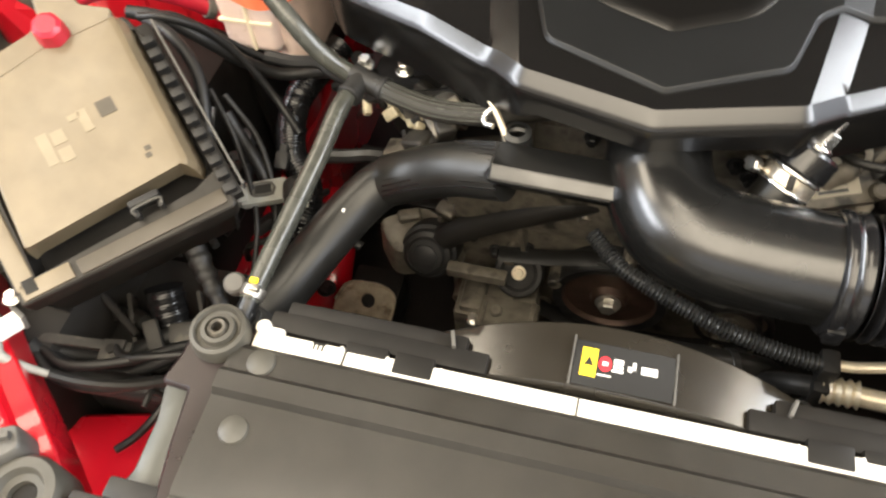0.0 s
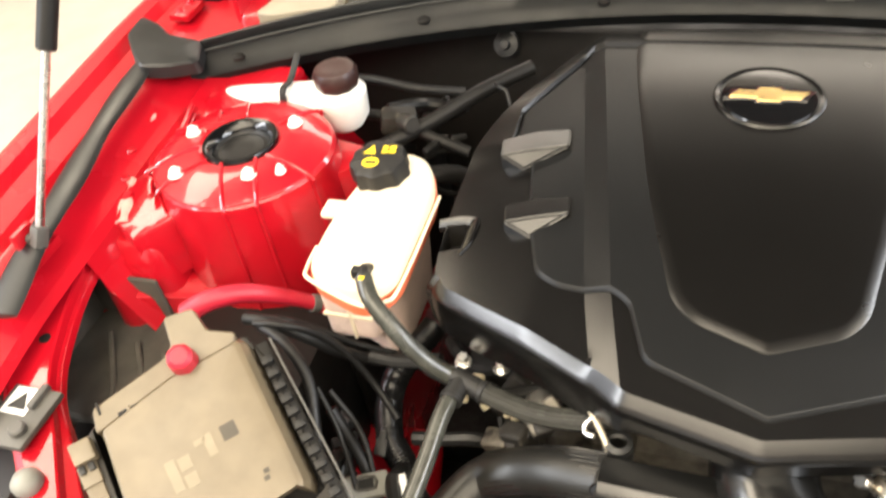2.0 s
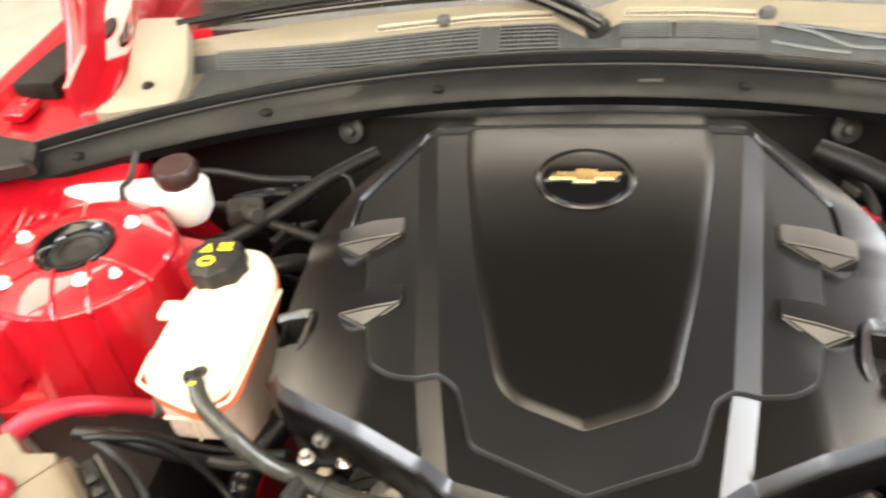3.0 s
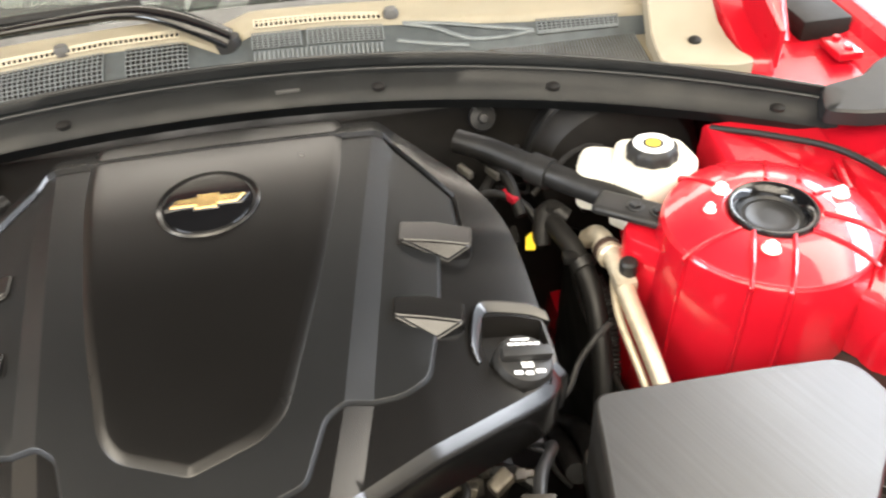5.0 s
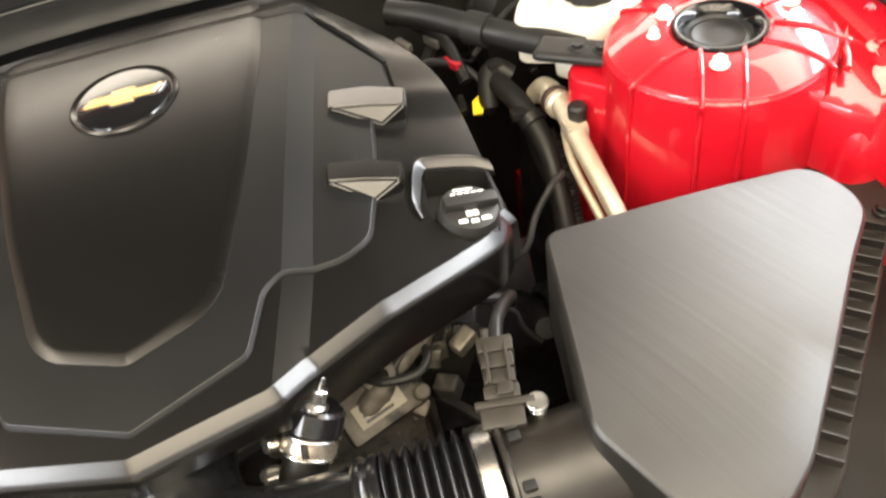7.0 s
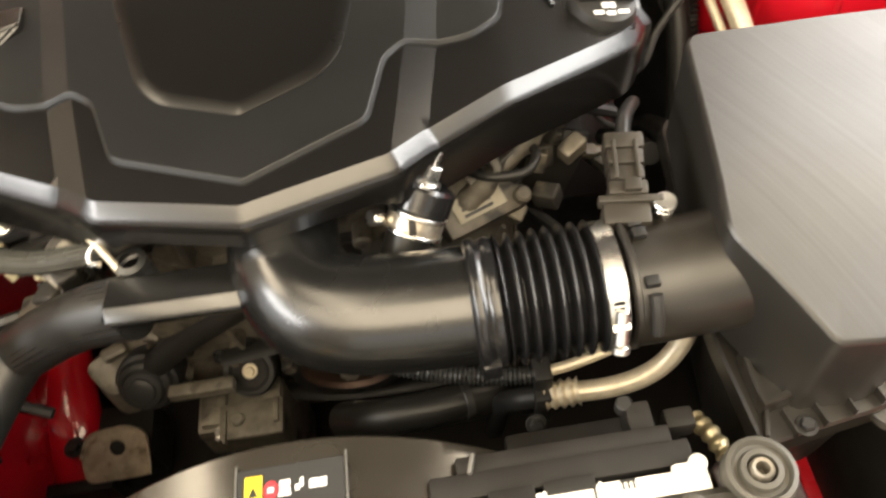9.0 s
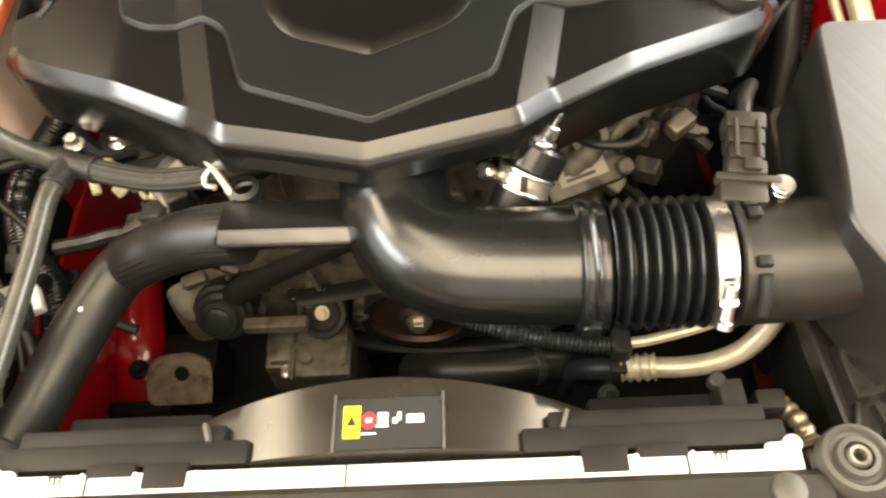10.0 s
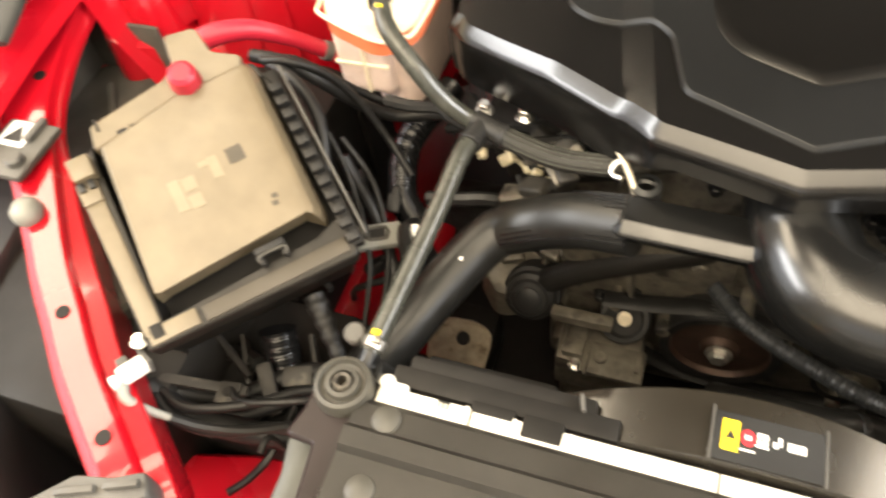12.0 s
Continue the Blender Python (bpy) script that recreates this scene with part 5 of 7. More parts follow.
part("lower_tank", plate([q.lerp(Vector((-0.390, 0.675)), 0.30) for q in top_out], lambda x, y: 0.835, ((0.006, -0.002), (0.004, -0.06), (0.0, -0.12)), (), 0.02, bottom=True), CLEAR, tank)
lobe = box((-0.4155, 0.5850, 0.788), (0.062, 0.042, 0.086), 0.012, pose(0, 0, 0), seg=4)
part("sump", lobe, CLEAR, tank, "clear lower sump")
part("seam", merge(box((-0.412, 0.5640, 0.790), (0.004, 0.006, 0.080), 0.0015), box((-0.4155, 0.5640, 0.786), (0.060, 0.005, 0.004), 0.0015)), TANK, tank)
part("seam", tube([(-0.452, 0.600, 0.8525), (-0.450, 0.568, 0.8525), (-0.440, 0.552, 0.8525), (-0.375, 0.5265, 0.8525), (-0.350, 0.535, 0.8525), (-0.341, 0.560, 0.8525), (-0.3405, 0.70, 0.8525)], 0.0022, 8, 6), TANK, tank, "moulded tank seam")
part("ear", box((-0.448, 0.652, 0.862), (0.028, 0.026, 0.008), 0.003), TANK, tank)
CAPM = plane_frame((-0.408, 0.706, 0.872), (1, 0, 0.05), (0, 1, 0.1))
cap = part("cap", lathe([(0, 0.030), (0.026, 0.030), (0.031, 0.027), (0.033, 0.018), (0.033, 0.004), (0.028, 0.0)], 64, CAPM, lambda a: 1 + 0.045 * math.cos(9 * a)), BLACK, tank, "black fluted screw cap with yellow symbols")
part("neck", lathe([(0.028, -0.004), (0.028, 0.004)], 32, CAPM), TANK, tank)
part("symbol", flat_shape([(-0.018, 0.004), (-0.002, 0.004), (-0.008, 0.018)], 0.0302, 0.0004, CAPM), YELLOW, cap)
for r in (rect(0.004, 0.006, 0.012, 0.010), rect(0.013, 0.006, 0.021, 0.010), rect(0.004, 0.012, 0.010, 0.018), rect(0.012, 0.012, 0.020, 0.018)):
    part("symbol", flat_shape(r, 0.0302, 0.0004, CAPM), YELLOW, cap)
part("symbol", flat_shape([(-0.004 + 0.010 * math.cos(a), -0.010 + 0.008 * math.sin(a)) for a in (2 * math.pi * k / 20 for k in range(20))], 0.0302, 0.0004, CAPM), YELLOW, cap)
part("symbol", flat_shape(rect(-0.010, -0.0125, 0.003, -0.008), 0.0306, 0.0004, CAPM), BLK, cap)
part("paint_mark", box((-0.364, 0.528, 0.8915), (0.006, 0.004, 0.003), 0.001), YELLOW, tank, "yellow paint mark")
part("nozzle", merge(tube([(-0.372, 0.560, 0.872), (-0.370, 0.545, 0.884), (-0.364, 0.530, 0.884)], 0.006, 10), box((-0.372, 0.541, 0.884), (0.016, 0.010, 0.012), 0.002)), BLACK, tank)

# ---- coolant hoses ----
h1 = thing("coolant_hose", (-0.28, 0.50, 0.79), "thin grey coolant hose with a plastic tee", "hose")
part("upper_run", tube([(-0.366, 0.535, 0.886), (-0.352, 0.515, 0.876), (-0.325, 0.500, 0.852), (-0.300, 0.494, 0.824), (-0.276, 0.495, 0.803), (-0.262, 0.493, 0.799)], 0.0088, 14), CLEARHOSE, h1)
part("lower_run", tube([(-0.266, 0.484, 0.800), (-0.272, 0.452, 0.799), (-0.276, 0.40, 0.789), (-0.282, 0.340, 0.779), (-0.286, 0.300, 0.773), (-0.291, 0.262, 0.764)], 0.0088, 14), CLEARHOSE, h1)
part("braided_run", tube([(-0.255, 0.490, 0.799), (-0.225, 0.480, 0.797), (-0.19, 0.473, 0.794), (-0.15, 0.470, 0.798), (-0.12, 0.475, 0.80), (-0.08, 0.50, 0.79)], 0.0098, 14), BRAID, h1, "braided sleeve")
BR = [Vector(q) for q in ((-0.255, 0.490, 0.799), (-0.225, 0.480, 0.797), (-0.19, 0.473, 0.794), (-0.15, 0.470, 0.798), (-0.12, 0.475, 0.80))]
for k in range(7):
    a = math.radians(12 + 24 * k)
    part("sleeve_line", tube([q + Vector((0.0, -0.0097 * math.cos(a), 0.0097 * math.sin(a))) for q in BR], 0.0009, 5), CLEARHOSE, h1)
part("tee", merge(tube([(-0.272, 0.496, 0.802), (-0.235, 0.483, 0.797)], 0.0105, 14, 4), tube([(-0.263, 0.494, 0.800), (-0.268, 0.470, 0.7995)], 0.0108, 14, 4)), BLACK, h1)
for a, b in (((-0.2675, 0.473, 0.800), (-0.2685, 0.467, 0.800)), ((-0.243, 0.486, 0.798), (-0.237, 0.484, 0.798))):
    part("clip", cyl(a, b, 0.0118, 18, 0.001), BLACK, h1)
part("end_clamp", merge(cyl((-0.2890, 0.2735, 0.7675), (-0.2905, 0.2640, 0.7650), 0.0102, 18, 0.001), box((-0.286, 0.268, 0.7755), (0.009, 0.006, 0.006), 0.0015)), PLATEDCLIP, h1)
part("end_mark", box((-0.2880, 0.2740, 0.7775), (0.007, 0.005, 0.003), 0.001), YELLOW, h1, "yellow paint mark")
part("fitting", merge(cyl((-0.2905, 0.264, 0.764), (-0.2935, 0.246, 0.756), 0.0078, 14, 0.001), hexnut((-0.2925, 0.252, 0.752), 0.0085, 0.010)), STEEL, h1)

h2 = thing("radiator_hose", (-0.25, 0.38, 0.68), "thick black upper radiator hose with a ribbed sleeve", "hose")
HP = [(-0.326, 0.268, 0.668), (-0.303, 0.312, 0.686), (-0.270, 0.378, 0.707), (-0.246, 0.418, 0.720), (-0.226, 0.434, 0.730)]
part("hose", tube(HP + [(-0.19, 0.436, 0.750)], 0.0235, 24), HOSEB, h2)
part("sleeve", tube([(-0.226, 0.434, 0.731), (-0.19, 0.435, 0.750), (-0.155, 0.429, 0.770), (-0.11, 0.420, 0.786)], 0.0250, 28), HOSEB, h2, "ribbed sleeve")
for k in range(14):
    a = math.radians(14 + 11.5 * k)
    d = Vector((0.0, -math.cos(a) * 0.0252, math.sin(a) * 0.0252))
    part("sleeve_rib", tube([Vector(q) + d for q in ((-0.226, 0.434, 0.731), (-0.19, 0.435, 0.750), (-0.155, 0.429, 0.770), (-0.115, 0.421, 0.785))], 0.0011, 6), BELLOW, h2)
part("mark", box((-0.257, 0.392, 0.734), (0.003, 0.012, 0.002), 0.0005, None), PRINT, h2)
part("end", cyl((-0.310, 0.300, 0.681), (-0.324, 0.272, 0.669), 0.026, 24, 0.002), BLACK, h2)


# ---- radiator and shroud ----
rad = thing("radiator", (0, 0.23, 0.40), "radiator with a pale top tank behind the front cover", "radiator")
part("core", box((0, 0.235, 0.55), (0.56, 0.03, 0.42), 0.004), STEEL, rad)
part("top_tank", box((0.006, 0.2250, 0.768), (0.548, 0.0150, 0.018), 0.002), RADI, rad, "cream top tank")
for s in (-1, 1):
    part("end_cap", merge(cyl((s * 0.268 + 0.006, 0.234, 0.755), (s * 0.268 + 0.006, 0.234, 0.784), 0.006, 16, 0.002), box((s * 0.260 + 0.006, 0.229, 0.777), (0.018, 0.014, 0.009), 0.003)), RADI, rad)
    part("seam", box((s * 0.20 + 0.006, 0.2250, 0.7772), (0.0015, 0.0135, 0.002), 0), STEEL, rad)
for s in (-1, 1):
    part("moulded_mark", merge(*[box((s * 0.222 + 0.006 + 0.0035 * k, 0.2285, 0.7772), (0.0012, 0.006, 0.0012), 0) for k in (-1, 0, 1)], box((s * 0.222 + 0.006, 0.2310, 0.7772), (0.010, 0.0014, 0.0014), 0)), STEEL, rad)
    part("clip_frame", tube([(0.006 + s * x, y, 0.7765) for x, y in ((0.126, 0.2320), (0.1275, 0.2210), (0.131, 0.2185), (0.163, 0.2185), (0.1665, 0.2210), (0.168, 0.2320))], 0.0013, 8, 4), RADI, rad)
    part("clip_frame", tube([(0.006 + s * x, y, 0.7765) for x, y in ((0.1675, 0.2325), (0.1690, 0.2285), (0.172, 0.2272), (0.200, 0.2272), (0.203, 0.2290), (0.2045, 0.2330))], 0.0012, 8, 4), RADI, rad)
part("seam", box((-0.018, 0.2250, 0.7772), (0.0012, 0.0135, 0.002), 0), STEEL, rad)
shroud = thing("fan_shroud", (0, 0.28, 0.60), "black fan shroud with an arched top behind the radiator", "fan shroud")


def shroud_z(x, y):
    return 0.780 - 0.04 * max(0, y - 0.246) - 1.5 * (x - 0.006) ** 2


arch = [(-0.155, 0.2405), (0.167, 0.2405)] + [(0.006 - x, 0.2935 - 0.95 * x * x) for x in (-0.165 + 0.33 * k / 24 for k in range(25))]
part("arched_top", plate([Vector(q) for q in arch], shroud_z, ((0.0015, -0.0015), (0.002, -0.004), (0.002, -0.06)), (), 0.012), FAN, shroud)
for s in (-1, 1):
    cx = 0.006 + s * 0.182
    part("side_step", box((cx, 0.2465, 0.7605), (0.176, 0.018, 0.022), 0.003), DARK, shroud)
    part("rear_ledge", box((cx + s * 0.005, 0.2615, 0.7560), (0.148, 0.014, 0.022), 0.003), DARK, shroud)
    part("step_tab", box((0, 0, 0), (0.003, 0.014, 0.010), 0.001, pose(cx - s * 0.058, 0.2600, 0.7705, 0, 0, -18 * s)), GREYP, shroud)
    part("side_wall", box((cx + s * 0.03, 0.295, 0.64), (0.12, 0.03, 0.10), 0.006), DARK, shroud)
    part("hook", merge(box((0.006 + s * 0.147, 0.2295, 0.7745), (0.031, 0.018, 0.007), 0.002), box((0.006 + s * 0.185, 0.2340, 0.7740), (0.034, 0.010, 0.007), 0.002)), DARK, shroud)
part("back", box((0.006, 0.30, 0.48), (0.54, 0.05, 0.28), 0.01), DARK, shroud)
SH = plane_frame((0.010, 0.2605, 0.7795), (1, 0, 0), (0, 1, -0.04))
for x in (-0.0375, 0.0375):
    part("label_edge", box((x, 0.0, 0.0005), (0.0016, 0.042, 0.002), 0.0005, SH), GREYP, shroud)
label = thing("warning_label", (0.01, 0.26, 0.777), "black warning label with yellow field and white symbols on the shroud", "label")
part("backing", flat_shape(rect(-0.036, -0.020, 0.036, 0.017), 0.0008, 0.0004, SH), BLK, label)
part("yellow_field", flat_shape(rect(-0.031, -0.012, -0.0195, 0.0115), 0.0013, 0.0004, SH), YELLOW, label)
part("symbol", flat_shape([(-0.0288, -0.003), (-0.0217, -0.003), (-0.02525, 0.0045)], 0.0018, 0.0003, SH), BLK, label)
part("symbol", flat_shape([(-0.0135 + 0.0048 * math.cos(a), 0.0005 + 0.0062 * math.sin(a)) for a in (2 * math.pi * k / 20 for k in range(20))], 0.0013, 0.0004, SH), REDP, label)
part("symbol", flat_shape(rect(-0.0155, -0.001, -0.0115, 0.002), 0.0018, 0.0003, SH), PRINT, label)
for r in (rect(-0.0075, -0.002, -0.0045, 0.001), rect(-0.0035, -0.002, -0.0005, 0.001), rect(-0.0075, 0.002, -0.0005, 0.006), rect(-0.0085, -0.0045, 0.0, -0.003), rect(0.003, -0.002, 0.006, 0.002), rect(0.0062, 0.0, 0.0085, 0.006),
          rect(0.0125, -0.002, 0.0185, 0.004), rect(0.019, -0.002, 0.024, 0.004), rect(-0.0185, -0.0095, -0.0085, -0.0085)):
    part("symbol", flat_shape(r, 0.0013, 0.0004, SH), PRINT, label)

# front cover of the radiator with push pins
front = thing("radiator_cover", (0, 0.1, 0.77), "long black plastic radiator cover with round push pins", "radiator cover")


def front_sheet(x):
    return [(-0.12, 0.70), (-0.02, 0.772), (0.085, 0.782), (0.098, 0.778), (0.102, 0.7805), (0.135, 0.7825), (0.172, 0.7835), (0.176, 0.7885), (0.190, 0.789), (0.194, 0.7845), (0.212, 0.784), (0.217, 0.780), (0.2175, 0.755)]


part("sheet", strip_arc(-0.278, 0.290, 8, front_sheet), RADCOVER, front, sharp=30)
for s in (-1, 1):
    for y, z in ((0.150, 0.7835), (0.203, 0.785), (0.06, 0.781)):
        part("push_pin", lathe([(0, 0.0042), (0.006, 0.0037), (0.0105, 0.0015), (0.0115, -0.001)], 20, Matrix.Translation((0.006 + s * 0.257, y, z))), BUSH, front)

for s in (-1, 1):
    mx = 0.008 + s * 0.301
    mount = thing("radiator_mount", (mx, 0.22, 0.74), "dark bracket arm with a round rubber radiator mount", "mount", "radiator mounts")
    M = Matrix.Translation((mx, 0.221, 0.778))
    part("bush", lathe([(0.0085, 0.006), (0.0095, 0.013), (0.0130, 0.0125), (0.0142, 0.008), (0.0168, 0.0085), (0.0188, 0.012), (0.0218, 0.011), (0.0232, 0.006), (0.0236, -0.012)], 40, M), BUSH, mount, "grey rubber bush")
    part("sleeve", lathe([(0.0, 0.002), (0.0040, 0.002), (0.0044, 0.014), (0.0065, 0.0145), (0.0078, 0.012), (0.0082, 0.004)], 24, M), ALU, mount)
    # tongue under the bush, running on as a narrow raised arm; a lower pale flange beside it
    arm = plate([(mx + s * x, y) for x, y in rounded([(-0.0225, 0.232), (0.0225, 0.232), (0.0235, 0.20), (0.0290, 0.178), (0.0060, 0.1765), (0.0, 0.13), (-0.006, 0.095), (-0.018, -0.06), (-0.030, -0.06), (-0.026, 0.118), (-0.0205, 0.174)], 0.0035)],
                lambda x, y: 0.776 - 0.03 * max(0, 0.12 - y), ((0.0015, -0.001), (0.003, -0.003), (0.003, -0.03)), (), 0.03)
    part("arm", arm, ARMP, mount, "dark glossy bracket arm", 25)
    flange = plate([(mx + s * x, y) for x, y in rounded([(0.0270, 0.1765), (0.0055, 0.1765), (-0.0005, 0.13), (-0.006, 0.095), (-0.010, 0.05), (0.030, 0.05), (0.034, 0.085), (0.0225, 0.110), (0.0215, 0.150)], 0.004)],
                   lambda x, y: 0.7715 - 0.10 * max(0, 0.165 - y), ((0.0015, -0.001), (0.003, -0.004), (0.003, -0.02)), (), 0.02)
    part("flange", flange, FLANGEP, mount, "grey-green satin flange")
    part("tail", merge(box((mx + s * 0.014, 0.094, 0.770), (0.040, 0.016, 0.010), 0.003), box((mx + s * 0.032, 0.076, 0.768), (0.050, 0.022, 0.012), 0.004)), BLACK, mount)

# ---- fuse box ----
FB = plane_frame((-0.453, 0.238, 0.822), (0.099, 0.101, 0.006), (-0.081, 0.090, 0.056))
fuse = thing("fuse_box", (-0.45, 0.32, 0.70), "dark fuse box with a satin lid and red terminal cap", "fuse box")


def fb_plate(outline, z, rim, mat_, name, parent, label="", step=0.03, r=0.006):
    bm = plate(rounded(outline, r, 4), lambda x, y: z, rim, (), step)
    bm.transform(FB)
    return part(name, bm, mat_, parent, label, 30)


# The front edge is undercut so that the lid's side stays dark.
def lid_rim(w):
    return 3.2 if w.x > 0.6 else (-0.6 if w.y < -0.6 else 1.0)


LID = rounded([(0.0, 0.0, 0.003), (0.134, 0.008, 0.004), (0.138, 0.148, 0.003), (0.078, 0.146, 0.004), (0.010, 0.132, 0.003)], 0.004, 4)
bm = plate(LID, lambda x, y: 0.0, ((0.0006, -0.0003), (0.0018, -0.0016), (0.0035, -0.012), (0.0048, -0.034)), (), 0.03, lid_rim)
bm.transform(FB)
lid = part("lid", bm, BOXLID, fuse, "satin beige-grey lid", 12)
part("plug_rail", box((0.160, 0.058, -0.030), (0.014, 0.176, 0.016), 0.002, FB), DARK, fuse)
SMUDGE = mat("pale_moulding", (0.185, 0.150, 0.098), 0.45, bump=0.35, bscale=700, var=0.15, spec=0.6)
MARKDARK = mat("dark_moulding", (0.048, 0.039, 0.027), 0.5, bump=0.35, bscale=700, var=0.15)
for m_, u, v, w, h in ((MARKDARK, 0.096, 0.072, 0.014, 0.014), (SMUDGE, 0.080, 0.066, 0.008, 0.020), (SMUDGE, 0.072, 0.080, 0.010, 0.005), (SMUDGE, 0.043, 0.052, 0.009, 0.028), (SMUDGE, 0.054, 0.050, 0.011, 0.012), (SMUDGE, 0.054, 0.066, 0.011, 0.012), (MARKDARK, 0.114, 0.030, 0.005, 0.004), (MARKDARK, 0.112, 0.024, 0.005, 0.004)):
    part("moulded_mark", flat_shape(rect(u, v, u + w, v + h), 0.0, 0.0006, FB), m_, lid)
RIM = rounded([(-0.026, -0.033), (0.156, -0.037), (0.157, 0.0), (0.158, 0.127), (0.150, 0.158), (0.012, 0.152), (-0.006, 0.142), (-0.022, 0.120)], 0.004, 3)
WELL = [(-0.0085, -0.017), (0.022, -0.016), (0.132, -0.011), (0.1535, -0.003), (0.1545, 0.146), (0.0, 0.146), (-0.003, 0.140)]
bm = plate(RIM, lambda x, y: -0.020, ((0.0015, -0.0012), (0.0025, -0.006), (0.0025, -0.022), (-0.004, -0.024), (-0.008, -0.10)), [WELL + WELL[:1]], 0.02, None, [Vector(q) for q in WELL])
bm.transform(FB)
base = part("base", bm, BASEBOX, fuse, "dark base tray with a broad rim", 30)
# Left rim top in the lid's colour, painting its lit look.
part("lit_rim_strip", box((-0.0172, 0.042, -0.0193), (0.0155, 0.130, 0.003), 0.001, FB), BOXLID, base)
bm = bmesh.new()
hi_ = [bm.verts.new((u, v, -0.0202)) for u, v in WELL]
lo_ = [bm.verts.new((u, v, -0.060)) for u, v in WELL]
for i in range(len(WELL)):
    j = (i + 1) % len(WELL)
    bm.faces.new((hi_[i], hi_[j], lo_[j], lo_[i]))
bm.faces.new(lo_)
bm.transform(FB)
part("well", bm, DARK, base, "deep black gap round the lid", 30)
# Strip lighter than the base paints the lit top of the front rim.
part("lit_front_strip", box((0.088, -0.0265, -0.0193), (0.128, 0.0130, 0.003), 0.001, FB), MARKDARK, base)
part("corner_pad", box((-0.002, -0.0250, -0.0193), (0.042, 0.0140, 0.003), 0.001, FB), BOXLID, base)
part("corner_slot", box((-0.0145, -0.022, -0.0186), (0.010, 0.012, 0.003), 0.0005, FB), DARK, base)
rear_tray = fb_plate([(0.004, 0.135, 0.003), (0.024, 0.139), (0.078, 0.150, 0.004), (0.140, 0.152, 0.003), (0.143, 0.160, 0.003), (0.122, 0.174, 0.004), (0.119, 0.200, 0.003), (0.094, 0.204, 0.003), (0.090, 0.176, 0.004), (0.078, 0.167, 0.004), (0.008, 0.155, 0.003)], -0.004, ((0.0012, -0.001), (0.002, -0.006), (0.002, -0.05)), BOXLID, "terminal_cover", fuse)
part("pocket", box((0.035, 0.139, -0.006), (0.020, 0.0065, 0.006), 0.001, FB), DARK, rear_tray)
part("pocket_bar", box((0.035, 0.140, -0.004), (0.003, 0.008, 0.004), 0.0005, FB), BOXLID, rear_tray)
part("slot", box((0.012, 0.154, -0.006), (0.0022, 0.012, 0.006), 0.0, FB), DARK, rear_tray)
latch = part("latch", merge(box((0.094, -0.004, -0.010), (0.026, 0.006, 0.018), 0.002, FB), box((0.084, -0.010, -0.012), (0.004, 0.010, 0.012), 0.001, FB), box((0.104, -0.010, -0.012), (0.004, 0.010, 0.012), 0.001, FB)), BLACK, fuse)
part("latch_tongue", tube([FB @ Vector(q) for q in ((0.083, -0.0135, -0.004), (0.083, -0.0085, -0.0025), (0.105, -0.0085, -0.0025), (0.105, -0.0135, -0.004))], 0.0013, 8, 3), BUSH, latch)
latch2 = part("latch", merge(box((-0.014, 0.127, -0.012), (0.019, 0.020, 0.014), 0.002, FB), box((-0.017, 0.108, -0.0185), (0.017, 0.020, 0.006), 0.001, FB)), BOXLID, fuse)
for u in (-0.021, -0.0125):
    part("latch_slot", box((u, 0.1135, -0.015), (0.0055, 0.008, 0.006), 0.001, FB), BLK, latch2)
part("screw", hexnut(FB @ Vector((-0.034, -0.019, -0.036)), 0.0052, 0.007), METAL, fuse)
for i in range(12):
    v = -0.024 + 0.0135 * i
    part("plug_tab", box((0.1585, v, -0.0165), (0.011, 0.0075, 0.012), 0.002, FB), BLACK, fuse)
part("edge_strip", box((0.170, 0.060, -0.026), (0.0022, 0.17, 0.016), 0.0008, FB), GREYP, fuse)
knob = part("terminal_cap", lathe([(0, 0.022), (0.008, 0.022), (0.0115, 0.019), (0.0125, 0.012), (0.013, 0.0)], 28, FB @ Matrix.Translation((0.0935, 0.156, -0.004)), lambda a: 1 + 0.03 * math.cos(8 * a)), REDHOSE, fuse, "red terminal cap")

cable = thing("battery_cable", (-0.5, 0.53, 0.80), "thick cable in a glossy red sleeve beside the strut tower", "cable")
part("sleeve", tube([(-0.565, 0.498, 0.835), (-0.540, 0.508, 0.848), (-0.510, 0.530, 0.842), (-0.48, 0.555, 0.815), (-0.455, 0.575, 0.785), (-0.435, 0.585, 0.765)], lambda t: 0.0125 - 0.004 * min(1, t * 1.6), 14), REDHOSE, cable)
part("clip", cyl((-0.462, 0.570, 0.792), (-0.456, 0.576, 0.786), 0.0105, 16, 0.001), GREYP, cable)

# ---- harness beside the fuse box ----
def loom(pts, r, m=RUBBER, label="black wiring loom in the engine bay", ribs=False):
    ob = part("wiring_loom", tube(pts, (lambda t: r + 0.0006 * math.cos(2 * math.pi * 80 * t)) if ribs else r, 12, 70 if ribs else 8), BELLOW if ribs else m, sharp=60)
    return tagged(ob, label, "cable")


loom([(-0.50, 0.505, 0.832), (-0.465, 0.505, 0.830), (-0.435, 0.512, 0.805), (-0.412, 0.530, 0.765), (-0.385, 0.548, 0.735), (-0.35, 0.560, 0.732), (-0.31, 0.555, 0.745)], 0.0068)
loom([(-0.485, 0.498, 0.834), (-0.455, 0.500, 0.836), (-0.428, 0.515, 0.812), (-0.405, 0.525, 0.77), (-0.38, 0.52, 0.73), (-0.35, 0.50, 0.70)], 0.0042)
loom([(-0.49, 0.512, 0.826), (-0.46, 0.515, 0.826), (-0.44, 0.530, 0.80), (-0.41, 0.548, 0.76), (-0.37, 0.565, 0.73)], 0.0036)
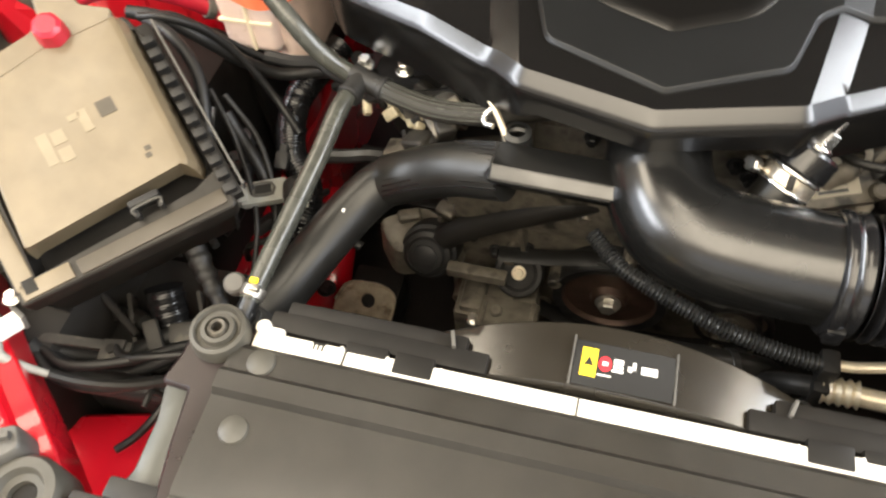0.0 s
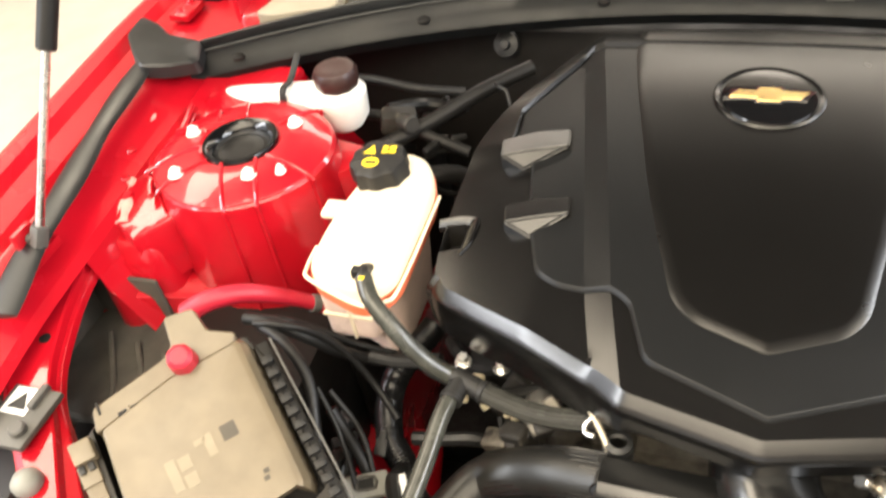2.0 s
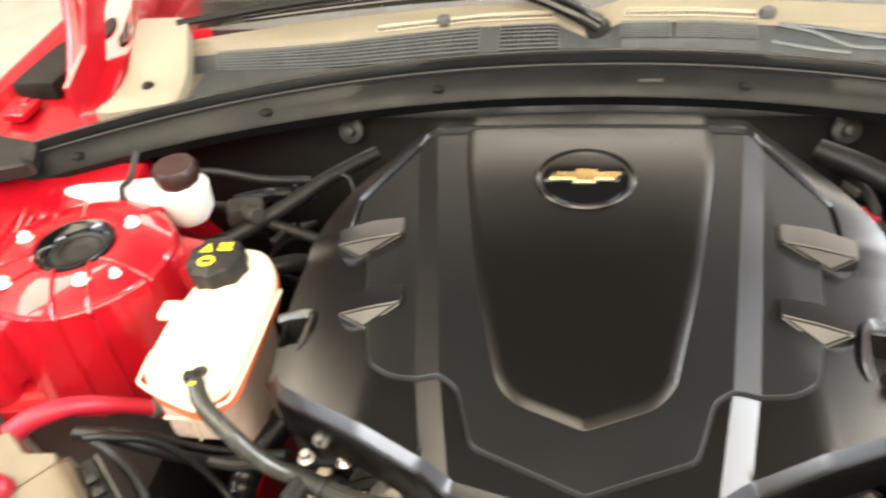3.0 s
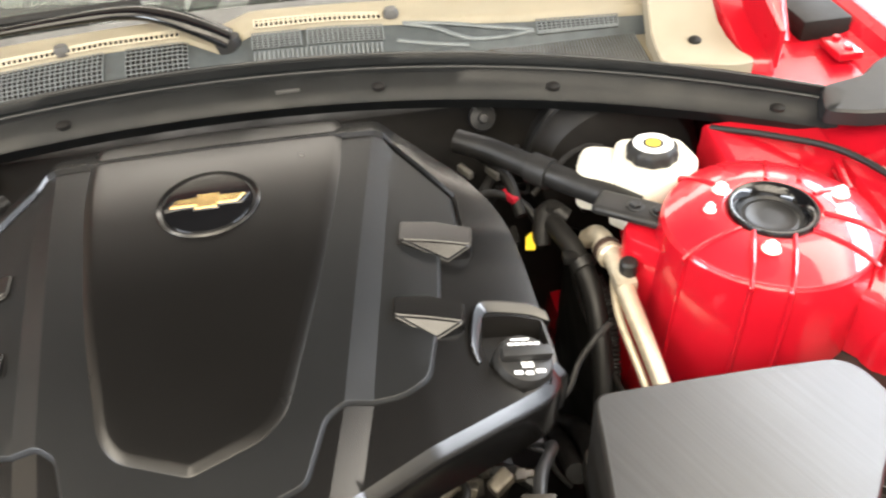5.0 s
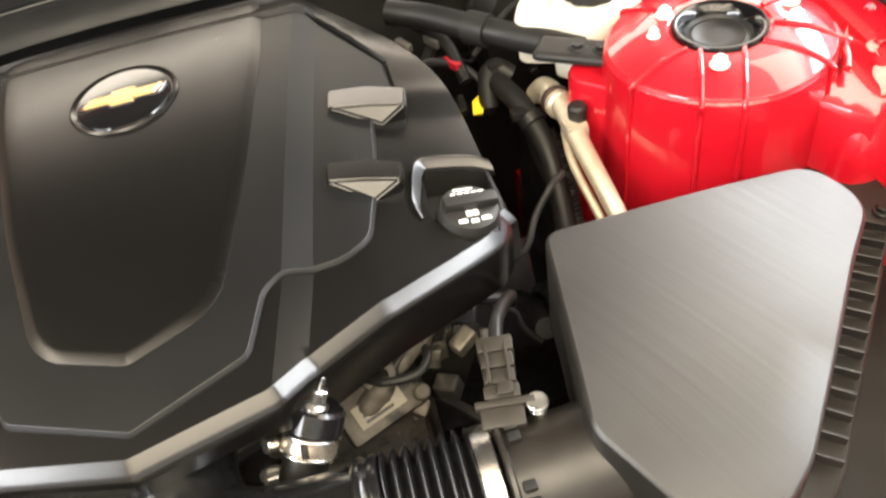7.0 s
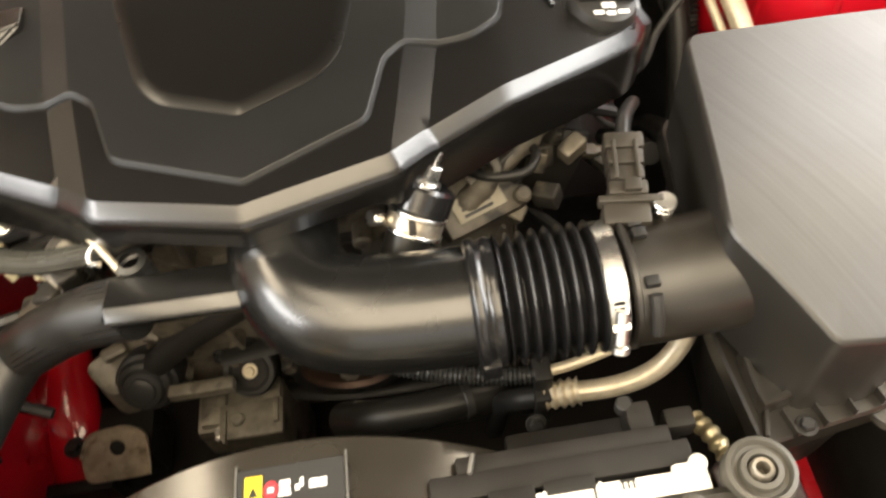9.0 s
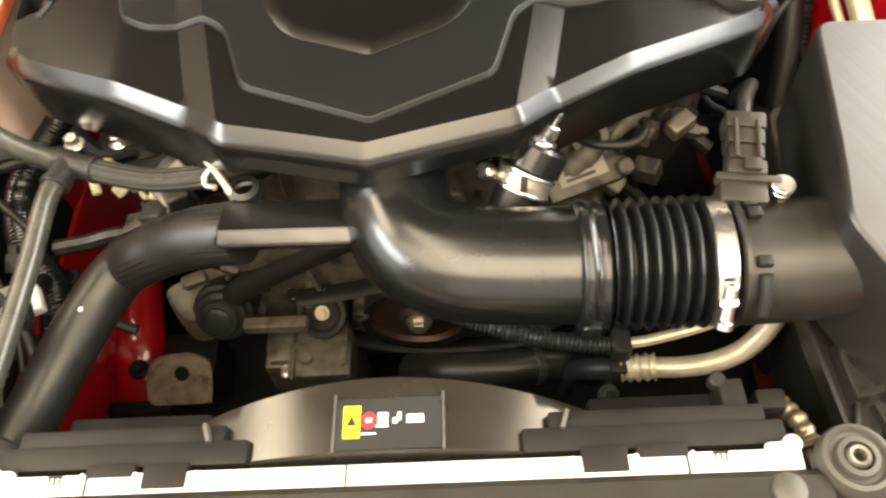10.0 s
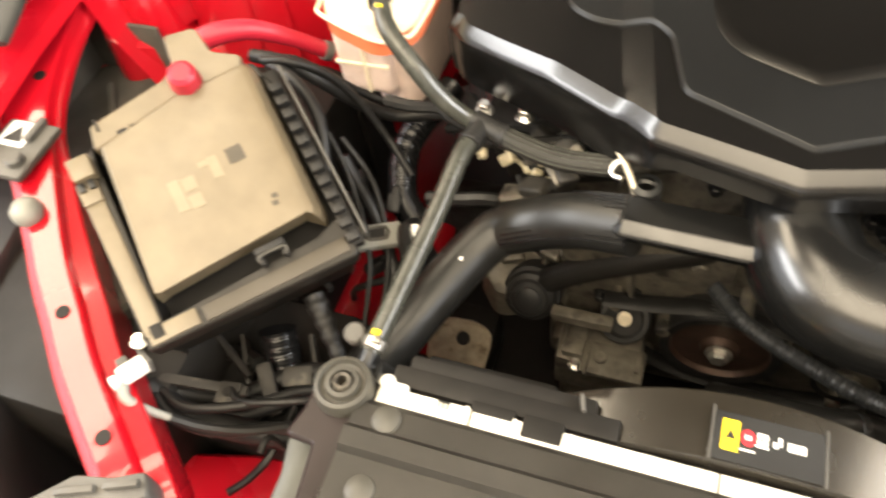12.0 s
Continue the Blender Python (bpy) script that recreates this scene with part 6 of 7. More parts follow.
loom([(-0.48, 0.50, 0.830), (-0.44, 0.48, 0.830), (-0.41, 0.455, 0.81), (-0.39, 0.41, 0.775), (-0.36, 0.36, 0.72)], 0.006)
loom([(-0.40, 0.46, 0.76), (-0.36, 0.43, 0.70), (-0.33, 0.38, 0.66), (-0.33, 0.31, 0.60)], 0.0065)
loom([(-0.415, 0.47, 0.78), (-0.385, 0.44, 0.745), (-0.355, 0.39, 0.70), (-0.345, 0.33, 0.66)], 0.0028)
loom([(-0.405, 0.475, 0.77), (-0.37, 0.455, 0.73), (-0.345, 0.41, 0.69), (-0.335, 0.35, 0.65)], 0.0032)
loom([(-0.485, 0.205, 0.70), (-0.45, 0.195, 0.705), (-0.40, 0.215, 0.70), (-0.36, 0.245, 0.69), (-0.33, 0.25, 0.68)], 0.0045)
loom([(-0.49, 0.20, 0.70), (-0.46, 0.185, 0.70), (-0.42, 0.185, 0.695), (-0.37, 0.205, 0.69), (-0.33, 0.215, 0.67)], 0.0055)
loom([(-0.43, 0.23, 0.69), (-0.41, 0.215, 0.70), (-0.38, 0.22, 0.705), (-0.345, 0.235, 0.70), (-0.335, 0.25, 0.68)], 0.0035)
loom([(-0.47, 0.20, 0.68), (-0.42, 0.215, 0.665), (-0.37, 0.245, 0.675), (-0.33, 0.255, 0.69), (-0.29, 0.26, 0.70)], 0.007)
loom([(-0.49, 0.21, 0.69), (-0.44, 0.23, 0.66), (-0.39, 0.27, 0.66), (-0.34, 0.28, 0.67)], 0.009)
loom([(-0.50, 0.205, 0.70), (-0.46, 0.198, 0.675), (-0.40, 0.205, 0.66), (-0.35, 0.215, 0.65)], 0.012)
low = thing("lower_hose", (0.11, 0.40, 0.5), "thick dark hose low behind the fan shroud", "hose")
part("hose", tube([(0.00, 0.43, 0.50), (0.04, 0.408, 0.54), (0.085, 0.402, 0.552), (0.13, 0.408, 0.545), (0.175, 0.42, 0.52), (0.20, 0.44, 0.46)], 0.019, 20), HOSEB, low)
part("clamp", cyl((0.128, 0.4075, 0.5455), (0.137, 0.4095, 0.5435), 0.0202, 24, 0.001), BLACK, low)
loom([(-0.42, 0.30, 0.68), (-0.40, 0.25, 0.62), (-0.43, 0.21, 0.55)], 0.018, RUBBER, "ribbed black conduit below the fuse box", True)
loom([(-0.34, 0.62, 0.72), (-0.37, 0.55, 0.70), (-0.36, 0.49, 0.68), (-0.33, 0.45, 0.66), (-0.34, 0.38, 0.60)], 0.016, RUBBER, "ribbed black conduit below the coolant hose", True)
conn = thing("connector_plug", (-0.475, 0.19, 0.76), "white wiring connector beside the tie bar", "connector")
part("plug", merge(box((0, 0, 0), (0.027, 0.014, 0.012), 0.003, pose(-0.4705, 0.1925, 0.7715, 0, 12, 64)), box((0, 0, 0), (0.007, 0.010, 0.009), 0.002, pose(-0.478, 0.1765, 0.774, 0, 12, 64))), WHITE, conn)
part("tail", tube([(-0.474, 0.178, 0.770), (-0.468, 0.170, 0.764), (-0.457, 0.170, 0.752), (-0.440, 0.173, 0.738)], lambda t: 0.0052 - 0.002 * t, 10), PALEGREY, conn)
part("collar", box((0, 0, 0), (0.004, 0.018, 0.015), 0.001, pose(-0.467, 0.203, 0.770, 0, 12, 64)), GREYP, conn)
part("lead", tube([(-0.440, 0.173, 0.738), (-0.42, 0.178, 0.722), (-0.39, 0.19, 0.705), (-0.36, 0.21, 0.69)], 0.0045, 8), RUBBER, conn)
part("clip", box((0, 0, 0), (0.010, 0.014, 0.012), 0.002, pose(-0.487, 0.196, 0.762, 0, 0, 50)), GREYP, conn)
lampb = thing("lamp_bracket", (-0.44, 0.095, 0.77), "grey plastic bracket with two ridges at the tie bar's end", "bracket")
part("plate", plate(rounded([(-0.484, 0.074), (-0.460, 0.100), (-0.432, 0.106), (-0.410, 0.117), (-0.400, 0.103), (-0.425, 0.075), (-0.45, 0.05)], 0.004), lambda x, y: 0.781, ((0.001, -0.001), (0.002, -0.004), (0.002, -0.03)), (), 0.02), GREYP, lampb)
for x, y, w in ((-0.452, 0.090, 0.030), (-0.420, 0.104, 0.026)):
    part("ridge", box((0, 0, 0), (w, 0.006, 0.007), 0.002, pose(x, y, 0.7835, 0, 0, 22)), GREYP, lampb)
clipc = thing("connector_plug", (-0.33, 0.40, 0.68), "pale square connector with a slot beside the radiator hose", "connector")
part("plug", merge(box((0, 0, 0), (0.020, 0.026, 0.016), 0.003, pose(-0.318, 0.412, 0.712, 10, 0, 25)), box((0, 0, 0), (0.010, 0.014, 0.020), 0.002, pose(-0.318, 0.412, 0.712, 10, 0, 25))), WHITE, clipc)
clipd = thing("connector_plug", (-0.37, 0.44, 0.68), "grey bracket with a slot behind the radiator hose", "bracket")
part("plug", merge(box((0, 0, 0), (0.046, 0.026, 0.010), 0.003, pose(-0.352, 0.410, 0.708, 8, 0, 24)), box((0, 0, 0), (0.012, 0.020, 0.012), 0.002, pose(-0.372, 0.401, 0.709, 8, 0, 24))), PALEGREY, clipd)
part("slot_frame", tube([pose(-0.352, 0.410, 0.714, 8, 0, 24) @ Vector(q) for q in ((-0.009, -0.006, 0), (0.009, -0.006, 0), (0.009, 0.006, 0), (-0.009, 0.006, 0), (-0.009, -0.006, 0))], 0.0018, 6, 2), BUSH, clipd)
part("slot", box((0, 0, 0), (0.016, 0.010, 0.002), 0, pose(-0.352, 0.410, 0.7136, 8, 0, 24)), DARK, clipd)
valve = thing("hose_fitting", (-0.35, 0.29, 0.72), "ribbed grey plastic hose fitting beside the mount", "fitting")
part("stem", tube([(-0.368, 0.310, 0.745), (-0.350, 0.290, 0.732), (-0.330, 0.268, 0.715)], lambda t: 0.010 - 0.005 * t + (0.0014 if int(t * 9) % 2 else 0), 16, 14), RUBBER, valve)
part("knob", cyl((-0.312, 0.279, 0.752), (-0.311, 0.276, 0.764), 0.0095, 18, 0.002), GREYP, valve)
tray = thing("battery_tray", (-0.44, 0.22, 0.62), "worn grey bracket and tray below the fuse box", "bracket")
part("bracket", merge(box((0, 0, 0), (0.085, 0.010, 0.006), 0.002, pose(-0.455, 0.222, 0.695, 0, 10, 10)), box((0, 0, 0), (0.022, 0.022, 0.014), 0.003, pose(-0.428, 0.222, 0.688, 0, 0, 10)), box((0, 0, 0), (0.014, 0.05, 0.010), 0.003, pose(-0.405, 0.245, 0.668, 20, 0, 35)), box((0, 0, 0), (0.03, 0.02, 0.012), 0.004, pose(-0.385, 0.265, 0.665, 15, 0, 20))), GRIME, tray)
part("bracket_hole", cyl((-0.428, 0.222, 0.693), (-0.428, 0.222, 0.6965), 0.0045, 14), DARK, tray)
for k in range(5):
    part("rib", box((0, 0, 0), (0.004, 0.07, 0.02), 0.001, pose(-0.44 + 0.022 * k, 0.262 + 0.006 * k, 0.655, 12, 0, 30)), GRIME, tray)
part("tray", box((-0.43, 0.28, 0.58), (0.16, 0.16, 0.12), 0.02, None), DARK, tray)

# ---- gas strut ----
gas = thing("hood_strut", (-0.758, 0.53, 0.87), "gas strut with a bright rod holding the hood up", "gas strut")
sa, sb, sc = Vector((-0.758, 0.532, 0.883)), Vector((-0.722, 0.634, 1.063)), Vector((-0.640, 0.86, 1.462))
part("rod", cyl(sa, sb, 0.0048, 16), METAL, gas)
part("cylinder", cyl(sb, sc, 0.0105, 20, 0.002), RUBBER, gas)
part("end_fitting", merge(box((0, 0, 0.004), (0.016, 0.016, 0.026), 0.004, along(sa, sb)), cyl(sa + Vector((-0.014, 0, 0)), sa, 0.006, 14)), GREYP, gas)
part("strut_foot", merge(box((-0.775, 0.532, 0.862), (0.035, 0.05, 0.014), 0.004), box((-0.778, 0.532, 0.880), (0.008, 0.03, 0.034), 0.003)), RED, car)

# ---- washer filler ----
wash = thing("washer_filler", (-0.6, 0.865, 0.80), "white washer-fluid filler neck with a dark cap behind the tower", "filler neck")
part("neck", tube([(-0.775, 0.890, 0.828), (-0.70, 0.880, 0.848), (-0.62, 0.868, 0.862), (-0.56, 0.862, 0.866), (-0.515, 0.868, 0.860)], lambda t: 0.019 + 0.013 * max(0, t - 0.55) / 0.45, 20, flat=0.8), WHITE, wash)
part("bowl", lathe([(0.024, -0.05), (0.034, -0.035), (0.036, 0.0), (0.030, 0.008), (0.024, 0.012)], 28, Matrix.Translation((-0.527, 0.868, 0.875))), WHITE, wash)
part("cap", lathe([(0.026, 0.008), (0.029, 0.014), (0.030, 0.030), (0.026, 0.036), (0.015, 0.037), (0, 0.034)], 32, Matrix.Translation((-0.527, 0.868, 0.875)), lambda a: 1 + 0.02 * math.cos(10 * a)), mat("dark_brown_plastic", (0.03, 0.012, 0.010), 0.35), wash, "dark brown cap")
part("strap", tube([(-0.597, 0.835, 0.850), (-0.598, 0.845, 0.886), (-0.597, 0.87, 0.888), (-0.594, 0.90, 0.91)], 0.005, 8, flat=0.5), BLACK, wash)

# ---- brake fluid reservoir ----
brake = thing("brake_reservoir", (0.51, 0.9, 0.78), "white brake fluid tank with a black cap and yellow disc", "brake fluid tank")
part("tank", plate(rounded([(0.474, 0.866, 0.006), (0.503, 0.832, 0.005), (0.552, 0.836, 0.006), (0.572, 0.862, 0.006), (0.566, 0.906, 0.010), (0.495, 0.920, 0.010)], 0.006, 3), lambda x, y: 0.872, ((0.002, -0.001), (0.0045, -0.004), (0.0055, -0.010), (0.0050, -0.060), (0.002, -0.090)), (), 0.02, bottom=True), BRAKETANK, brake)
part("front_lobe", plate(rounded([(0.435, 0.885), (0.482, 0.862), (0.495, 0.915), (0.455, 0.93)], 0.014, 4), lambda x, y: 0.862, ((0.003, -0.002), (0.006, -0.008), (0.004, -0.06)), (), 0.02, bottom=True), BRAKETANK, brake)
BC = plane_frame((0.522, 0.876, 0.873), (1, 0, 0), (0, 1, -0.05))
bcap = part("cap", lathe([(0, 0.017), (0.025, 0.017), (0.0285, 0.014), (0.031, 0.008), (0.031, 0.0)], 64, BC, lambda a: 1 + 0.035 * math.cos(10 * a)), BLACK, brake, "black fluted cap")
part("print", lathe([(0.012, 0.0172), (0.024, 0.0172)], 40, BC), PRINT, bcap)
part("print", lathe([(0.0155, 0.0176), (0.0165, 0.0176)], 40, BC), BLK, bcap)
part("print", lathe([(0.0195, 0.0176), (0.0202, 0.0176)], 40, BC), BLK, bcap)
part("print", lathe([(0, 0.0178), (0.0085, 0.0178)], 32, BC), YELLOW, bcap)
part("print", lathe([(0.0085, 0.0176), (0.0125, 0.0176)], 32, BC), BLK, bcap)
master = tagged(part("brake_booster", lathe([(0, -0.03), (0.11, -0.02), (0.125, 0.0), (0.125, 0.05), (0.08, 0.07)], 40, along((0.53, 1.02, 0.76), (0.53, 1.15, 0.76))), DARK), "black round brake booster behind the brake fluid tank", "brake booster")
BO = along((0.53, 1.02, 0.76), (0.53, 1.15, 0.76))
part("rim", lathe([(0.124, 0.014), (0.129, 0.016), (0.129, 0.026), (0.124, 0.028)], 48, BO), STEEL, master, "folded steel rim")
part("hub", lathe([(0, -0.042), (0.028, -0.042), (0.032, -0.036), (0.034, -0.022)], 28, BO), STEEL, master)
for a in (0.8, 2.35, 3.9, 5.5):
    part("stud", cyl(BO @ Vector((0.07 * math.cos(a), 0.07 * math.sin(a), -0.034)), BO @ Vector((0.07 * math.cos(a), 0.07 * math.sin(a), -0.020)), 0.006, 12, 0.001), STEEL, master)

# strut braces
for s in (-1, 1):
    brace = thing("strut_brace", (s * 0.42, 0.88, 0.80), "black tubular strut brace bolted to the tower", "strut brace")
    if s > 0:
        pts = [(0.300, 1.010, 0.842), (0.345, 0.975, 0.840), (0.395, 0.922, 0.838), (0.45, 0.868, 0.836), (0.492, 0.825, 0.834)]
    else:
        pts = [(-0.300, 1.02, 0.83), (-0.36, 0.96, 0.825), (-0.42, 0.90, 0.81), (-0.50, 0.84, 0.79)]
    part("tube", tube(pts, 0.0165 if s > 0 else 0.011, 18), RUBBER, brace)
    if s > 0:
        part("collar", tube([(0.385, 0.933, 0.838), (0.405, 0.911, 0.838)], 0.0205, 20, 4), BLACK, brace)
        part("foot", box((0, 0, 0), (0.105, 0.042, 0.012), 0.008, pose(0.482, 0.800, 0.851, 0, 0, -36), 3), BLACK, brace)
        for p in ((0.478, 0.803, 0.857), (0.500, 0.788, 0.857)):
            part("bolt", hexnut(p, 0.007, 0.006), STEEL, brace)

# ---- air-conditioning line and hoses on the driver's side ----
ac = thing("refrigerant_line", (0.455, 0.75, 0.70), "pale aluminium refrigerant pipe with a dark valve cap", "pipe")
part("pipe", tube([(0.440, 0.850, 0.775), (0.447, 0.835, 0.793), (0.450, 0.80, 0.80), (0.450, 0.76, 0.796), (0.451, 0.72, 0.786), (0.456, 0.66, 0.765), (0.462, 0.60, 0.735), (0.465, 0.54, 0.70)], lambda t: 0.0125 - 0.0035 * t, 16), CREAMALU, ac)
part("second_pipe", tube([(0.443, 0.755, 0.785), (0.438, 0.715, 0.77), (0.444, 0.65, 0.745), (0.452, 0.58, 0.71)], 0.005, 12), CREAMALU, ac)
part("fitting", cyl((0.449, 0.815, 0.792), (0.450, 0.785, 0.797), 0.0165, 20, 0.003), CREAMALU, ac)
part("valve_block", box((0.452, 0.748, 0.792), (0.026, 0.028, 0.022), 0.005), CREAMALU, ac)
part("valve_cap", lathe([(0, 0.022), (0.008, 0.021), (0.0105, 0.018), (0.0105, 0.0), (0.008, -0.006)], 20, Matrix.Translation((0.457, 0.752, 0.800))), BLACK, ac, "black valve cap")
part("band", cyl((0.449, 0.806, 0.794), (0.450, 0.796, 0.796), 0.0178, 20, 0.001), RUSTY, ac)
hh = thing("heater_hose", (0.42, 0.78, 0.70), "black heater hose with clamps running down beside the engine", "hose")
part("hose", tube([(0.395, 0.905, 0.785), (0.405, 0.865, 0.785), (0.418, 0.825, 0.775), (0.428, 0.775, 0.745), (0.425, 0.715, 0.69), (0.415, 0.66, 0.63)], 0.0135, 16), RUBBER, hh)
part("corrugated", tube([(0.437, 0.80, 0.755), (0.443, 0.765, 0.735), (0.440, 0.72, 0.69), (0.432, 0.68, 0.63)], lambda t: 0.0085 + 0.0012 * math.cos(2 * math.pi * 34 * t), 14, 50), RUBBER, hh, sharp=60)
part("clamp", merge(cyl((0.420, 0.818, 0.772), (0.424, 0.805, 0.765), 0.0165, 18, 0.002), box((0.408, 0.815, 0.780), (0.02, 0.016, 0.012), 0.003)), STEEL, hh)
part("elbow", merge(tube([(0.385, 0.87, 0.76), (0.390, 0.885, 0.785), (0.402, 0.89, 0.80), (0.42, 0.88, 0.79)], 0.012, 14), box((0.402, 0.886, 0.806), (0.018, 0.014, 0.010), 0.003)), BLACK, hh)
tag = thing("dipstick_tag", (0.375, 0.874, 0.75), "yellow plastic pull tag with a white tip", "tag")
part("tab", flat_shape([(-0.010, -0.014), (0.002, -0.016), (0.009, 0.004), (0.012, 0.012), (0.002, 0.010), (-0.006, 0.004)], 0, 0.003, pose(0.372, 0.874, 0.765, 20, 0, 0)), YELLOW, tag)
part("tip", box((0.386, 0.885, 0.770), (0.010, 0.009, 0.006), 0.0015), PRINT, tag)
loom([(0.62, 0.93, 0.865), (0.68, 0.885, 0.872), (0.74, 0.82, 0.880), (0.775, 0.72, 0.876), (0.785, 0.60, 0.86), (0.78, 0.5, 0.84)], 0.0042, RUBBER, "thin black cable along the wing")
loom([(0.30, 0.93, 0.80), (0.34, 0.95, 0.79), (0.38, 0.94, 0.77), (0.40, 0.90, 0.74)], 0.006)
loom([(0.33, 1.02, 0.81), (0.36, 0.97, 0.80), (0.37, 0.92, 0.77)], 0.008)
for p, m_ in (((0.345, 0.985, 0.80), GREYP), ((0.36, 0.945, 0.785), REDHOSE), ((0.31, 1.01, 0.79), ALUP)):
    tagged(part("wiring_clip", box((0, 0, 0), (0.010, 0.030, 0.012), 0.003, pose(*p, 0, 0, 25)), m_), "small wiring clip at the firewall", "clip")
for x, y, z in ((0.345, 1.045, 0.85), (-0.345, 1.045, 0.85)):
    tagged(part("firewall_stud", merge(lathe([(0.02, 0), (0.018, 0.01), (0.008, 0.012), (0.006, 0.022), (0, 0.023)], 20, along((x, y + 0.02, z - 0.01), (x, y - 0.2, z + 0.1)))), STEEL), "dark threaded stud on the firewall", "stud")
# left rear clutter behind the tank
loom([(-0.60, 0.93, 0.85), (-0.52, 0.94, 0.85), (-0.44, 0.93, 0.845), (-0.38, 0.95, 0.83)], 0.006)
loom([(-0.58, 0.90, 0.81), (-0.50, 0.91, 0.81), (-0.42, 0.885, 0.80), (-0.36, 0.88, 0.78)], 0.008)
loom([(-0.48, 0.80, 0.78), (-0.42, 0.80, 0.79), (-0.37, 0.83, 0.78), (-0.34, 0.86, 0.74)], 0.013)
loom([(-0.335, 0.95, 0.845), (-0.325, 0.935, 0.85), (-0.315, 0.93, 0.845), (-0.305, 0.915, 0.82)], 0.0024, STEEL, "thin metal line behind the engine cover")
heat = thing("hose_connector", (-0.46, 0.9, 0.78), "dusty grey hose connector behind the coolant tank", "connector")
part("body", merge(box((0, 0, 0), (0.05, 0.035, 0.03), 0.008, pose(-0.465, 0.90, 0.81, 0, 10, 20)), cyl((-0.45, 0.88, 0.825), (-0.43, 0.865, 0.83), 0.012, 16, 0.002)), GRIME, heat)


# ---- engine under the cover ----
engine = thing("engine_block", (0, 0.7, 0.3), "greasy cast-aluminium engine front with brackets and bolts", "engine")
part("block", box((0, 0.80, 0.50), (0.44, 0.46, 0.50), 0.02), ALU, engine)
part("timing_cover", merge(box((0, 0.575, 0.52), (0.40, 0.04, 0.38), 0.012), box((-0.10, 0.56, 0.60), (0.20, 0.05, 0.12), 0.02), box((0.13, 0.56, 0.60), (0.16, 0.05, 0.14), 0.02)), ALU, engine)
for s in (-1, 1):
    vc = merge(box((0, 0, 0), (0.13, 0.40, 0.10), 0.02, pose(s * 0.20, 0.77, 0.755, 0, s * 18, 0)), box((0, 0, 0), (0.15, 0.06, 0.10), 0.02, pose(s * 0.20, 0.575, 0.72, 0, s * 18, 0)))
    part("cam_cover", vc, DARK, engine)
    for k in range(6):
        p = Vector((s * (0.245 + 0.008 * (k % 2)), 0.58 + 0.045 * k, 0.765))
        part("bolt", hexnut(p, 0.006, 0.010), METAL, engine)
rng = random.Random(4)
for k in range(26):
    x, z = rng.uniform(-0.24, 0.24), rng.uniform(0.36, 0.74)
    if rng.random() < 0.5:
        part("boss", cyl((x, 0.575, z), (x, 0.535 - rng.uniform(0, 0.02), z), rng.uniform(0.007, 0.013), 14, 0.002), ALU, engine)
    else:
        part("bolt", hexnut((x, 0.55, z), 0.006, 0.012, (0, -1, 0)), STEEL, engine)
for k in range(14):
    x, z = rng.uniform(-0.22, 0.22), rng.uniform(0.40, 0.72)
    part("web", box((0, 0, 0), (0.006, 0.03, rng.uniform(0.05, 0.12)), 0.002, pose(x, 0.548, z, 0, rng.uniform(-50, 50), 0)), ALU, engine)
# upper front casting beside the covers
for s, y0, x0 in ((-1, 0.515, 0.232), (1, 0.545, 0.225)):
    lump = thing("engine_casting", (s * x0, y0, 0.70), "pale cast fitting with bolts under the cover edge", "casting")
    for k in range(11):
        d = Vector((rng.uniform(-0.055, 0.055), rng.uniform(-0.03, 0.035), rng.uniform(-0.03, 0.035)))
        p = Vector((s * x0, y0, 0.735)) + d
        sz = (rng.uniform(0.018, 0.04), rng.uniform(0.016, 0.03), rng.uniform(0.018, 0.034))
        if p.x < -0.245:
            continue
        if s > 0:
            sz = tuple(0.62 * q for q in sz)
        part("lug", box((0, 0, 0), sz, 0.18 * min(sz), pose(*p, rng.uniform(-30, 30), rng.uniform(-30, 30), rng.uniform(-40, 40)), 3), ALU if k % 4 == 0 else GRIME, lump)
    part("port", lathe([(0.010, 0.02), (0.016, 0.02), (0.018, 0.0), (0.018, -0.03)], 20, along((s * (x0 - 0.045), y0 - 0.01, 0.76), (s * (x0 - 0.05), y0 - 0.10, 0.80))), ALUP, lump)
    for k in range(3):
        part("bolt", hexnut((s * (x0 - 0.04 + 0.04 * k), y0 + 0.01, 0.785), 0.006, 0.012), METAL, lump)


crumb = thing("engine_casting", (-0.24, 0.51, 0.72), "cream knobbly casting under the braided hose", "casting")
for k in range(16):
    t = k / 15
    p = Vector((-0.278, 0.530, 0.738)).lerp(Vector((-0.185, 0.492, 0.732)), t) + Vector((rng.uniform(-0.006, 0.006), rng.uniform(-0.012, 0.012), rng.uniform(-0.008, 0.008)))
    sz = [rng.uniform(0.008, 0.018) for _ in range(3)]
    part("lug", box((0, 0, 0), sz, min(sz) * 0.35, pose(*p, rng.uniform(-40, 40), rng.uniform(-40, 40), rng.uniform(-60, 60)), 3), CREAM if k % 3 else STEEL, crumb)


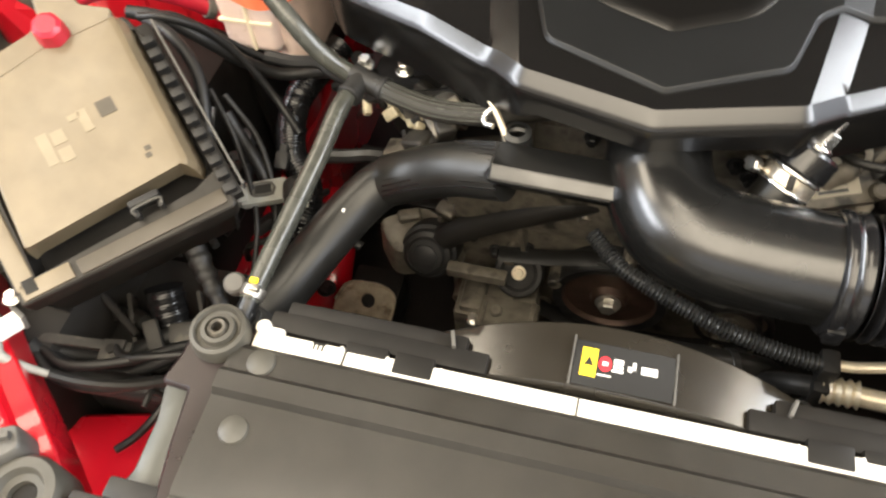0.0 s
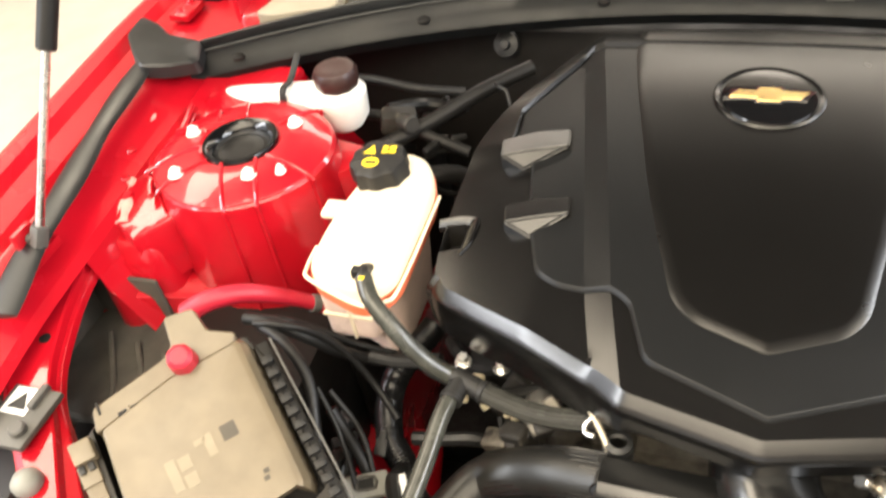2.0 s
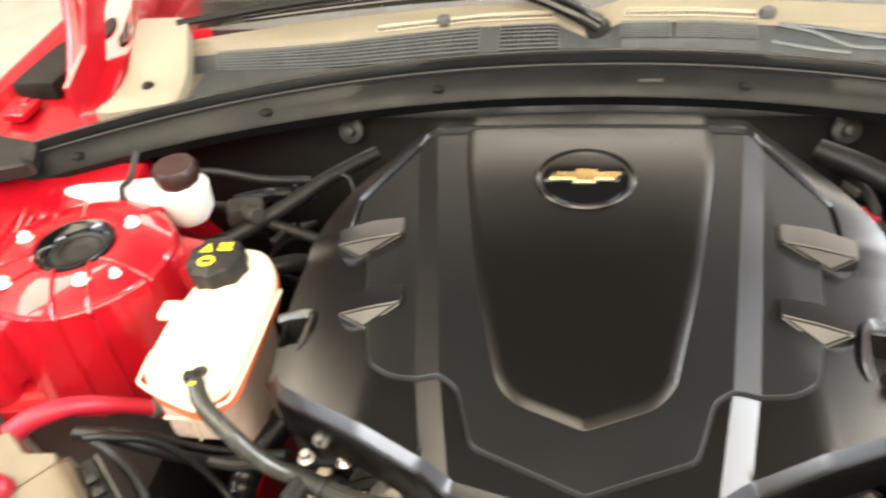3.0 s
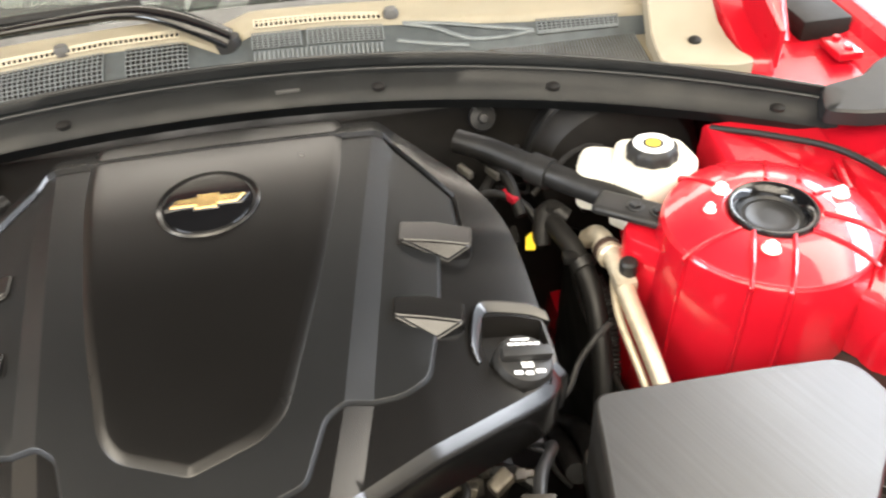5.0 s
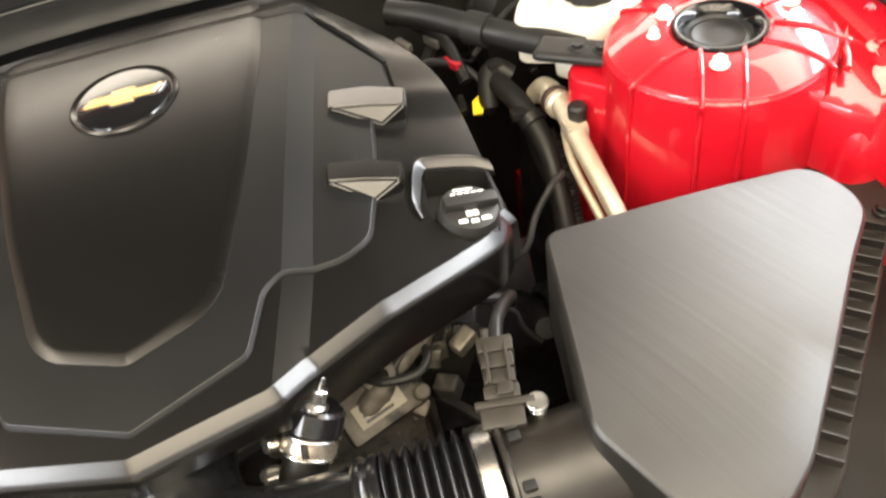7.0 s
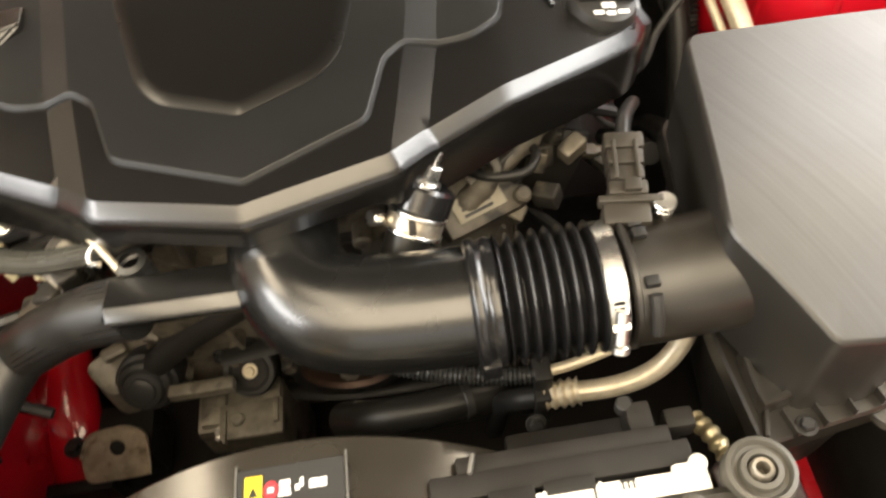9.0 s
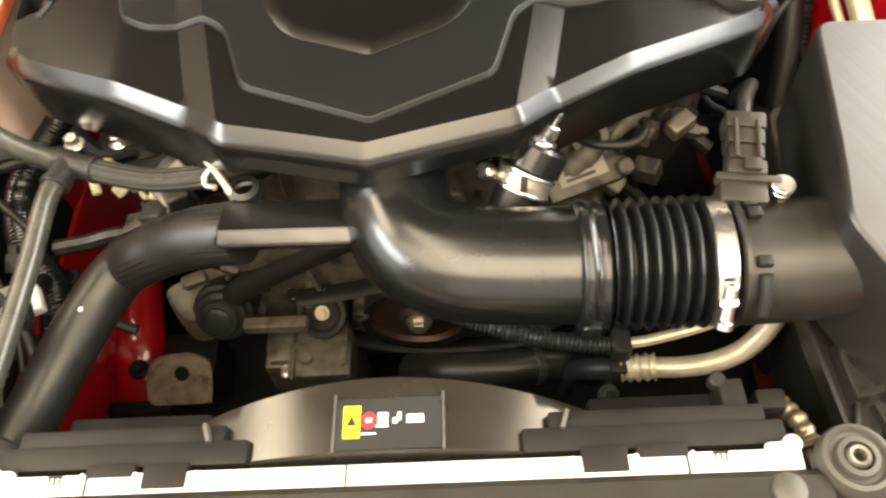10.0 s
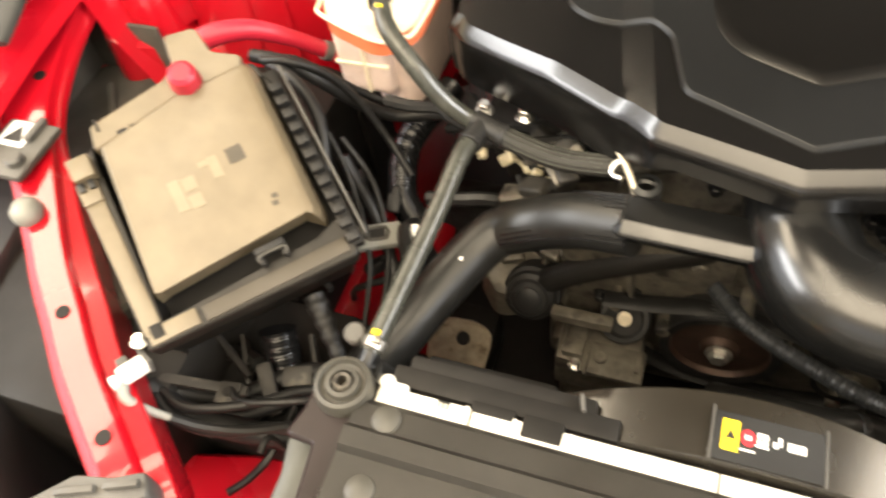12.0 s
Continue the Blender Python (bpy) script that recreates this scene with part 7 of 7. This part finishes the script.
def pulley(at, r, w, m, label, hub=RUSTY, groove=True):
    p = thing("pulley", at, label, "pulley")
    M = Matrix.Translation(at) @ pose(0, 0, 0, 90, 0, 0)
    prof = [(0.010, 0.012), (r * 0.30, 0.012), (r * 0.34, 0.004), (r * 0.80, 0.003), (r * 0.84, 0.010)]
    part("web", lathe(prof, 40, M), hub, p)
    rimp = [(r * 0.84, 0.010), (r, 0.012)]
    if groove:
        for k in range(6):
            rimp += [(r, 0.010 - w * k / 6), (r - 0.003, 0.010 - w * (k + 0.5) / 6)]
    rimp += [(r, -w), (r * 0.8, -w)]
    part("rim", lathe(rimp, 48, M), m, p)
    part("hub_bolt", merge(lathe([(0.0, 0.024), (0.010, 0.024), (0.012, 0.022), (0.012, 0.010)], 6, M), lathe([(0.016, 0.012), (0.016, 0.015), (0.010, 0.016)], 20, M)), ALUP, p)
    return p


pulley((0.003, 0.528, 0.453), 0.070, 0.03, STEEL, "dark belt pulley with a rusty brown face")
tens = thing("tensioner", (-0.112, 0.53, 0.44), "black round belt tensioner with a pale bolt", "tensioner")
TM = Matrix.Translation((-0.112, 0.522, 0.474)) @ pose(0, 0, 0, 42, 0, 0)
part("rim", lathe([(0.020, 0.002), (0.024, 0.006), (0.029, 0.006), (0.031, 0.003), (0.031, -0.024), (0.026, -0.026)], 40, TM), BLACK, tens)
part("dish", lathe([(0.0, 0.0), (0.012, 0.0), (0.021, 0.001)], 32, TM), DARK, tens)
part("bolt", merge(lathe([(0.0, 0.007), (0.0055, 0.007), (0.0065, 0.006), (0.0065, 0.001)], 6, TM), lathe([(0.009, 0.0), (0.009, 0.002), (0.006, 0.002)], 20, TM)), CREAMALU, tens)
part("stem", box((-0.112, 0.545, 0.43), (0.045, 0.04, 0.06), 0.01), DARK, tens)
pulley((0.150, 0.530, 0.440), 0.040, 0.028, DARK, "black idler pulley with a pale bolt", ALU, False)
pulley((0.04, 0.555, 0.62), 0.045, 0.03, DARK, "black pulley below the intake duct", DARK)
belt = tube([(-0.140, 0.535, 0.49), (-0.08, 0.535, 0.50), (-0.02, 0.535, 0.515), (0.06, 0.535, 0.505), (0.12, 0.535, 0.48), (0.185, 0.535, 0.47), (0.20, 0.535, 0.40), (0.10, 0.535, 0.35), (-0.04, 0.535, 0.36), (-0.13, 0.535, 0.42), (-0.140, 0.535, 0.47)], 0.012, 8, 8, flat=0.35)
tagged(part("drive_belt", belt, RUBBER), "black ribbed drive belt over the pulleys", "belt")
alt = thing("pump_housing", (-0.24, 0.53, 0.42), "black round pump nose with ridges beside the pulleys", "pump")
part("nose", lathe([(0, 0.03), (0.012, 0.0305), (0.016, 0.028), (0.0165, 0.025), (0.022, 0.024), (0.0245, 0.020), (0.024, 0.017), (0.030, 0.015), (0.032, 0.010), (0.0315, 0.007), (0.036, 0.004), (0.037, -0.004), (0.036, -0.05)], 36, Matrix.Translation((-0.228, 0.523, 0.487)) @ pose(0, 0, 0, 55, 0, 0)), BLACK, alt)
part("arm", tube([(-0.22, 0.53, 0.50), (-0.17, 0.535, 0.54), (-0.10, 0.54, 0.58), (-0.03, 0.55, 0.61)], 0.016, 12), DARK, alt)
comp = thing("engine_bracket", (-0.14, 0.49, 0.36), "grey cast bracket with bosses in front of the engine", "bracket")
part("body", merge(box((-0.135, 0.50, 0.40), (0.105, 0.06, 0.07), 0.008), box((-0.165, 0.50, 0.435), (0.03, 0.05, 0.02), 0.005), box((-0.10, 0.50, 0.43), (0.03, 0.06, 0.02), 0.005)), ALU, comp)
for p in ((-0.16, 0.47, 0.425), (-0.11, 0.475, 0.44), (-0.135, 0.49, 0.437)):
    part("bolt", hexnut(p, 0.006, 0.010), METAL, comp)
part("foot", box((-0.135, 0.53, 0.30), (0.10, 0.08, 0.14), 0.012), ALU, comp)
eye = thing("lifting_bracket", (-0.325, 0.51, 0.30), "flat steel bracket with a round hole", "bracket")
ep = plate(rounded([(-0.052, -0.035), (0.045, -0.035), (0.050, 0.030), (0.02, 0.045), (-0.03, 0.040), (-0.052, 0.01)], 0.014), lambda x, y: 0.0, ((0.001, -0.001), (0.001, -0.006)), (), 0.02)
EM2 = pose(-0.334, 0.508, 0.327, 42, 0, 0)
ep.transform(EM2 @ Matrix.Diagonal((0.88, 0.88, 1, 1)))
PLATED = mat("plated_steel", (0.40, 0.34, 0.25), 0.4, 0.6, var=0.25, scale=60, stain=((0.16, 0.12, 0.08), 40, 0.55))
part("plate", ep, PLATED, eye)
part("folded_edge", tube([EM2 @ Vector(q) for q in ((-0.045, 0.006, 0.002), (-0.027, 0.034, 0.002), (0.018, 0.038, 0.002), (0.040, 0.028, 0.002), (0.044, 0.010, 0.002), (0.040, -0.029, 0.002))], 0.0022, 8, 5), PLATED, eye)
part("hole", cyl(EM2 @ Vector((0.004, 0.012, -0.002)), EM2 @ Vector((0.004, 0.012, 0.001)), 0.010, 20), DARK, eye)
part("stay", box((-0.334, 0.553, 0.272), (0.08, 0.08, 0.08), 0.01), DARK, eye)
subframe = thing("subframe_arm", (-0.42, 0.56, 0.30), "red painted frame arm low beside the engine", "frame")
part("arm", tube([(-0.455, 0.72, 0.30), (-0.435, 0.60, 0.27), (-0.425, 0.50, 0.21), (-0.425, 0.40, 0.19)], 0.044, 20, 8, flat=0.7), RED, subframe)
part("bolt", hexnut((-0.415, 0.55, 0.285), 0.010, 0.012), STEEL, subframe)
part("strap", box((0, 0, 0), (0.10, 0.02, 0.10), 0.006, pose(-0.413, 0.50, 0.22, 0, 0, 0)), DARK, subframe)

gus = thing("engine_casting", (-0.25, 0.56, 0.48), "pale ribbed cast cover low at the engine front", "casting")
part("body", plate(rounded([(-0.30, 0.548), (-0.247, 0.575), (-0.205, 0.556), (-0.215, 0.528), (-0.27, 0.512)], 0.012), lambda x, y: 0.50 + 0.25 * (y - 0.55), ((0.003, -0.003), (0.006, -0.05)), (), 0.02), PALECAST, gus)
for x, y, z, w, h, a in ((-0.262, 0.556, 0.508, 0.030, 0.016, 24), (-0.214, 0.566, 0.520, 0.026, 0.020, -18), (-0.186, 0.560, 0.540, 0.034, 0.014, 30), (-0.150, 0.562, 0.556, 0.028, 0.018, 12)):
    part("lug", box((0, 0, 0), (w, h, 0.014), 0.005, pose(x, y, z, 14, 0, a), 3), PALECAST, gus)
part("beam", box((0, 0, 0), (0.075, 0.016, 0.016), 0.004, pose(-0.160, 0.497, 0.495, 0, 0, 0)), PALECAST, gus)
part("plate", merge(box((-0.115, 0.470, 0.452), (0.075, 0.045, 0.012), 0.004), box((-0.145, 0.462, 0.458), (0.004, 0.04, 0.010), 0.001), box((-0.085, 0.475, 0.458), (0.006, 0.03, 0.010), 0.001)), PALECAST, gus)
part("bolt_head", cyl((-0.130, 0.470, 0.456), (-0.130, 0.470, 0.464), 0.008, 18, 0.002), ALU, gus)

# purge fitting with hose clamp at the cover's front
fit_ = thing("hose_coupling", (0.115, 0.46, 0.78), "black hose coupling with two worm clamps under the cover edge", "coupling")
a, b = Vector((0.137, 0.476, 0.830)), Vector((0.107, 0.438, 0.784))
part("body", cyl(a.lerp(b, 0.22), a.lerp(b, 0.56), 0.0245, 32, 0.003), BELLOW, fit_, "black rubber ring")
band_ = part("band", cyl(a.lerp(b, 0.60), a.lerp(b, 0.78), 0.0228, 32, 0.0015), mat("worn_clamp_steel", (0.55, 0.50, 0.42), 0.3, 0.9, var=0.25, scale=150), fit_, "steel worm clamp")
part("band_edge", merge(cyl(a.lerp(b, 0.56), a.lerp(b, 0.60), 0.0240, 32, 0.0005), cyl(a.lerp(b, 0.78), a.lerp(b, 0.82), 0.0240, 32, 0.0005)), METAL, band_)
fwd = (b - a).normalized()
upv = Vector((0, -0.62, 0.78))
upv = (upv - fwd * upv.dot(fwd)).normalized()
part("band_slot", box((0, 0, 0), (0.012, 0.002, 0.006), 0.0008, Matrix.Translation(a.lerp(b, 0.69) + upv * 0.0228) @ upv.to_track_quat("Y", "X").to_matrix().to_4x4()), DARK, band_)
part("stem", cyl(a.lerp(b, 0.80), a.lerp(b, 1.2), 0.0195, 28, 0.001), HOSEB, fit_)
part("bolt", merge(cyl(a + fwd * 0.012 + upv * 0.012, a - fwd * 0.003 + upv * 0.014, 0.0086, 6, 0.001), cyl(a - fwd * 0.002 + upv * 0.014, a - fwd * 0.016 + upv * 0.016, 0.005, 12, 0.002), cyl(a + fwd * 0.014 + upv * 0.012, a + fwd * 0.010 + upv * 0.0125, 0.0108, 20, 0.001)), METAL, fit_)
part("clamp_screw", merge(cyl((0.090, 0.454, 0.806), (0.083, 0.450, 0.812), 0.0065, 14, 0.001), cyl((0.094, 0.455, 0.802), (0.084, 0.450, 0.811), 0.004, 10)), METAL, fit_)
cl = thing("hose_clamp", (-0.13, 0.475, 0.80), "bright spring hose clamp on a thin metal line", "clamp")
part("line", tube([(-0.150, 0.486, 0.826), (-0.136, 0.470, 0.820), (-0.124, 0.456, 0.81), (-0.112, 0.440, 0.795)], 0.0030, 12), CREAMALU, cl)
part("ring", tube([(-0.131, 0.466, 0.816), (-0.138, 0.460, 0.811), (-0.137, 0.453, 0.808), (-0.129, 0.449, 0.810)], 0.0026, 10), METAL, cl)
part("fitting", lathe([(0.008, 0.02), (0.013, 0.018), (0.013, 0.010), (0.011, 0.008), (0.014, 0.004), (0.014, -0.02)], 20, Matrix.Translation((-0.108, 0.452, 0.786))), HOSE, cl)
note = thing("part_label", (0.155, 0.50, 0.70), "small white printed label on the engine", "label")
NL = pose(0.172, 0.504, 0.742, 28, 6, 26)
part("sticker", flat_shape(rect(-0.025, -0.011, 0.025, 0.011), 0.0, 0.0006, NL), mat("dusty_label", (0.22, 0.20, 0.155), 0.6), note)
for k in range(3):
    part("bar", flat_shape(rect(-0.018, -0.008 + 0.006 * k, 0.012, -0.005 + 0.006 * k), 0.0007, 0.0003, NL), STEEL, note)
part("bracket", merge(box((0.004, 0.004, -0.010), (0.085, 0.050, 0.018), 0.006, NL), box((0.034, 0.026, -0.008), (0.03, 0.03, 0.022), 0.006, NL), cyl(NL @ Vector((0.040, -0.012, -0.01)), NL @ Vector((0.040, -0.012, 0.008)), 0.008, 14, 0.002)), DUSTY, note)

# lines below the duct
conduit = thing("corrugated_conduit", (0.1, 0.40, 0.60), "black corrugated conduit below the intake duct", "conduit")
CP = [(-0.03, 0.475, 0.645), (0.0, 0.447, 0.641), (0.026, 0.433, 0.637), (0.060, 0.420, 0.632), (0.111, 0.404, 0.625), (0.160, 0.395, 0.620), (0.194, 0.391, 0.618), (0.212, 0.391, 0.618)]
part("tube", tube(CP, lambda t: 0.0080 + 0.0011 * math.cos(2 * math.pi * 62 * t), 14, 60), HOSE, conduit, sharp=60)
acl = thing("refrigerant_fitting", (0.25, 0.38, 0.58), "champagne aluminium pipe with a crimped hose end below the duct", "pipe")
part("pipe", tube([(0.235, 0.377, 0.596), (0.265, 0.374, 0.60), (0.295, 0.374, 0.61), (0.320, 0.380, 0.625), (0.338, 0.392, 0.65), (0.345, 0.41, 0.68)], 0.0098, 16), CREAMALU, acl)
part("crimp", tube([(0.208, 0.379, 0.592), (0.240, 0.377, 0.597)], lambda t: 0.0125 + 0.0015 * math.cos(2 * math.pi * 4 * t), 18, 24), CREAMALU, acl, "crimped hose end")
part("hose", tube([(0.212, 0.379, 0.592), (0.185, 0.386, 0.578), (0.168, 0.40, 0.54), (0.16, 0.41, 0.46)], 0.011, 16), RUBBER, acl)
part("thin_pipe", tube([(0.208, 0.392, 0.618), (0.235, 0.393, 0.622), (0.285, 0.400, 0.634), (0.335, 0.414, 0.650)], 0.0052, 12), CREAMALU, acl)
part("strap", merge(box((0.207, 0.392, 0.612), (0.018, 0.026, 0.030), 0.005), box((0.205, 0.375, 0.58), (0.016, 0.012, 0.05), 0.003)), BLACK, acl)
part("strap_bolt", hexnut((0.196, 0.360, 0.575), 0.007, 0.010, (0, -0.6, 0.8)), STEEL, acl)
cond = thing("condenser_line", (0.31, 0.28, 0.66), "ribbed golden crimped hose end beside the radiator", "pipe")
part("crimp", tube([(0.303, 0.291, 0.706), (0.309, 0.274, 0.714), (0.314, 0.257, 0.715)], lambda t: 0.0062 + 0.0018 * (0.5 + 0.5 * math.cos(2 * math.pi * 4 * t)), 18, 24), mat("brass_finish", (0.42, 0.36, 0.23), 0.45, 0.8), cond)
part("hose", tube([(0.303, 0.291, 0.706), (0.300, 0.300, 0.68), (0.298, 0.31, 0.60)], 0.0065, 14), RUBBER, cond)
motor = thing("fan_motor_box", (0.25, 0.3, 0.7), "black plastic control box with ribs on the shroud", "control box")
part("body", merge(box((0.252, 0.281, 0.742), (0.018, 0.022, 0.030), 0.003), box((0.282, 0.280, 0.735), (0.022, 0.016, 0.022), 0.004)), DARK, motor)
part("cap", cyl((0.244, 0.292, 0.745), (0.244, 0.292, 0.757), 0.006, 16, 0.001), BLACK, motor)
relay = thing("wheel_arch_panel", (-0.66, 0.42, 0.6), "dusty grey wheel-arch liner behind the tie bar", "liner")
part("panel", plate(rounded([(-0.795, 0.43), (-0.795, 0.582), (-0.68, 0.588), (-0.54, 0.50), (-0.50, 0.40), (-0.56, 0.24), (-0.62, 0.32), (-0.68, 0.42)], 0.02), lambda x, y: 0.715 + 0.012 * math.sin(9 * x), ((0.004, -0.004), (0.006, -0.1)), (), 0.03), FELT, relay)
part("liner_wall", box((-0.790, 0.490, 0.775), (0.006, 0.18, 0.13), 0.002), FELT, relay)
part("rear_wall", box((-0.735, 0.580, 0.745), (0.11, 0.006, 0.07), 0.002), FELT, relay)
for k in range(4):
    part("stiffening_ridge", tube([(-0.745 + 0.045 * k, 0.535 - 0.008 * k, 0.722), (-0.70 + 0.040 * k, 0.47, 0.716), (-0.665 + 0.035 * k, 0.41 - 0.012 * k, 0.716)], 0.004, 6, 4, flat=0.6), FELT, relay)

# dark sheets added along the rails, standing in for the shade there
for s in (-1, 1):
    x = 0.432 if s > 0 else -0.47
    sh = plate(rounded([(0, 0), (0.44, 0.0), (0.44, 0.36), (0.0, 0.33)], 0.03), lambda x, y: 0.008 * math.sin(14 * x + 9 * y), ((0.002, -0.002), (0.002, -0.006)), (), 0.03)
    sh.transform(Matrix.Translation((x, 0.47 if s > 0 else 0.62, 0.34)) @ Matrix(((0, 0, -s, 0), (1, 0, 0, 0), (0, 1, 0, 0), (0, 0, 0, 1))))
    tagged(part("dark_screen", sh, DARK), "matt black sheet added to darken the frame rail", "heat shield")

# wrapped harness and connectors under the cover's driver-side edge
tagged(part("wiring_harness", tube([(0.155, 0.505, 0.735), (0.19, 0.522, 0.757), (0.235, 0.552, 0.775), (0.275, 0.582, 0.782), (0.305, 0.615, 0.775), (0.32, 0.66, 0.75)], lambda t: 0.0105 + 0.002 * math.sin(23 * t) + 0.0012 * math.sin(61 * t), 14, 12), DUSTY), "dusty taped wiring harness under the cover edge", "cable")
tagged(part("wiring_loom", tube([(0.165, 0.520, 0.768), (0.185, 0.505, 0.772), (0.215, 0.505, 0.772), (0.228, 0.525, 0.772), (0.215, 0.545, 0.77)], 0.0042, 10), RUBBER), "thin black cable looped over the engine label", "cable")
rng = random.Random(11)


def junk(n, lo, hi, mats, label):
    """Small clips, plugs and short leads filling the depth of the bay."""
    for k in range(n):
        p = Vector([rng.uniform(a, b) for a, b in zip(lo, hi)])
        m = mats[k % len(mats)]
        if k % 3 == 0:
            bm = merge(box((0, 0, 0), (rng.uniform(0.014, 0.026), rng.uniform(0.010, 0.018), 0.012), 0.003), box((0.012, 0, 0.002), (0.012, 0.008, 0.008), 0.002))
            bm.transform(pose(*p, rng.uniform(-40, 40), rng.uniform(-40, 40), rng.uniform(0, 180)))
            tagged(part("connector_plug", bm, m), label, "connector")
        else:
            q = [p]
            d = Vector((rng.uniform(-1, 1), rng.uniform(-1, 1), rng.uniform(-0.6, 0.6))).normalized()
            for j in range(4):
                d = (d + Vector((rng.uniform(-0.6, 0.6), rng.uniform(-0.6, 0.6), rng.uniform(-0.5, 0.5)))).normalized()
                q.append(q[-1] + d * rng.uniform(0.02, 0.04))
                q[-1].z = min(q[-1].z, hi[2] + 0.02)
            tagged(part("wiring_loom", tube(q, rng.choice((0.003, 0.004, 0.006, 0.008)), 8, 6), m if m in (RUBBER, DARK, HOSEB, STEEL) else RUBBER), "short wiring lead deep in the engine bay", "cable")


junk(14, (-0.40, 0.36, 0.58), (-0.31, 0.55, 0.70), (RUBBER, DARK, HOSEB, RUBBER, STEEL, DUSTY), "small connector between fuse box and engine")
junk(12, (-0.49, 0.19, 0.60), (-0.34, 0.27, 0.67), (RUBBER, HOSEB, DARK, DUSTY, GREYP, RUBBER), "small connector below the fuse box")
junk(14, (0.20, 0.52, 0.66), (0.34, 0.66, 0.76), (RUBBER, DUSTY, DARK, PALECAST, HOSEB, RUBBER), "small connector beside the engine cover")
junk(10, (0.31, 0.90, 0.72), (0.40, 1.03, 0.82), (RUBBER, DARK, HOSEB, STEEL), "small connector near the firewall")
junk(10, (-0.50, 0.86, 0.72), (-0.34, 1.02, 0.83), (RUBBER, DARK, HOSEB, STEEL), "small connector near the firewall")
junk(12, (-0.30, 0.49, 0.70), (-0.16, 0.54, 0.78), (DUSTY, ALU, RUBBER, ALUP, STEEL, ALU), "small dusty connector under the cover edge")
junk(8, (-0.48, 0.40, 0.66), (-0.40, 0.50, 0.72), (RUBBER, DARK, HOSEB, RUBBER), "small connector behind the fuse box")

for q, r in (([(0.372, 0.56, 0.70), (0.385, 0.62, 0.66), (0.395, 0.69, 0.60), (0.40, 0.76, 0.52)], 0.013), ([(0.395, 0.55, 0.68), (0.41, 0.61, 0.64), (0.418, 0.68, 0.58), (0.42, 0.76, 0.50)], 0.012), ([(0.355, 0.58, 0.68), (0.365, 0.65, 0.62), (0.375, 0.72, 0.55), (0.38, 0.80, 0.47)], 0.012)):
    loom(q, r, RUBBER, "thick black loom beside the engine")
